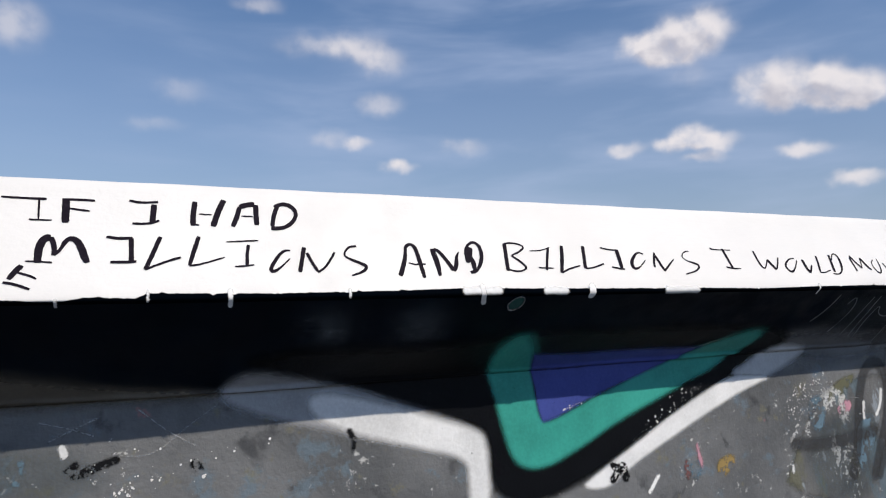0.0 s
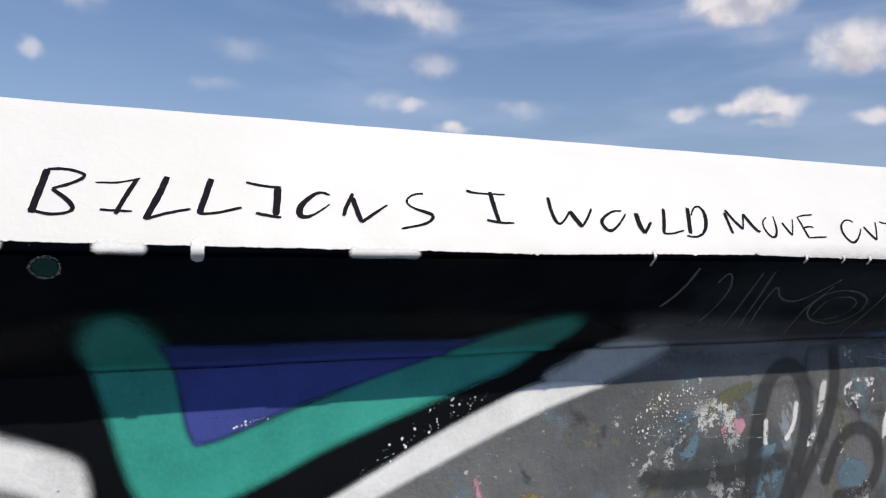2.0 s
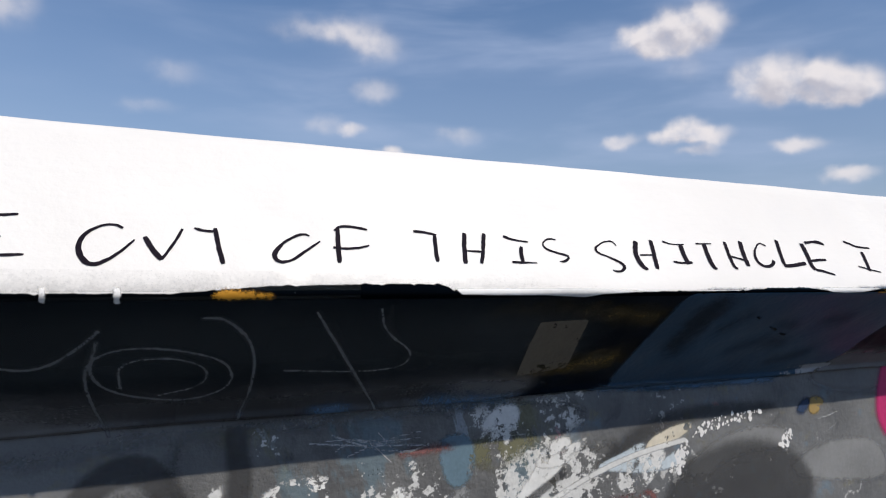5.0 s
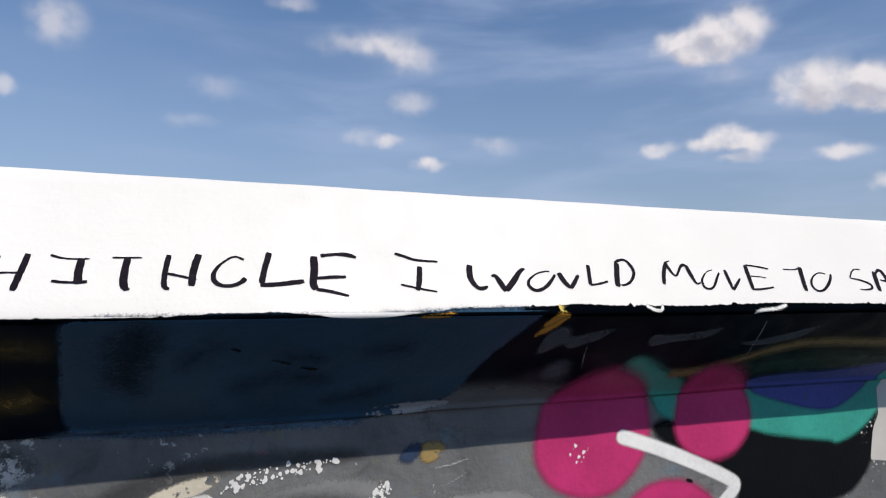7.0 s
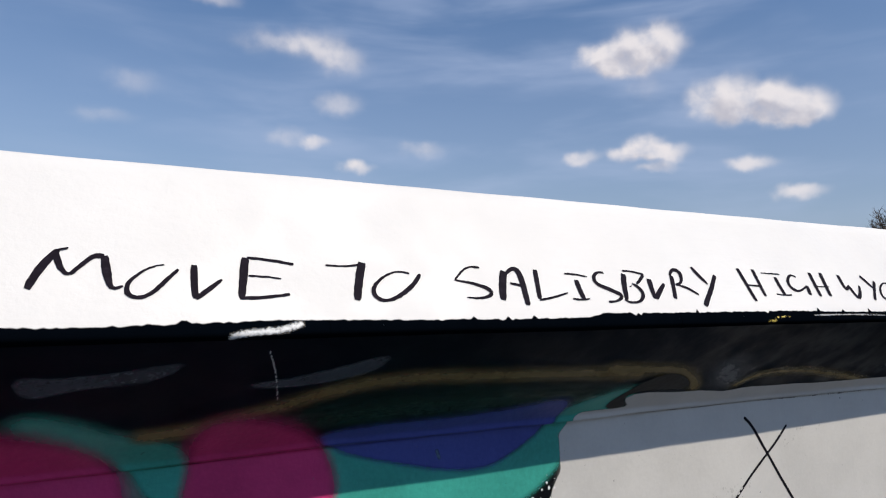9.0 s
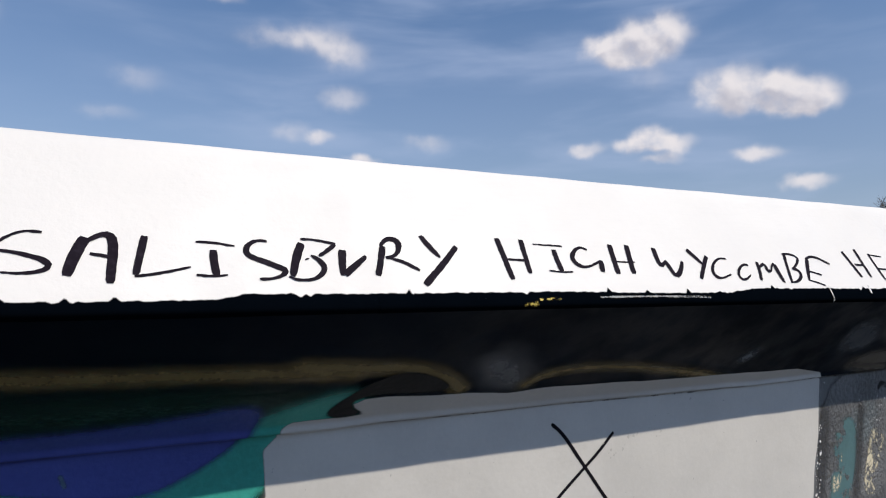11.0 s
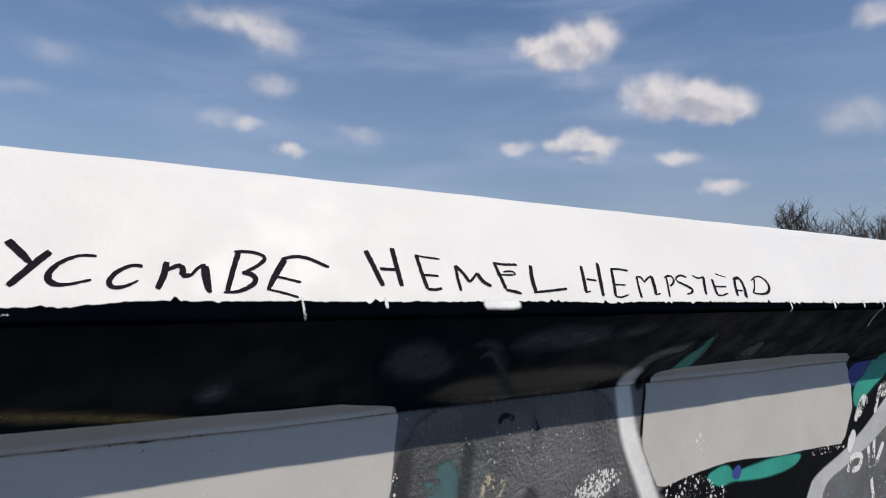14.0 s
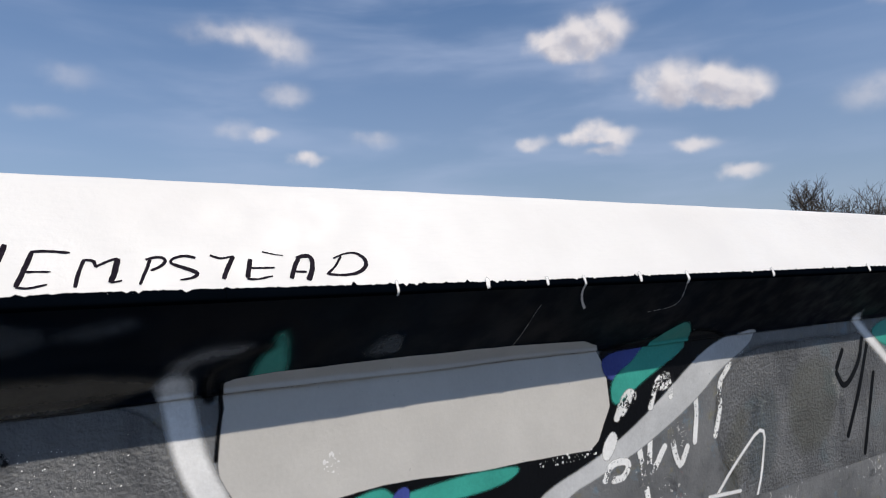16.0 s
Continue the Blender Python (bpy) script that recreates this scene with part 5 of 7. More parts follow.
paint("brown_haze", "brown", [(6.495, 0.208), (6.665, 0.186), (6.862, 0.189), (7.015, 0.212), (7.038, 0.253), (6.767, 0.261), (6.493, 0.261)],
      0.012, 2, label="brownish overspray along the seam")
paint("worn_tint", "olive", [(9.145, 0.430), (9.479, 0.413), (9.45, 0.730), (9.155, 0.774)],
      0.03, 2, label="faded tint of older paint")
paint("worn_tint", "slate", [(8.916, 0.514), (9.1, 0.512), (9.039, 0.798), (8.859, 0.808)],
      0.03, 2, label="faded tint of older paint")
paint("worn_tint", "olive", [(8.809, 0.562), (8.914, 0.534), (8.822, 0.841), (8.722, 0.843)],
      0.03, 2, label="faded tint of older paint")
paint("worn_tint", "slate", [(-0.324, 0.365), (-0.102, 0.381), (-0.051, 0.484), (-0.322, 0.466)],
      0.03, 1, label="faded tint of older paint")
paint("worn_tint", "slate", [(1.908, 0.546), (2.309, 0.472), (2.282, 0.810), (1.946, 0.764)],
      0.03, 1, label="faded tint of older paint")
paint("white_blot", "brushwhite", [(8.205, 0.609), (8.205, 0.567), (8.248, 0.526), (8.272, 0.558), (8.233, 0.613)],
      0.004, 8, label="thick white paint blot")
paint("white_blot", "brushwhite", [(8.279, 0.445), (8.32, 0.411), (8.36, 0.435), (8.336, 0.469), (8.29, 0.473)],
      0.004, 8, label="thick white paint blot")
paint("white_blot", "brushwhite", [(8.431, 0.409), (8.504, 0.399), (8.526, 0.424), (8.458, 0.446)],
      0.004, 8, label="thick white paint blot")
paint("black_paint", "black", [(0.183, 0.201), (0.278, 0.153), (0.504, 0.176), (0.736, 0.157), (0.770, 0.129), (1.104, 0.137), (1.599, 0.153), (1.785, 0.202), (1.795, 0.300), (1.395, 0.440), (0.984, 0.642), (0.785, 0.614), (0.781, 0.449), (0.742, 0.424), (0.401, 0.322), (0.242, 0.227)],
      0.018, 1, label="black spray paint ground behind the teal shape")
# stripe start under the overhang: faded white with its shade painted in
paint("white_stripe", "fadeshade", [(0.140, 0.285), (0.196, 0.225), (0.293, 0.256), (0.454, 0.316), (0.622, 0.382), (0.742, 0.428), (0.680, 0.472), (0.453, 0.422), (0.276, 0.367), (0.158, 0.324)],
      0.016, 2, label="pale grey start of the white stripe, faded and darkened in colour for shade")
paint("white_stripe", "white", [(0.331, 0.304), (0.481, 0.339), (0.621, 0.389), (0.742, 0.428), (0.773, 0.456), (0.781, 0.531), (0.782, 0.627), (0.726, 0.619), (0.723, 0.551), (0.719, 0.503), (0.650, 0.475), (0.453, 0.419), (0.331, 0.363)],
      0.014, 3, label="white spray paint outline stripe")
paint("teal_shape", "teal", [(0.806, 0.141), (0.856, 0.154), (0.911, 0.285), (0.914, 0.341), (0.922, 0.392), (0.938, 0.433), (0.981, 0.426), (1.081, 0.390), (1.235, 0.333), (1.434, 0.252), (1.618, 0.162), (1.673, 0.207), (1.601, 0.307), (1.376, 0.382), (1.192, 0.445), (1.059, 0.507), (0.952, 0.548), (0.884, 0.543), (0.844, 0.511), (0.821, 0.439), (0.806, 0.382), (0.785, 0.317), (0.766, 0.248), (0.776, 0.186)],
      0.013, 3, label="teal spray-painted angular shape")
paint("indigo_triangle", "indigo", [(0.884, 0.230), (0.914, 0.341), (0.925, 0.399), (0.938, 0.433), (0.981, 0.423), (1.081, 0.384), (1.215, 0.343), (1.359, 0.301), (1.451, 0.246), (1.161, 0.235), (0.980, 0.235)],
      0.009, 4, smooth=0, label="indigo blue spray-painted triangle")
paint("scratch", "palescr", [(-0.177, 0.329), (-0.131, 0.343), (-0.087, 0.362)],
      0.0015, 4, line=0.0028, label="thin pale scratch line")
paint("scratch", "palescr", [(-0.163, 0.366), (-0.121, 0.346), (-0.081, 0.329)],
      0.0015, 4, line=0.003, label="thin pale scratch line")
paint("scratch", "palescr", [(-0.008, 0.318), (0.044, 0.364), (0.098, 0.399)],
      0.0015, 4, line=0.0025, label="thin pale scratch line")
paint("scratch", "palescr", [(0.164, 0.306), (0.081, 0.360), (0.039, 0.398), (-0.002, 0.413), (-0.057, 0.400)],
      0.0015, 4, line=0.0025, label="thin pale scratch line")
paint("black_splat", "blackchip", [(-0.121, 0.433), (-0.101, 0.431), (-0.086, 0.423), (-0.047, 0.412)],
      0.004, 5, line=0.016, label="black paint splatter")
paint("black_splat", "blackchip", [(-0.129, 0.425), (-0.118, 0.415)],
      0.004, 5, line=0.014, label="black paint splatter")
paint("black_splat", "blackchip", [(0.098, 0.436), (0.113, 0.458), (0.104, 0.480)],
      0.004, 5, line=0.018, label="black paint splatter")
paint("black_splat", "blackchip", [(1.158, 0.605), (1.188, 0.575), (1.202, 0.606)],
      0.004, 6, line=0.022, label="black paint splatter")
paint("dark_chips", "blackchip", [(0.424, 0.402), (0.437, 0.426), (0.429, 0.453)],
      0.004, 5, line=0.010, label="row of black paint chips")
paint("white_dot", "brushwhite", [(-0.139, 0.380), (-0.136, 0.393)],
      0.003, 6, line=0.014, label="white paint dot")
paint("chip_streak", "brushwhite", [(1.315, 0.616), (1.283, 0.655)],
      0.004, 5, line=0.012, label="streak of flaked pale paint")
paint("chip_blue", "chip_blue", [(-0.207, 0.402), (-0.213, 0.440)],
      0.004, 5, line=0.014, label="flaked blue paint")
flecks("white_flecks", "whitefascia", [(-0.130, 0.388), (0.082, 0.400), (0.252, 0.395), (0.252, 0.430), (0.051, 0.486), (-0.129, 0.451)], 40, 0.0022, 6, "small white paint flecks")
flecks("white_flecks", "whitefascia", [(-0.051, 0.464), (-0.011, 0.465), (-0.011, 0.491), (-0.046, 0.495)], 26, 0.002, 6, "cluster of white paint flecks")
# stripe end above the shadow edge: fading, plus shade painted in as grey
paint("white_stripe", "shadewhite", [(1.589, 0.357), (1.693, 0.313), (1.744, 0.271), (1.831, 0.244), (1.946, 0.292), (1.889, 0.321), (1.790, 0.360), (1.721, 0.381)],
      0.018, 2, label="pale grey end of the white stripe, faded and coloured darker for shade")
paint("white_stripe", "white", [(1.049, 0.616), (1.102, 0.586), (1.241, 0.518), (1.373, 0.451), (1.490, 0.402), (1.602, 0.358), (1.707, 0.361), (1.769, 0.374), (1.721, 0.384), (1.616, 0.417), (1.491, 0.465), (1.374, 0.513), (1.263, 0.558), (1.210, 0.585), (1.143, 0.628)],
      0.009, 3, label="white spray paint outline stripe")
paint("grey_haze", "midgrey", [(1.736, 0.249), (1.787, 0.190), (1.993, 0.208), (2.265, 0.263), (2.288, 0.334), (1.964, 0.334)],
      0.03, 1, label="grey overspray")
paint("black_splat", "blackchip", [(1.158, 0.565), (1.173, 0.581), (1.191, 0.569), (1.199, 0.588)],
      0.003, 6, line=0.02, label="black paint splatter")
flecks("white_flecks", "whitefascia", [(1.214, 0.500), (1.327, 0.426), (1.395, 0.380), (1.490, 0.368), (1.490, 0.388), (1.373, 0.458), (1.284, 0.507), (1.241, 0.536)], 70, 0.0019, 6, "white paint flecks on black")
flecks("white_flecks", "whitefascia", [(1.000, 0.403), (1.057, 0.386), (1.067, 0.392), (1.009, 0.414)], 25, 0.0018, 6, "tiny white paint flecks")
flecks("dark_flecks", "ink", [(0.789, 0.470), (0.822, 0.523), (0.840, 0.556), (0.789, 0.550)], 40, 0.003, 6, "black paint flecks")
paint("dark_band", "darkgrey", [(1.871, 0.588), (2.014, 0.604), (2.174, 0.593), (2.258, 0.584)],
      0.012, 4, line=0.04, label="dark grey painted letter under worn layers")
paint("dark_letter", "darkgrey", [(2.143, 0.713), (2.174, 0.604), (2.185, 0.467), (2.220, 0.373), (2.288, 0.348), (2.339, 0.407), (2.336, 0.534), (2.285, 0.643), (2.252, 0.726)],
      0.008, 4, line=0.042, label="dark grey painted letter under worn layers")
paint("dark_letter", "darkgrey", [(2.422, 0.325), (2.433, 0.412), (2.398, 0.525), (2.315, 0.660), (2.277, 0.729)],
      0.008, 4, line=0.036, label="dark grey painted letter under worn layers")
paint("dark_letter", "darkgrey", [(2.404, 0.641), (2.445, 0.550), (2.510, 0.516), (2.578, 0.551), (2.593, 0.630), (2.542, 0.696), (2.447, 0.691)],
      0.008, 4, line=0.034, label="dark grey painted letter under worn layers")
paint("blue_remnant", "chip_blue", [(2.165, 0.562), (2.231, 0.519), (2.275, 0.565), (2.250, 0.653), (2.201, 0.720), (2.158, 0.671)],
      0.008, 3, label="worn pale blue paint remnant")
paint("blue_remnant", "chip_blue", [(1.935, 0.451), (2.004, 0.442), (2.020, 0.509), (1.982, 0.572), (1.944, 0.529)],
      0.008, 3, label="worn pale blue paint remnant")
paint("blue_remnant", "chip_blue", [(2.437, 0.629), (2.492, 0.591), (2.560, 0.626), (2.532, 0.676), (2.456, 0.675)],
      0.008, 3, label="worn pale blue paint remnant")
paint("ochre_remnant", "chip_ochre", [(1.535, 0.602), (1.592, 0.584), (1.618, 0.611), (1.580, 0.643), (1.540, 0.650)],
      0.008, 3, label="worn ochre paint remnant")
paint("pink_remnant", "chip_pink", [(1.462, 0.535), (1.480, 0.584), (1.483, 0.619), (1.471, 0.606), (1.458, 0.558)],
      0.006, 4, label="worn pink paint remnant")
paint("white_remnant", "chip_white", [(1.814, 0.633), (1.850, 0.630), (1.872, 0.678), (1.822, 0.685)],
      0.006, 4, label="flaking white paint remnant")
paint("red_remnant", "chip_red", [(1.411, 0.588), (1.426, 0.578), (1.435, 0.637), (1.419, 0.641)],
      0.006, 4, label="worn dull red paint remnant")
paint("blue_remnant", "chip_blue", [(1.432, 0.590), (1.468, 0.583), (1.481, 0.643), (1.439, 0.643)],
      0.006, 4, label="worn blue paint remnant")
paint("scratch", "palescr", [(1.876, 0.436), (2.027, 0.449), (2.139, 0.459)],
      0.001, 6, line=0.0014, label="thin pale scratch line")
paint("scratch", "palescr", [(1.870, 0.491), (2.043, 0.509), (2.223, 0.525)],
      0.001, 6, line=0.0014, label="thin pale scratch line")
paint("scratch", "palescr", [(1.468, 0.536), (1.470, 0.503), (1.491, 0.495), (1.516, 0.505), (1.526, 0.541)],
      0.001, 6, line=0.0012, label="thin pale scratch line")
flecks("white_flecks", "whitefascia", [(1.834, 0.495), (1.869, 0.433), (1.890, 0.396), (2.026, 0.377), (2.042, 0.444), (1.936, 0.503), (1.863, 0.535)], 90, 0.0018, 6, "white paint flecks")
paint("white_remnant", "chip_white", [(2.457, 0.402), (2.575, 0.394), (2.587, 0.441), (2.536, 0.479), (2.467, 0.472)],
      0.005, 4, label="flaking white paint remnant")
paint("white_remnant", "chip_white", [(2.600, 0.485), (2.689, 0.426), (2.710, 0.445), (2.658, 0.504), (2.619, 0.568), (2.599, 0.587)],
      0.005, 4, label="flaking white paint remnant")
paint("white_remnant", "chip_white", [(2.392, 0.401), (2.383, 0.464), (2.349, 0.554)],
      0.004, 4, line=0.02, label="streak of flaking white paint")
paint("white_remnant", "chip_white", [(2.304, 0.451), (2.297, 0.500), (2.274, 0.531)],
      0.004, 4, line=0.014, label="streak of flaking white paint")
paint("white_remnant", "chip_white", [(2.209, 0.485), (2.208, 0.536)],
      0.004, 4, line=0.012, label="streak of flaking white paint")
paint("white_remnant", "chip_white", [(1.956, 0.387), (2.001, 0.365), (2.029, 0.386), (1.986, 0.407)],
      0.005, 4, label="flaking white paint remnant")
paint("pink_remnant", "chip_pink", [(2.068, 0.487), (2.129, 0.465), (2.154, 0.489), (2.125, 0.518), (2.079, 0.517)],
      0.005, 5, label="worn pink paint remnant")
paint("olive_remnant", "chip_olive", [(2.041, 0.420), (2.168, 0.378), (2.157, 0.420), (2.077, 0.465), (2.021, 0.479)],
      0.008, 3, label="worn olive paint remnant")
paint("grey_remnant", "chip_grey", [(2.720, 0.561), (2.762, 0.501), (2.817, 0.430), (2.844, 0.509), (2.880, 0.623), (2.730, 0.604)],
      0.008, 4, label="pale grey scraped paint remnant")
paint("white_arc", "whitearc", [(2.855, 0.644), (2.879, 0.596), (2.950, 0.527), (3.051, 0.476), (3.202, 0.434), (3.343, 0.418)],
      0.003, 6, line=0.011, label="thin white painted arc")
paint("dark_arc", "darkgrey", [(2.830, 0.627), (2.856, 0.577), (2.920, 0.510), (3.029, 0.450)],
      0.004, 5, line=0.018, label="dark edge beside the white arc")
paint("white_remnant", "chip_white", [(2.888, 0.514), (2.967, 0.441), (2.986, 0.391), (3.057, 0.375), (3.039, 0.437), (2.949, 0.485)],
      0.004, 5, label="flaking white paint remnant")
paint("white_remnant", "chip_white", [(3.148, 0.481), (3.202, 0.434), (3.300, 0.426), (3.273, 0.484), (3.194, 0.522)],
      0.004, 5, label="flaking white paint remnant")
paint("white_remnant", "brushwhite", [(2.977, 0.605), (3.022, 0.534), (3.078, 0.532), (3.055, 0.598), (3.143, 0.657), (2.975, 0.653)],
      0.004, 5, label="thick white paint remnant")
paint("red_remnant", "chip_red", [(3.022, 0.548), (3.117, 0.529), (3.251, 0.527)],
      0.006, 6, line=0.03, label="worn dull red paint remnant")
paint("blue_remnant", "chip_blue", [(2.756, 0.357), (2.829, 0.348), (2.841, 0.429), (2.787, 0.458)],
      0.006, 4, label="worn pale blue paint remnant")
paint("dark_mass", "darkgrey", [(3.296, 0.464), (3.571, 0.420), (3.781, 0.534), (3.671, 0.726), (3.257, 0.672)],
      0.02, 4, label="dark grey overpainted shape")
paint("scratch", "palescr", [(1.874, 0.404), (1.965, 0.411), (2.041, 0.410)],
      0.001, 6, line=0.0016, label="thin pale scratch line")
paint("scratch", "palescr", [(1.988, 0.457), (2.077, 0.465), (2.208, 0.468)],
      0.001, 6, line=0.0014, label="thin pale scratch line")
flecks("white_flecks", "whitefascia", [(1.828, 0.456), (1.884, 0.400), (1.985, 0.386), (2.051, 0.380), (2.052, 0.421), (1.957, 0.467), (1.907, 0.497), (1.829, 0.494)], 100, 0.0022, 6, "white paint flecks")
paint("scratch", "ghost", [(1.815, 0.144), (1.830, 0.112), (1.837, 0.064), (1.837, 0.029)],
      0.002, 3, line=0.008, label="pale scratch in black paint")
paint("tag_stroke", "ghost", [(1.910, 0.071), (1.914, 0.043), (1.930, 0.047), (1.955, 0.092), (1.960, 0.153), (1.948, 0.204)],
      0.002, 3, line=0.005, label="faint grey ghost of an overpainted tag")
paint("tag_stroke", "ghost", [(2.003, 0.042), (2.018, 0.123), (2.031, 0.248)],
      0.002, 3, line=0.005, label="faint grey ghost of an overpainted tag")
paint("tag_stroke", "ghost", [(2.033, 0.037), (2.053, 0.123), (2.079, 0.253)],
      0.002, 3, line=0.005, label="faint grey ghost of an overpainted tag")
paint("tag_stroke", "ghost", [(2.110, 0.254), (2.080, 0.156), (2.070, 0.074), (2.112, 0.128), (2.166, 0.141), (2.205, 0.109), (2.237, 0.064)],
      0.002, 3, line=0.005, label="faint grey ghost of an overpainted tag")
paint("tag_stroke", "ghost", [(2.246, 0.304), (2.222, 0.206), (2.218, 0.134), (2.253, 0.098), (2.331, 0.104), (2.397, 0.141), (2.406, 0.201), (2.346, 0.233), (2.260, 0.207), (2.222, 0.160), (2.234, 0.085)],
      0.002, 3, line=0.005, label="faint grey ghost of an overpainted tag")
paint("tag_stroke", "ghost", [(2.261, 0.189), (2.256, 0.132), (2.314, 0.119), (2.368, 0.147), (2.368, 0.193), (2.308, 0.212)],
      0.002, 3, line=0.004, label="faint grey ghost of an overpainted tag")
paint("tag_stroke", "ghost", [(2.354, 0.041), (2.384, 0.043), (2.426, 0.103), (2.434, 0.206), (2.420, 0.290)],
      0.002, 3, line=0.005, label="faint grey ghost of an overpainted tag")
paint("tag_stroke", "ghost", [(2.497, 0.034), (2.560, 0.141), (2.642, 0.285)],
      0.002, 3, line=0.005, label="faint grey ghost of an overpainted tag")
paint("tag_stroke", "ghost", [(2.472, 0.165), (2.648, 0.184), (2.673, 0.139), (2.604, 0.080), (2.586, 0.027)],
      0.002, 3, line=0.004, label="faint grey ghost of an overpainted tag")
paint("orange_edge", "orange", [(2.350, 0.008), (2.378, -0.008), (2.407, -0.003), (2.451, 0.005)],
      0.004, 4, label="orange paint showing below the lip")
paint("tag_stroke", "faintghost", [(2.600, 0.022), (2.604, 0.065), (2.639, 0.120), (2.691, 0.146), (2.710, 0.175), (2.679, 0.185), (2.647, 0.178)],
      0.003, 3, line=0.004, label="faint grey faintghost of an overpainted tag")
paint("tag_stroke", "faintghost", [(2.520, 0.056), (2.568, 0.168), (2.618, 0.247), (2.660, 0.299)],
      0.003, 3, line=0.005, label="faint grey faintghost of an overpainted tag")
paint("ochre_streak", "ochre", [(2.769, 0.042), (2.847, 0.032), (2.978, 0.041), (3.121, 0.055), (3.121, 0.077), (2.934, 0.061), (2.791, 0.051)],
      0.014, 1, label="dull ochre spray streak on black")
paint("ochre_streak", "ochre", [(2.842, 0.216), (2.917, 0.199), (3.004, 0.181), (3.106, 0.166), (3.111, 0.203), (2.998, 0.225), (2.856, 0.240)],
      0.014, 1, label="dull ochre spray streak on black")
paint("ochre_streak", "ochre", [(2.473, 0.099), (2.489, 0.099), (2.514, 0.102), (2.489, 0.107)],
      0.010, 1, label="dull ochre spray streak on black")
paint("tan_patch", "tan", [(2.870, 0.072), (2.963, 0.066), (2.991, 0.208), (2.975, 0.212), (2.891, 0.225), (2.876, 0.136)],
      0.002, 3, smooth=0, label="tan scraped patch of bare surface")
paint("blue_area", "blue", [(3.140, -0.002), (3.246, -0.003), (3.531, -0.001), (3.900, -0.018), (3.877, 0.026), (3.809, 0.148), (3.789, 0.255), (3.660, 0.306), (3.336, 0.310), (3.168, 0.304), (3.120, 0.280), (3.129, 0.145), (3.137, 0.046)],
      0.007, 2, label="dark slate blue painted area")
paint("dark_smear", "dkblue", [(3.193, 0.048), (3.230, 0.009), (3.263, 0.030), (3.248, 0.124), (3.222, 0.186), (3.191, 0.166)],
      0.012, 3, label="darker smear in blue paint")
paint("pale_blue_edge", "paleblue", [(3.086, 0.282), (3.208, 0.282), (3.343, 0.286), (3.614, 0.300), (3.614, 0.314), (3.349, 0.306), (3.214, 0.302), (3.091, 0.303)],
      0.007, 3, label="pale blue paint along the seam")
paint("pale_blue_edge", "paleblue", [(2.525, 0.273), (2.565, 0.266), (2.603, 0.273), (2.600, 0.293), (2.550, 0.298)],
      0.012, 3, label="pale blue paint along the seam")
paint("pale_blue_edge", "paleblue", [(2.727, 0.271), (2.809, 0.269), (2.899, 0.284), (2.921, 0.306), (2.813, 0.303), (2.729, 0.295)],
      0.02, 3, label="pale blue paint along the seam")
paint("pale_remnant", "palegrey", [(3.334, 0.491), (3.399, 0.439), (3.509, 0.408), (3.619, 0.410), (3.670, 0.432), (3.644, 0.467), (3.552, 0.461), (3.453, 0.476), (3.412, 0.502)],
      0.010, 3, label="pale grey worn paint arch")
paint("pale_remnant", "palegrey", [(3.652, 0.537), (3.717, 0.478), (3.837, 0.461), (3.981, 0.470), (4.036, 0.540), (4.015, 0.589)],
      0.010, 3, label="pale grey worn paint shape")
paint("dark_shape", "darkgrey", [(3.102, 0.450), (3.157, 0.407), (3.237, 0.371), (3.336, 0.347), (3.613, 0.354), (3.635, 0.383), (3.361, 0.374), (3.214, 0.419), (3.134, 0.462)],
      0.014, 3, label="dark grey painted band above the worn arch")
paint("cream_arc", "cream", [(3.231, 0.438), (3.243, 0.409), (3.298, 0.388), (3.364, 0.380), (3.367, 0.396), (3.310, 0.421)],
      0.004, 4, label="cream painted arc, partly worn")
paint("white_remnant", "paleskyflake", [(3.091, 0.451), (3.157, 0.434), (3.237, 0.407), (3.231, 0.438), (3.285, 0.455), (3.335, 0.429), (3.335, 0.470), (3.249, 0.479)],
      0.004, 4, label="pale blue-white flaking paint band")
paint("white_remnant", "chip_white", [(2.959, 0.433), (2.984, 0.404), (2.999, 0.417), (3.029, 0.405), (3.075, 0.387), (3.070, 0.411), (3.029, 0.440)],
      0.004, 5, label="flaking white paint remnant")
paint("white_remnant", "chip_white", [(2.839, 0.342), (2.884, 0.311), (2.935, 0.309), (2.926, 0.361), (2.866, 0.358)],
      0.006, 4, label="flaking white paint remnant")
flecks("white_flecks", "whitefascia", [(3.361, 0.400), (3.440, 0.377), (3.583, 0.371), (3.560, 0.383), (3.440, 0.398), (3.374, 0.418)], 90, 0.004, 6, "row of white paint flecks")
flecks("white_flecks", "whitefascia", [(3.626, 0.462), (3.665, 0.423), (3.681, 0.433), (3.649, 0.470)], 60, 0.004, 6, "row of white paint flecks")
flecks("white_flecks", "whitefascia", [(3.316, 0.447), (3.348, 0.415), (3.360, 0.432), (3.334, 0.483), (3.297, 0.486)], 80, 0.004, 6, "white paint flecks")
paint("rust_stain", "chip_red", [(2.675, 0.379), (2.730, 0.371), (2.796, 0.371), (2.788, 0.380), (2.730, 0.381)],
      0.010, 4, label="dull red streak in worn paint")
paint("olive_remnant", "chip_olive", [(2.788, 0.396), (2.866, 0.362), (2.989, 0.368), (2.950, 0.400), (2.866, 0.424)],
      0.02, 2, label="worn olive paint")
paint("scratch", "palescr", [(2.536, 0.344), (2.615, 0.356), (2.746, 0.367)],
      0.001, 6, line=0.0028, label="thin pale scratch line")
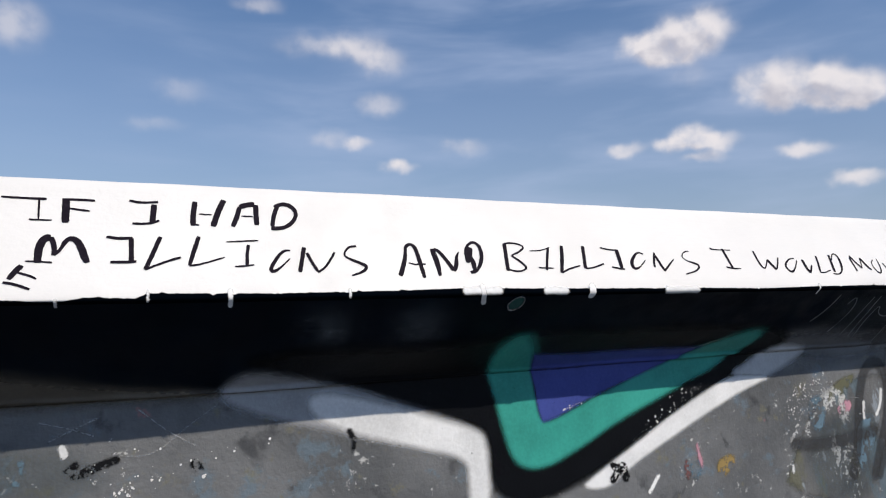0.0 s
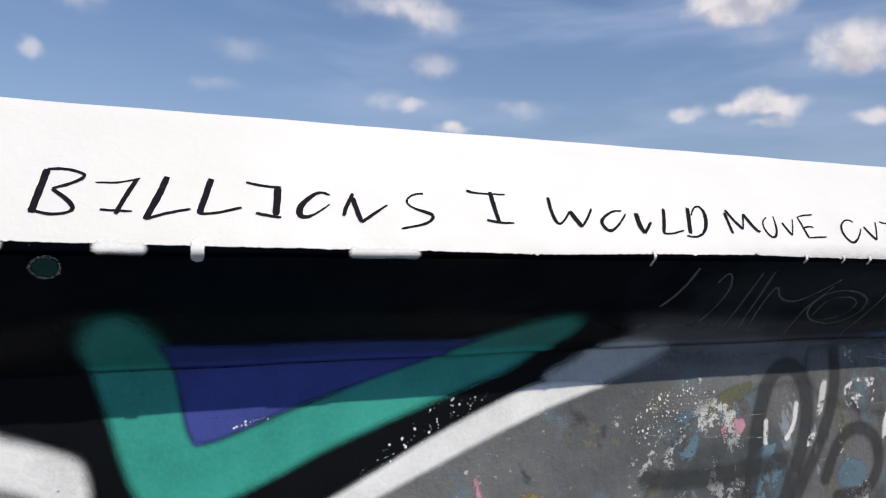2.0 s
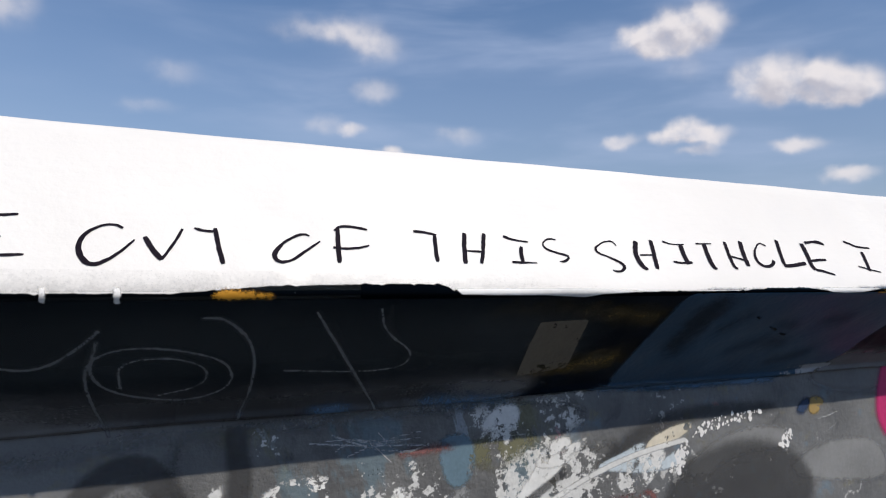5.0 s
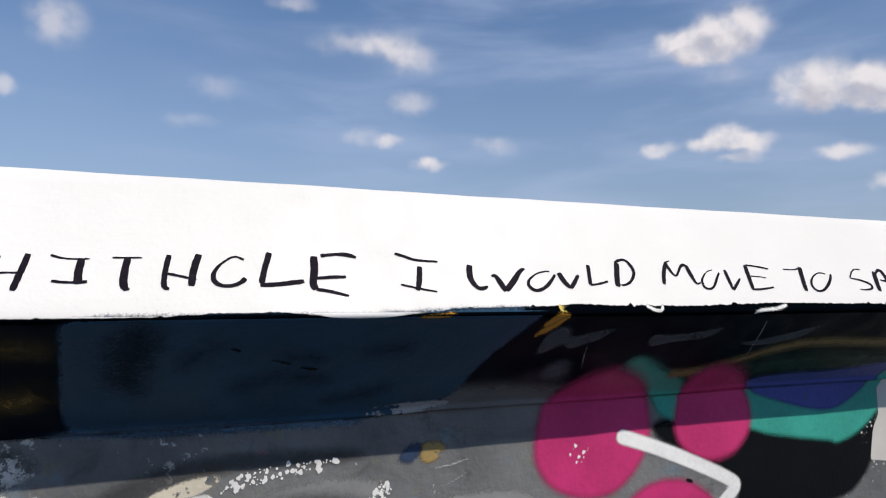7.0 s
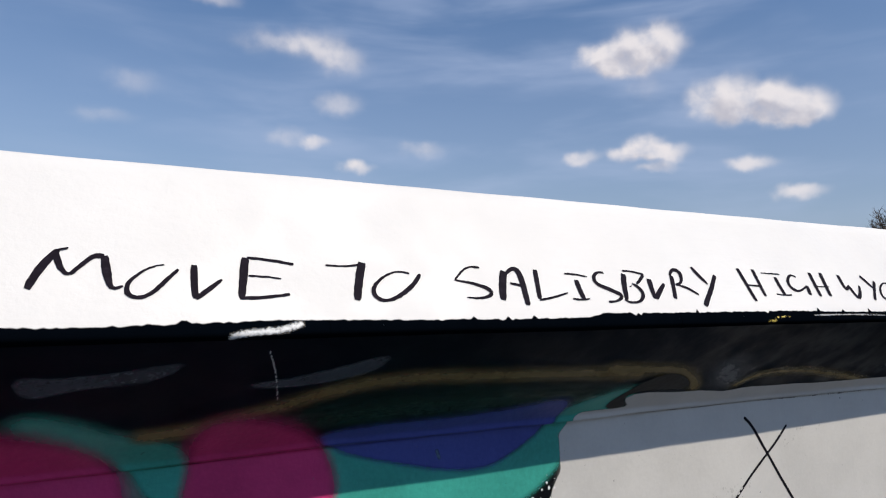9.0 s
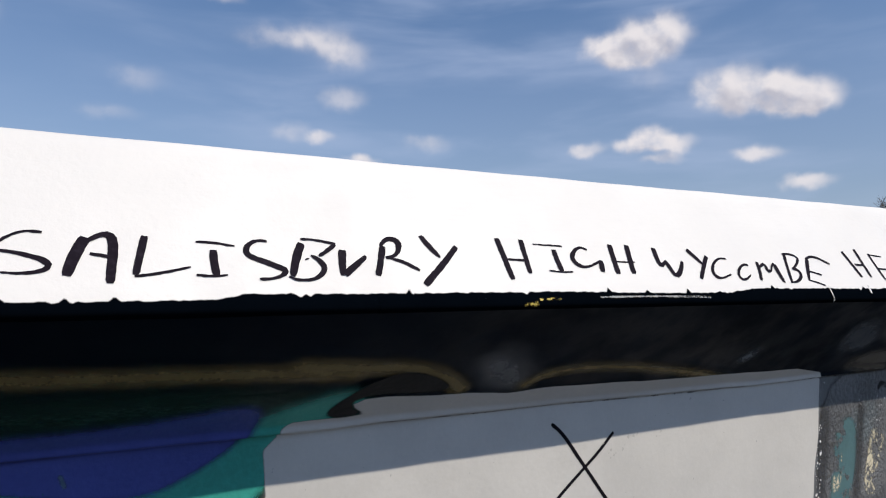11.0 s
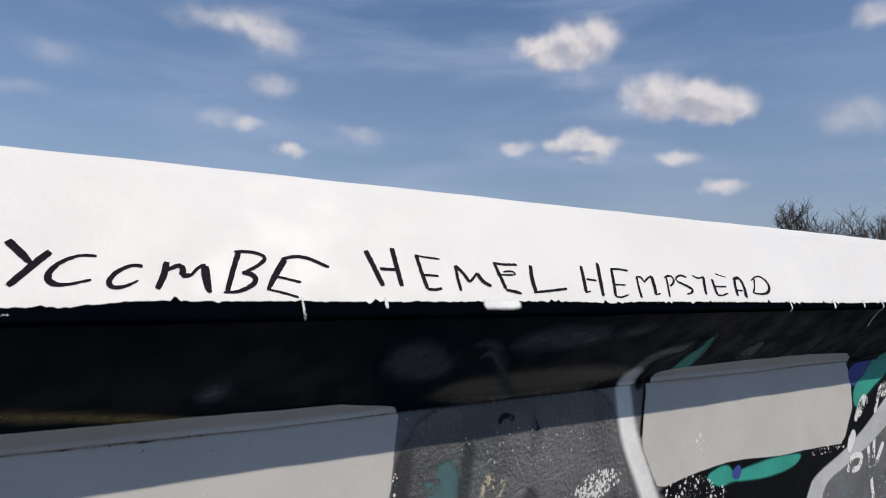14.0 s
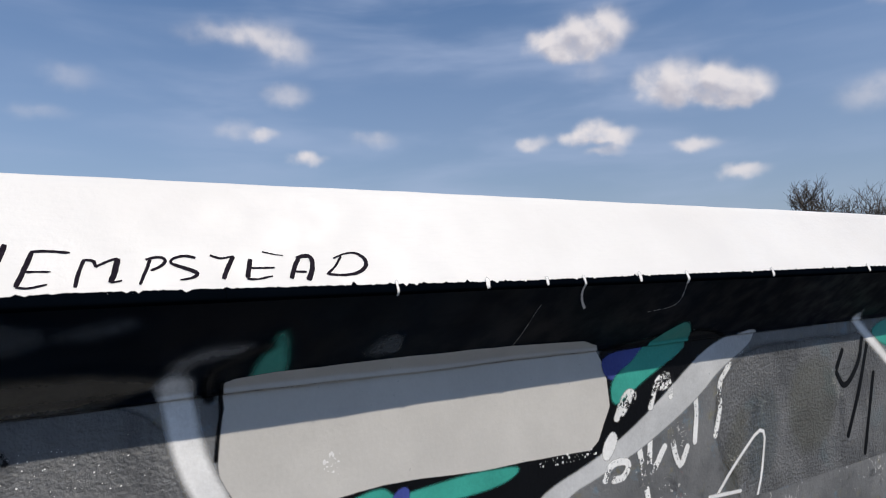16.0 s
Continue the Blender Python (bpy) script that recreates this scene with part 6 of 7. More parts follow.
paint("scratch", "palescr", [(2.572, 0.334), (2.652, 0.368), (2.716, 0.374)],
      0.001, 6, line=0.0028, label="thin pale scratch line")
paint("scratch", "palescr", [(2.599, 0.372), (2.669, 0.349), (2.731, 0.342)],
      0.001, 6, line=0.0025, label="thin pale scratch line")
paint("scratch", "palescr", [(2.579, 0.361), (2.624, 0.338), (2.677, 0.390)],
      0.001, 6, line=0.0025, label="thin pale scratch line")
paint("scratch", "palescr", [(2.652, 0.337), (2.692, 0.381), (2.746, 0.365)],
      0.001, 6, line=0.0025, label="thin pale scratch line")
paint("scratch", "palescr", [(2.615, 0.347), (2.667, 0.360), (2.708, 0.353)],
      0.001, 6, line=0.0025, label="thin pale scratch line")
paint("scratch", "palescr", [(2.562, 0.343), (2.608, 0.344), (2.652, 0.353), (2.730, 0.353)],
      0.001, 6, line=0.0022, label="thin pale scratch line")
paint("pale_blue_edge", "palewhite", [(3.612, 0.268), (3.676, 0.260), (3.780, 0.258), (3.797, 0.273), (3.729, 0.285), (3.674, 0.298), (3.622, 0.289)],
      0.006, 4, label="whitish worn paint along the seam")
paint("ochre_remnant", "chip_ochre", [(3.733, 0.375), (3.744, 0.354), (3.792, 0.361), (3.786, 0.382), (3.762, 0.399), (3.739, 0.395)],
      0.006, 4, label="worn ochre paint remnant")
paint("dark_remnant", "chip_navy", [(3.686, 0.381), (3.732, 0.347), (3.744, 0.376), (3.709, 0.396)],
      0.008, 4, label="worn navy paint remnant")
paint("scratch", "palescr", [(3.768, 0.409), (3.805, 0.405), (3.836, 0.397)],
      0.001, 6, line=0.0028, label="thin pale scratch line")
paint("scratch", "palescr", [(3.793, 0.443), (3.820, 0.432), (3.836, 0.423)],
      0.001, 6, line=0.0028, label="thin pale scratch line")
paint("grey_haze", "charcoal", [(1.842, 0.051), (2.051, 0.019), (2.460, 0.018), (3.027, 0.035), (2.975, 0.207), (2.376, 0.202), (1.910, 0.183)],
      0.03, 1, label="thin grey overspray on black")
paint("grey_haze", "midgrey", [(1.741, 0.236), (1.804, 0.196), (1.964, 0.198), (2.254, 0.220), (2.613, 0.225), (2.926, 0.217), (2.942, 0.299), (2.432, 0.313), (2.048, 0.317), (1.776, 0.311)],
      0.022, 1, label="grey overspray along the seam")
paint("grey_haze", "darkgrey", [(2.120, 0.246), (2.193, 0.195), (2.462, 0.226), (2.781, 0.221), (2.754, 0.299), (2.292, 0.297)],
      0.02, 1, label="grey overspray along the seam")
paint("black_paint", "black", [(4.293, 0.341), (4.619, 0.377), (5.060, 0.340), (5.033, 0.444), (5.018, 0.532), (4.907, 0.608), (4.523, 0.590), (4.569, 0.522), (4.440, 0.443), (4.308, 0.400)],
      0.014, 1, label="black spray paint ground behind the letter shapes")
paint("teal_shape", "teal", [(4.151, 0.160), (4.171, 0.139), (4.209, 0.152), (4.269, 0.197), (4.351, 0.232), (4.381, 0.301), (4.399, 0.361), (4.317, 0.349), (4.294, 0.296), (4.247, 0.256), (4.178, 0.215)],
      0.010, 3, label="teal spray-painted curved shape")
paint("teal_shape", "teal", [(4.539, 0.282), (4.662, 0.307), (4.792, 0.319), (4.939, 0.302), (5.047, 0.232), (5.184, 0.171), (5.205, 0.279), (5.103, 0.304), (5.063, 0.367), (4.981, 0.430), (4.888, 0.455), (4.882, 0.444), (4.791, 0.433), (4.627, 0.406), (4.546, 0.372)],
      0.011, 3, label="teal spray-painted curved shape")
paint("indigo_shape", "indigo", [(4.543, 0.255), (4.631, 0.237), (4.756, 0.237), (4.891, 0.232), (5.037, 0.200), (5.032, 0.292), (4.929, 0.351), (4.876, 0.366), (4.791, 0.358), (4.662, 0.325), (4.591, 0.302)],
      0.009, 4, label="indigo blue spray-painted curved shape")
paint("pink_circle", "pink", [(3.990, 0.391), (4.003, 0.322), (4.027, 0.252), (4.109, 0.174), (4.173, 0.187), (4.242, 0.234), (4.282, 0.296), (4.293, 0.373), (4.268, 0.440), (4.206, 0.500), (4.124, 0.512), (4.039, 0.482), (4.001, 0.439)],
      0.015, 5, label="magenta pink spray-painted disc")
paint("pink_circle", "pink", [(4.358, 0.359), (4.372, 0.301), (4.362, 0.237), (4.389, 0.182), (4.455, 0.182), (4.533, 0.232), (4.591, 0.319), (4.597, 0.382), (4.559, 0.436), (4.487, 0.463), (4.406, 0.441), (4.368, 0.402)],
      0.015, 5, label="magenta pink spray-painted disc")
paint("pink_circle", "pink", [(4.213, 0.546), (4.260, 0.502), (4.339, 0.487), (4.413, 0.502), (4.475, 0.545), (4.488, 0.586), (4.338, 0.593)],
      0.015, 4, label="magenta pink spray-painted disc")
paint("white_stroke", "white", [(4.215, 0.383), (4.292, 0.408), (4.406, 0.453), (4.539, 0.512), (4.542, 0.529), (4.506, 0.555), (4.462, 0.589)],
      0.005, 6, line=0.032, label="white spray-painted angular stroke")
flecks("white_flecks", "whitefascia", [(4.075, 0.399), (4.125, 0.385), (4.132, 0.428), (4.082, 0.435)], 14, 0.003, 7, "white paint flecks on pink")
paint("dark_spot", "ink", [(4.397, 0.496), (4.408, 0.500)],
      0.002, 8, line=0.007, label="small dark chip")
paint("ochre_arc", "ochre2", [(4.305, 0.208), (4.369, 0.203), (4.450, 0.171), (4.534, 0.135), (4.630, 0.111), (4.751, 0.113), (4.956, 0.126), (5.154, 0.142)],
      0.008, 5, line=0.030, label="ochre spray-painted arc line")
paint("ochre_arc", "ochre2", [(5.115, 0.138), (5.049, 0.116), (5.159, 0.132), (5.241, 0.138), (5.312, 0.170), (5.359, 0.211)],
      0.008, 5, line=0.030, label="ochre spray-painted arc line")
paint("grey_smear", "smear", [(3.922, 0.050), (3.959, 0.031), (3.976, 0.073), (3.995, 0.063), (4.076, 0.033), (4.044, 0.080), (4.007, 0.098), (3.981, 0.109), (3.970, 0.083), (3.935, 0.117), (3.919, 0.126)],
      0.006, 2, label="dry grey paint smear on black")
paint("grey_smear", "smear", [(3.955, 0.157), (4.003, 0.141), (4.027, 0.203), (3.972, 0.218)],
      0.008, 2, label="dry grey paint smear on black")
paint("grey_smear", "smear", [(4.156, 0.061), (4.205, 0.069), (4.268, 0.063), (4.351, 0.043), (4.313, 0.085), (4.224, 0.091), (4.172, 0.111)],
      0.004, 2, label="dry grey paint smear on black")
paint("grey_smear", "smear", [(4.400, 0.105), (4.510, 0.087), (4.626, 0.040), (4.599, 0.096), (4.485, 0.117)],
      0.004, 2, label="dry grey paint smear on black")
paint("grey_haze", "darkgrey", [(3.919, 0.189), (3.972, 0.190), (4.037, 0.220), (4.010, 0.294), (3.916, 0.290)],
      0.02, 1, label="grey overspray")
paint("scratch", "palescr", [(4.438, 0.030), (4.456, 0.081), (4.472, 0.152)],
      0.001, 4, line=0.0022, label="thin pale scratch line")
paint("scratch", "palescr", [(4.026, 0.099), (4.034, 0.133), (4.050, 0.177)],
      0.001, 4, line=0.0018, label="thin pale scratch line")
paint("indigo_fleck", "paleblue", [(4.781, 0.322), (4.786, 0.336)],
      0.002, 7, line=0.006, label="pale fleck in indigo paint")
flecks("white_flecks", "whitefascia", [(4.982, 0.413), (5.041, 0.376), (5.044, 0.422), (5.012, 0.476), (4.980, 0.470)], 18, 0.0022, 9, "row of white paint chips beside the panel")
paint("ochre_arc", "ochre2", [(5.489, 0.217), (5.521, 0.186), (5.608, 0.175), (5.729, 0.186), (5.913, 0.220), (6.091, 0.274)],
      0.008, 5, line=0.020, label="ochre spray-painted arc line")
paint("grey_panel", "panel", [(5.019, 0.508), (5.027, 0.453), (5.034, 0.420), (5.053, 0.389), (5.048, 0.318), (5.057, 0.311), (5.068, 0.300), (5.071, 0.276), (5.086, 0.263), (5.129, 0.261), (5.199, 0.259), (5.172, 0.229), (5.193, 0.215), (5.227, 0.214), (5.301, 0.224), (5.380, 0.227), (5.468, 0.238), (5.532, 0.232), (5.707, 0.236), (6.011, 0.241), (6.283, 0.247), (6.405, 0.276), (6.422, 0.304), (6.409, 0.445), (6.388, 0.528), (6.376, 0.641), (6.366, 0.720), (5.486, 0.572)],
      0.0022, 6, smooth=0, label="flat pale grey repainted panel")
paint("black_hump", "black", [(5.131, 0.247), (5.151, 0.210), (5.197, 0.162), (5.244, 0.148), (5.297, 0.165), (5.348, 0.209), (5.298, 0.214), (5.225, 0.205), (5.176, 0.212), (5.170, 0.227), (5.188, 0.247), (5.203, 0.257), (5.154, 0.263)],
      0.004, 8, label="black painted hump over the panel edge")
paint("grey_haze", "midgrey", [(5.379, 0.173), (5.388, 0.121), (5.443, 0.135), (5.497, 0.205), (5.451, 0.224)],
      0.025, 2, label="grey overspray")
paint("yellow_flecks", "yellow", [(5.378, -0.001), (5.406, -0.005), (5.409, -0.002), (5.384, 0.002)],
      0.003, 7, label="yellow paint flecks along the lip")
paint("pale_line", "yellow", [(5.411, -0.009), (5.454, -0.010)],
      0.001, 7, line=0.003, label="thin yellow line along the lip")
paint("pale_line", "palescr", [(5.530, -0.011), (5.619, -0.012), (5.781, -0.009)],
      0.0012, 7, line=0.0022, label="thin pale line along the lip")
paint("grey_smear", "smear", [(6.366, 0.181), (6.318, 0.105), (6.377, 0.068), (6.488, 0.136), (6.454, 0.199)],
      0.010, 2, label="dry grey paint smear on black")
paint("grey_smear", "smear", [(6.024, 0.189), (6.039, 0.157), (6.074, 0.168), (6.056, 0.205)],
      0.008, 2, label="dry grey paint smear on black")
paint("x_stroke", "ink", [(5.597, 0.335), (5.621, 0.354), (5.673, 0.424), (5.732, 0.501), (5.777, 0.554)],
      0.0012, 8, line=0.0075, label="black marker cross stroke")
paint("x_stroke", "ink", [(5.745, 0.365), (5.711, 0.396), (5.673, 0.424), (5.614, 0.468), (5.558, 0.516)],
      0.0012, 8, line=0.0065, label="black marker cross stroke")
flecks("panel_scuffs", "panelscuff", [(5.718, 0.376), (5.761, 0.364), (5.878, 0.365), (5.891, 0.385), (5.760, 0.405), (5.723, 0.423)], 26, 0.003, 8, "small scuffs in the grey panel")
flecks("panel_scuffs", "panelscuff", [(5.482, 0.486), (5.572, 0.480), (5.617, 0.476), (5.616, 0.498), (5.561, 0.511), (5.486, 0.508)], 30, 0.003, 8, "small scuffs in the grey panel")
paint("blue_remnant", "chip_teal", [(6.442, 0.656), (6.473, 0.482), (6.489, 0.418), (6.564, 0.404), (6.579, 0.495), (6.534, 0.621), (6.513, 0.676)],
      0.008, 3, label="worn teal paint streak")
paint("cream_remnant", "chip_cream", [(6.648, 0.420), (6.712, 0.407), (6.693, 0.486), (6.648, 0.564), (6.632, 0.684), (6.581, 0.687), (6.607, 0.543)],
      0.006, 4, label="crumbling cream paint remnant")
paint("cream_remnant", "chip_cream", [(6.455, 0.594), (6.486, 0.498), (6.511, 0.494), (6.493, 0.586)],
      0.006, 4, label="crumbling cream paint remnant")
flecks("white_flecks", "whitefascia", [(6.839, 0.562), (6.903, 0.527), (7.030, 0.510), (7.022, 0.547), (6.924, 0.562), (6.854, 0.572)], 170, 0.003, 5, "streak of flaked white paint")
paint("white_remnant", "chip_white", [(6.972, 0.568), (6.943, 0.654), (6.974, 0.739)],
      0.005, 4, line=0.018, label="streak of flaking white paint")
paint("white_remnant", "chip_white", [(7.171, 0.637), (7.144, 0.718), (7.156, 0.787)],
      0.005, 4, line=0.014, label="streak of flaking white paint")
paint("cream_remnant", "chip_cream", [(7.049, 0.603), (7.107, 0.608), (7.116, 0.671), (7.075, 0.707), (7.029, 0.650)],
      0.006, 5, label="crumbling cream paint remnant")
paint("dark_ring", "darkgrey", [(7.095, 0.601), (7.000, 0.597), (6.962, 0.656), (7.012, 0.729), (7.097, 0.764)],
      0.008, 4, line=0.03, label="dark painted ring")
paint("dark_streak", "darkgrey", [(6.439, 0.391), (6.425, 0.504), (6.402, 0.642)],
      0.012, 3, line=0.035, label="dark vertical brush streak")
paint("dark_streak", "darkgrey", [(6.594, 0.392), (6.579, 0.510), (6.552, 0.668)],
      0.012, 3, line=0.03, label="dark vertical brush streak")
paint("dark_streak", "darkgrey", [(6.767, 0.518), (6.741, 0.608), (6.725, 0.712)],
      0.014, 3, line=0.04, label="dark vertical brush streak")
flecks("white_flecks", "whitefascia", [(6.388, 0.528), (6.414, 0.417), (6.430, 0.391), (6.405, 0.646), (6.380, 0.641)], 60, 0.0025, 6, "white paint flecks along the panel edge")
paint("white_curve", "white", [(7.053, 0.245), (7.071, 0.327), (7.082, 0.391), (7.102, 0.450), (7.141, 0.525), (7.202, 0.651), (7.334, 0.741), (7.587, 0.821), (7.893, 0.872)],
      0.012, 5, line=0.058, label="white spray-painted curved stroke")
paint("grey_curve", "midgrey", [(7.057, 0.266), (7.051, 0.195), (7.082, 0.157), (7.164, 0.150)],
      0.010, 4, line=0.032, label="greyish upper end of the curved stroke")
paint("black_edge", "black", [(7.126, 0.298), (7.117, 0.246), (7.122, 0.205), (7.160, 0.177), (7.217, 0.145)],
      0.008, 6, line=0.022, label="black spray shadow beside the white curve")
paint("black_edge", "black", [(7.144, 0.250), (7.150, 0.323), (7.141, 0.380), (7.137, 0.424)],
      0.003, 8, line=0.007, label="dark torn edge of the panel")
paint("teal_fin", "teal", [(7.195, 0.300), (7.201, 0.211), (7.222, 0.140), (7.236, 0.088), (7.266, 0.191), (7.269, 0.291)],
      0.008, 4, label="small teal spray-painted fin")
paint("black_paint", "black", [(7.178, 0.602), (7.266, 0.547), (7.422, 0.533), (7.787, 0.547), (8.195, 0.556), (8.197, 0.315), (8.240, 0.273), (8.599, 0.222), (8.861, 0.315), (8.528, 0.490), (8.244, 0.598), (7.986, 0.674), (7.937, 0.753)],
      0.012, 2, label="black spray paint ground behind the teal shape")
paint("grey_panel", "panel", [(7.146, 0.254), (7.167, 0.243), (7.248, 0.233), (7.479, 0.226), (7.751, 0.224), (8.110, 0.237), (8.178, 0.266), (8.231, 0.352), (8.241, 0.458), (8.190, 0.552), (8.157, 0.572), (7.913, 0.562), (7.786, 0.562), (7.594, 0.547), (7.506, 0.544), (7.389, 0.552), (7.326, 0.558), (7.236, 0.570), (7.200, 0.564), (7.173, 0.518), (7.142, 0.456), (7.138, 0.379), (7.155, 0.324)],
      0.0022, 6, smooth=0, label="flat pale grey repainted panel")
paint("teal_shape", "teal", [(7.413, 0.566), (7.471, 0.552), (7.514, 0.551), (7.536, 0.578), (7.593, 0.573), (7.687, 0.565), (7.786, 0.562), (7.923, 0.570), (7.857, 0.607), (7.714, 0.617), (7.592, 0.609), (7.525, 0.601), (7.487, 0.611), (7.420, 0.591)],
      0.006, 7, label="teal spray-painted sliver below the panel")
paint("indigo_spot", "indigo", [(7.526, 0.576), (7.558, 0.555), (7.579, 0.568), (7.571, 0.598), (7.539, 0.598)],
      0.004, 8, label="indigo paint spot")
flecks("white_flecks", "whitefascia", [(7.207, 0.578), (7.265, 0.563), (7.389, 0.558), (7.504, 0.617), (7.503, 0.645), (7.221, 0.604)], 110, 0.003, 9, "white paint chips below the panel")
flecks("white_flecks", "whitefascia", [(7.912, 0.581), (8.048, 0.569), (8.194, 0.570), (8.206, 0.592), (8.024, 0.590)], 40, 0.0024, 9, "white paint chips below the panel")
flecks("panel_scuffs", "whitefascia", [(7.363, 0.456), (7.400, 0.447), (7.407, 0.483), (7.390, 0.514), (7.366, 0.497)], 26, 0.003, 8, "white flecks on the grey panel")
paint("indigo_shape", "indigo", [(8.213, 0.307), (8.395, 0.297), (8.630, 0.279), (8.462, 0.372), (8.268, 0.394), (8.218, 0.368)],
      0.006, 7, label="indigo blue spray-painted shape")
paint("teal_shape", "teal", [(8.245, 0.380), (8.366, 0.328), (8.453, 0.209), (8.516, 0.180), (8.616, 0.308), (8.454, 0.371), (8.347, 0.420), (8.251, 0.473)],
      0.007, 8, label="teal spray-painted band")
# white stripe in the greyer white, its colour lowered for the shaded upper part
paint("white_stripe", "shadewhite", [(7.916, 0.749), (7.946, 0.699), (7.980, 0.653), (8.168, 0.604), (8.355, 0.525), (8.564, 0.400), (8.694, 0.323), (8.958, 0.259), (8.948, 0.331), (8.760, 0.401), (8.636, 0.483), (8.412, 0.586), (8.216, 0.646), (8.047, 0.685), (8.020, 0.770)],
      0.006, 7, label="white spray paint outline stripe")
paint("dark_mark", "blackchip", [(6.675, 0.342), (6.685, 0.329), (6.710, 0.339)],
      0.003, 5, line=0.012, label="small dark brush mark")
paint("dark_mark", "blackchip", [(6.771, 0.341), (6.783, 0.368)],
      0.003, 5, line=0.012, label="small dark brush mark")
flecks("white_flecks", "whitefascia", [(6.895, 0.534), (6.936, 0.495), (7.053, 0.491), (7.065, 0.524), (6.995, 0.559)], 190, 0.003, 5, "cluster of flaked white paint")
# sun glints off the embossed coat, set down as fixed white flecks
flecks("glints", "whitefascia", [(6.543, 0.370), (6.670, 0.357), (6.902, 0.350), (6.998, 0.368), (7.022, 0.444), (6.879, 0.456), (6.670, 0.442), (6.543, 0.450)], 170, 0.0013, 4, "glints on rough grey paint, drawn as fine white flecks")
paint("grey_smear", "smear", [(6.581, 0.082), (6.709, 0.042), (6.825, 0.040), (6.844, 0.099), (6.714, 0.108), (6.593, 0.106)],
      0.010, 2, label="dry grey paint smear on black")
paint("grey_smear", "smear", [(6.504, 0.081), (6.538, 0.086), (6.585, 0.152), (6.640, 0.229), (6.698, 0.276)],
      0.008, 2, line=0.014, label="dry grey paint smear on black")
paint("grey_smear", "smear", [(6.846, 0.077), (6.902, 0.050), (6.964, 0.038), (6.970, 0.063), (6.900, 0.091)],
      0.010, 2, label="dry grey paint smear on black")
paint("grey_smear", "smear", [(7.428, 0.194), (7.465, 0.136), (7.510, 0.166), (7.482, 0.226)],
      0.008, 2, label="dry grey paint smear on black")
paint("scratch", "ghost", [(7.847, 0.335), (7.862, 0.206), (7.858, 0.070)],
      0.0015, 5, line=0.004, label="pale scratch in black paint")
paint("scratch", "palescr", [(8.339, 0.004), (8.394, 0.109), (8.277, 0.127)],
      0.0015, 6, line=0.0035, label="pale scratch in black paint")
paint("grey_smear", "smear", [(6.315, 0.108), (6.352, 0.062), (6.428, 0.101), (6.427, 0.157), (6.370, 0.184)],
      0.012, 2, label="dry grey paint smear on black")
paint("grey_smear", "smear", [(6.579, 0.083), (6.635, 0.046), (6.780, 0.038), (6.846, 0.084), (6.772, 0.111), (6.619, 0.107)],
      0.012, 2, label="dry grey paint smear on black")
paint("grey_smear", "smear", [(6.531, 0.122), (6.540, 0.110), (6.579, 0.144), (6.656, 0.234)],
      0.006, 2, line=0.012, label="dry grey paint smear on black")
paint("grey_smear", "smear", [(7.465, 0.197), (7.476, 0.130), (7.521, 0.149), (7.520, 0.215)],
      0.006, 2, label="dry grey paint smear on black")

# where the white coat ends on the lip: place along, height
EDGE_X = [-2.0, -0.2, -0.135, -0.09, -0.014, 0.004, 0.234, 0.457, 0.6, 0.93, 1.3, 1.51, 1.7, 1.95, 2.09, 2.31, 2.43, 2.63, 2.67, 2.69, 2.705, 2.84, 2.93, 2.95, 3.09, 3.25, 3.35, 3.44, 3.53, 3.59, 3.68, 3.72, 3.9, 3.96, 4.04,
          4.24, 4.38, 4.46, 4.77, 4.89, 4.944, 4.98, 5.2, 5.46, 5.68, 5.84, 5.91, 6.3, 6.66, 6.81, 6.853, 7.2, 7.45, 7.77, 8.2, 8.7, 9.3, 11.0]
EDGE_Z = [1.499, 1.497, 1.492, 1.500, 1.497, 1.505, 1.502, 1.504, 1.507, 1.503, 1.500, 1.497, 1.500, 1.501, 1.498, 1.496, 1.505, 1.508, 1.506, 1.500, 1.496, 1.493, 1.490, 1.493, 1.496, 1.496, 1.501, 1.501, 1.493, 1.493, 1.499, 1.505, 1.508, 1.511, 1.508,
          1.506, 1.510, 1.511, 1.508, 1.508, 1.509, 1.515, 1.514, 1.515, 1.511, 1.511, 1.518, 1.516, 1.515, 1.511, 1.514, 1.512, 1.510, 1.507, 1.509, 1.510, 1.512, 1.512]
rim = random.Random(7)


def edge_s(x):
    return DROP - float(np.interp(x, EDGE_X, EDGE_Z))


# black coat lapping up the lip to the ragged border of the white
for k, a in enumerate(np.arange(-2.0, 11.0, 0.65)):
    b = a + 0.66
    marks = sorted(set([round(a + 0.006 * i, 4) for i in range(111)] + [v for v in EDGE_X if a < v < b]))
    rough = 0.0006 if a < 3.6 else 0.0013
    top = [(x, edge_s(x) + rim.gauss(0, rough) * (2.2 if rim.random() < 0.12 else 0.4)) for x in marks]
    paint("lip_edge", "lipblack", top + [(b, 0.008), (a, 0.008)], 0.0011, 0.5 + (k % 2), smooth=0, cell=0.0028, label="black coat on the lip with a ragged border to the white")
# thin dark crack under the bead of the seam
for a in np.arange(-2.0, 11.0, 1.3):
    paint("seam_crack", "crack", [(a + 0.13 * k, SLOPE - 0.003 + 0.004 * math.sin(2.3 * (a + 0.13 * k)) + rim.uniform(-0.002, 0.002)) for k in range(11)], 0.0022, 8, line=0.0015, label="thin dark crack along the seam")


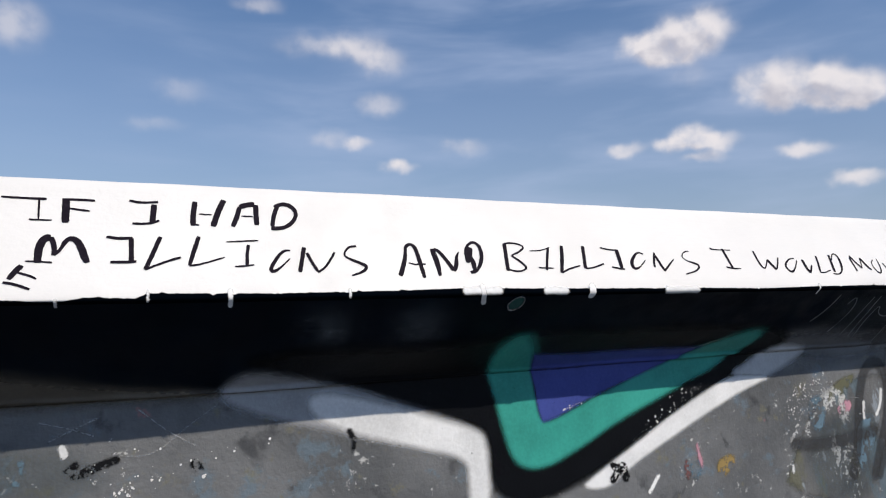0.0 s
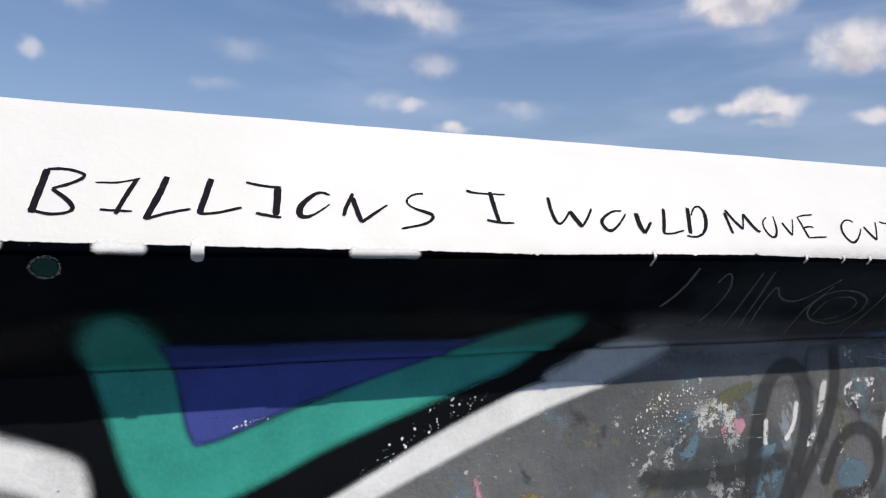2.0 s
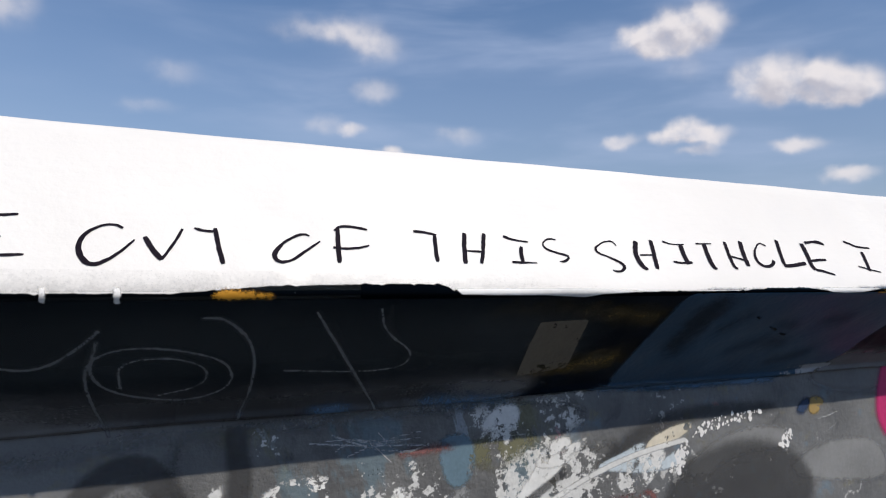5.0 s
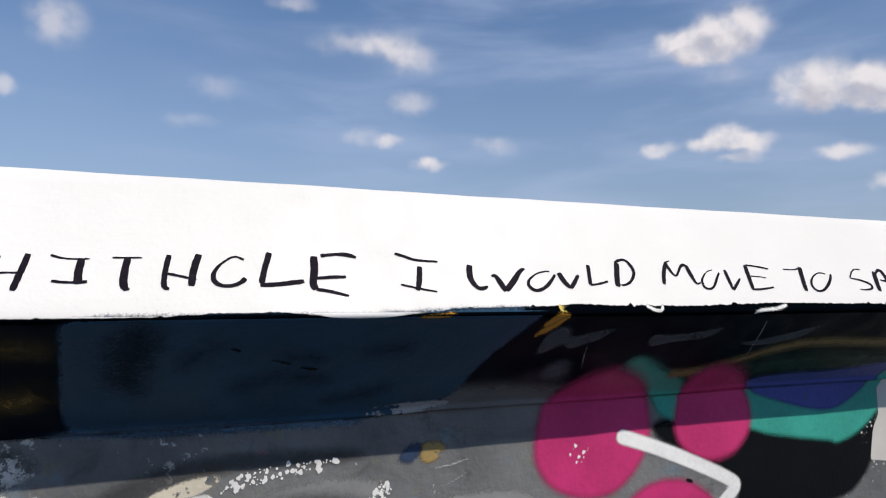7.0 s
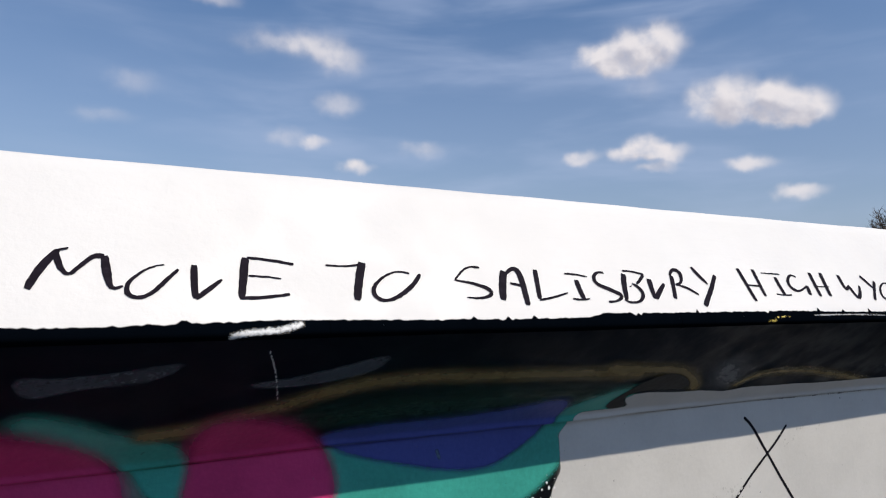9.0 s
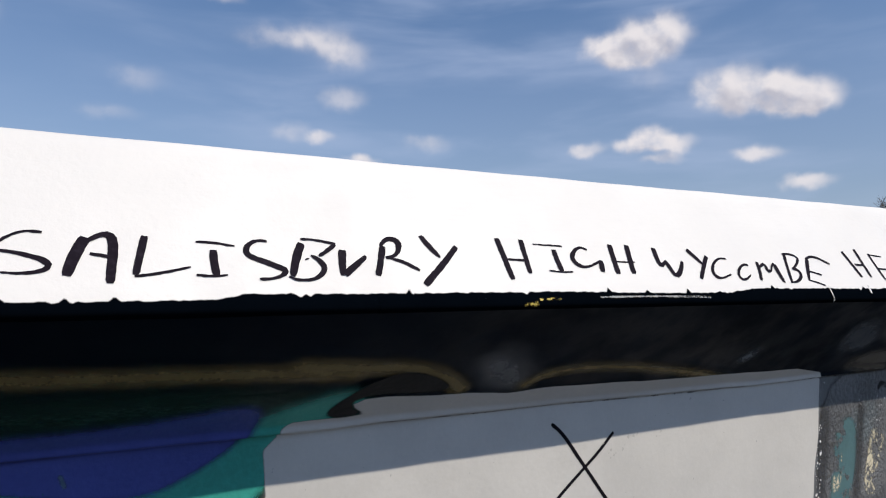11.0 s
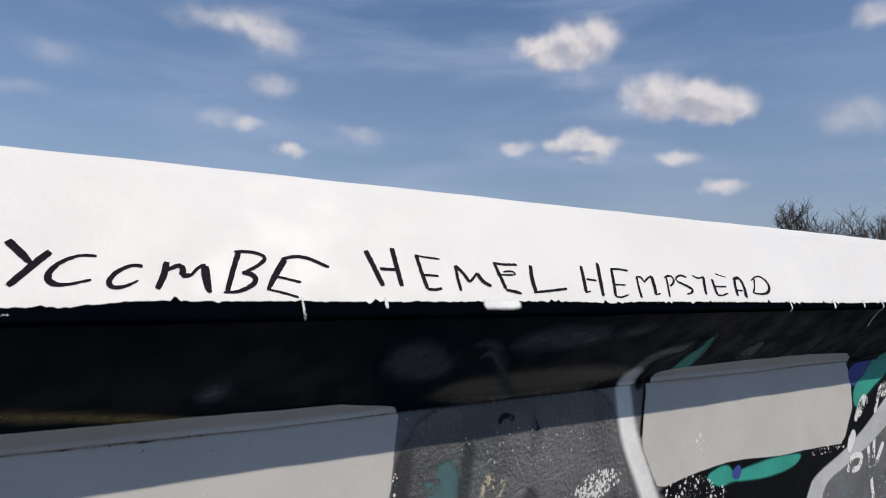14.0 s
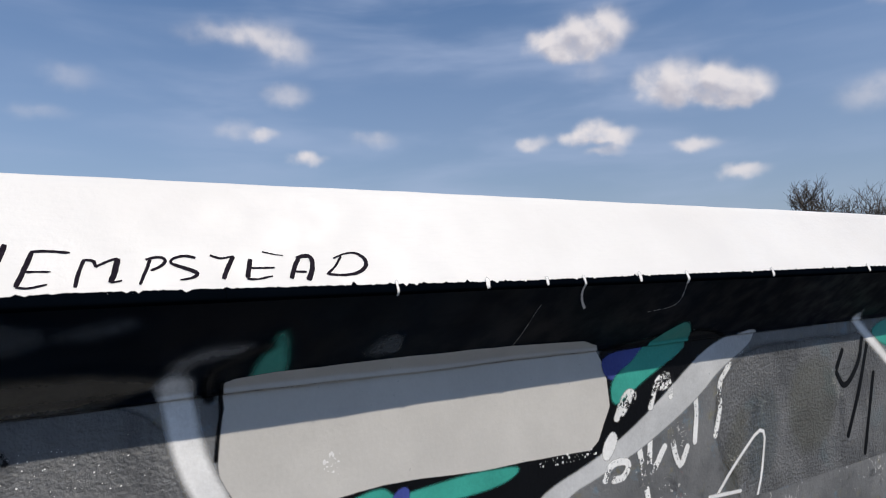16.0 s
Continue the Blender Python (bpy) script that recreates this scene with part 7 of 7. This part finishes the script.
def drip(x, length, width, bend=0.0):
    """A run of paint, thicker at its end."""
    k = np.linspace(0, 1, 6)
    s0 = edge_s(x) - 0.003
    pts = [(x + bend * t * t, s0 + (length + 0.004) * t) for t in k]
    paint("paint_drip", "whitefascia", pts, 0.0015, 13, line=width, label="white paint drip below the lip")


# short puffs of white sprayed past the lip
def puff(x, w, h):
    paint("white_overspray", "whitepuff", [(x + w * k, edge_s(x + w * k) + 0.004 + 0.002 * rim.random()) for k in (0, 0.35, 0.7, 1)], 0.0045, 12, line=h, label="white paint sprayed over the lip")


# white coat lapping under the lip
paint("white_lap", "whitepuff", [(2.69, -0.006), (2.70, 0.001), (2.76, 0.002), (2.85, 0.003), (2.92, 0.007), (2.95, 0.002), (3.06, -0.003), (2.9, -0.006)], 0.0012, 12, smooth=0, cell=0.003, label="thick white coat lapping under the lip")
paint("white_lap", "whitepuff", [(3.47, -0.006), (3.51, 0.001), (3.55, 0.003), (3.60, 0.002), (3.66, -0.005)], 0.0012, 12, smooth=0, cell=0.003, label="thick white coat lapping under the lip")
drip(-0.133, 0.008, 0.0051, 0.000)
drip(0.141, 0.024, 0.0079, 0.001)
drip(0.005, 0.011, 0.0043, 0.000)
drip(0.656, 0.036, 0.0112, 0.009)
drip(0.941, 0.015, 0.0179, -0.001)
drip(0.364, 0.010, 0.0054, -0.000)
drip(2.081, 0.010, 0.0065, 0.000)
drip(2.183, 0.008, 0.0053, 0.000)
drip(2.257, 0.009, 0.0066, 0.000)
drip(1.716, 0.024, 0.0058, 0.002)
drip(6.272, 0.008, 0.0054, 0.000)
drip(7.444, 0.021, 0.0053, 0.001)
drip(7.667, 0.009, 0.0097, -0.001)
drip(7.837, 0.008, 0.0082, -0.001)
drip(8.150, 0.010, 0.0101, -0.001)
drip(8.336, 0.023, 0.0100, 0.004)
drip(8.737, 0.012, 0.0119, -0.002)
drip(9.319, 0.008, 0.0158, -0.002)
drip(7.953, 0.105, 0.0067, 0.061)
drip(6.135, 0.025, 0.0025, 0.002)
puff(0.615, 0.081, 0.014)
puff(0.815, 0.052, 0.014)
puff(1.165, 0.098, 0.014)
puff(6.470, 0.067, 0.014)


# ---- bare trees beyond the wall ----
def bare_tree(x, y, height, spread, seed, label):
    r = random.Random(seed)
    tree = tagged(new("bare_tree"), label, "tree", "bare trees beyond the wall")
    tree.location = (x, y, 0)
    trunk_v, trunk_f, twig_v, twig_f = [], [], [], []

    def limb(store, a, b, ra, rb, sides):
        V, F = store
        base = len(V)
        d = (b - a).normalized()
        side = d.orthogonal().normalized()
        other = d.cross(side)
        for c, rad in ((a, ra), (b, rb)):
            for i in range(sides):
                t = 2 * math.pi * i / sides
                V.append(tuple(c + (side * math.cos(t) + other * math.sin(t)) * rad))
        for i in range(sides):
            j = (i + 1) % sides
            F.append((base + i, base + j, base + sides + j, base + sides + i))

    def grow(at, way, length, rad, depth):
        store = (trunk_v, trunk_f) if depth < 2 else (twig_v, twig_f)
        p, d = at, way.copy()
        steps = 3
        for i in range(steps):
            d = (d + Vector((r.gauss(0, 0.14), r.gauss(0, 0.14), r.gauss(0.06, 0.08)))).normalized()
            q = p + d * (length / steps)
            limb(store, p, q, rad * (1 - 0.22 * i), rad * (1 - 0.22 * (i + 1)), 7 if depth < 2 else 3)
            p = q
            if depth < 4 and i > 0 - (depth > 0):
                for _ in range(2):
                    out = Vector((r.gauss(0, 1), r.gauss(0, 1), r.gauss(0.55, 0.4))).normalized()
                    grow(p, (d * 0.75 + out * spread).normalized(), length * r.uniform(0.5, 0.72), max(rad * 0.5, 0.013), depth + 1)

    grow(Vector((0, 0, 0)), Vector((0, 0, 1)), height * 0.42, height * 0.022, 0)
    top = max(v[2] for v in twig_v)
    k = height / top
    for V, F, nm in ((trunk_v, trunk_f, "trunk"), (twig_v, twig_f, "crown")):
        mesh_object(nm, [(a * k, b * k, c * k) for a, b, c in V], F, "bark", tree)
    return tree


def far(az, dist, eye_x=5.5):
    return eye_x + dist * math.sin(radians(az)), -0.9 + dist * math.cos(radians(az))


bare_tree(*far(62.4, 62.0), 8.8, 1.0, 3, "leafless spreading tree with fine twigs")
bare_tree(*far(66.0, 66.0), 8.7, 0.75, 5, "leafless tree with thin upright twigs")
bare_tree(*far(68.6, 64.0), 8.6, 0.7, 8, "leafless tree with thin upright twigs")
bare_tree(*far(57.5, 75.0), 7.4, 0.6, 11, "small leafless tree, its tip just over the wall")
bare_tree(*far(-13.5, 60.0, 3.3), 11.2, 0.8, 13, "leafless spreading tree with fine twigs")
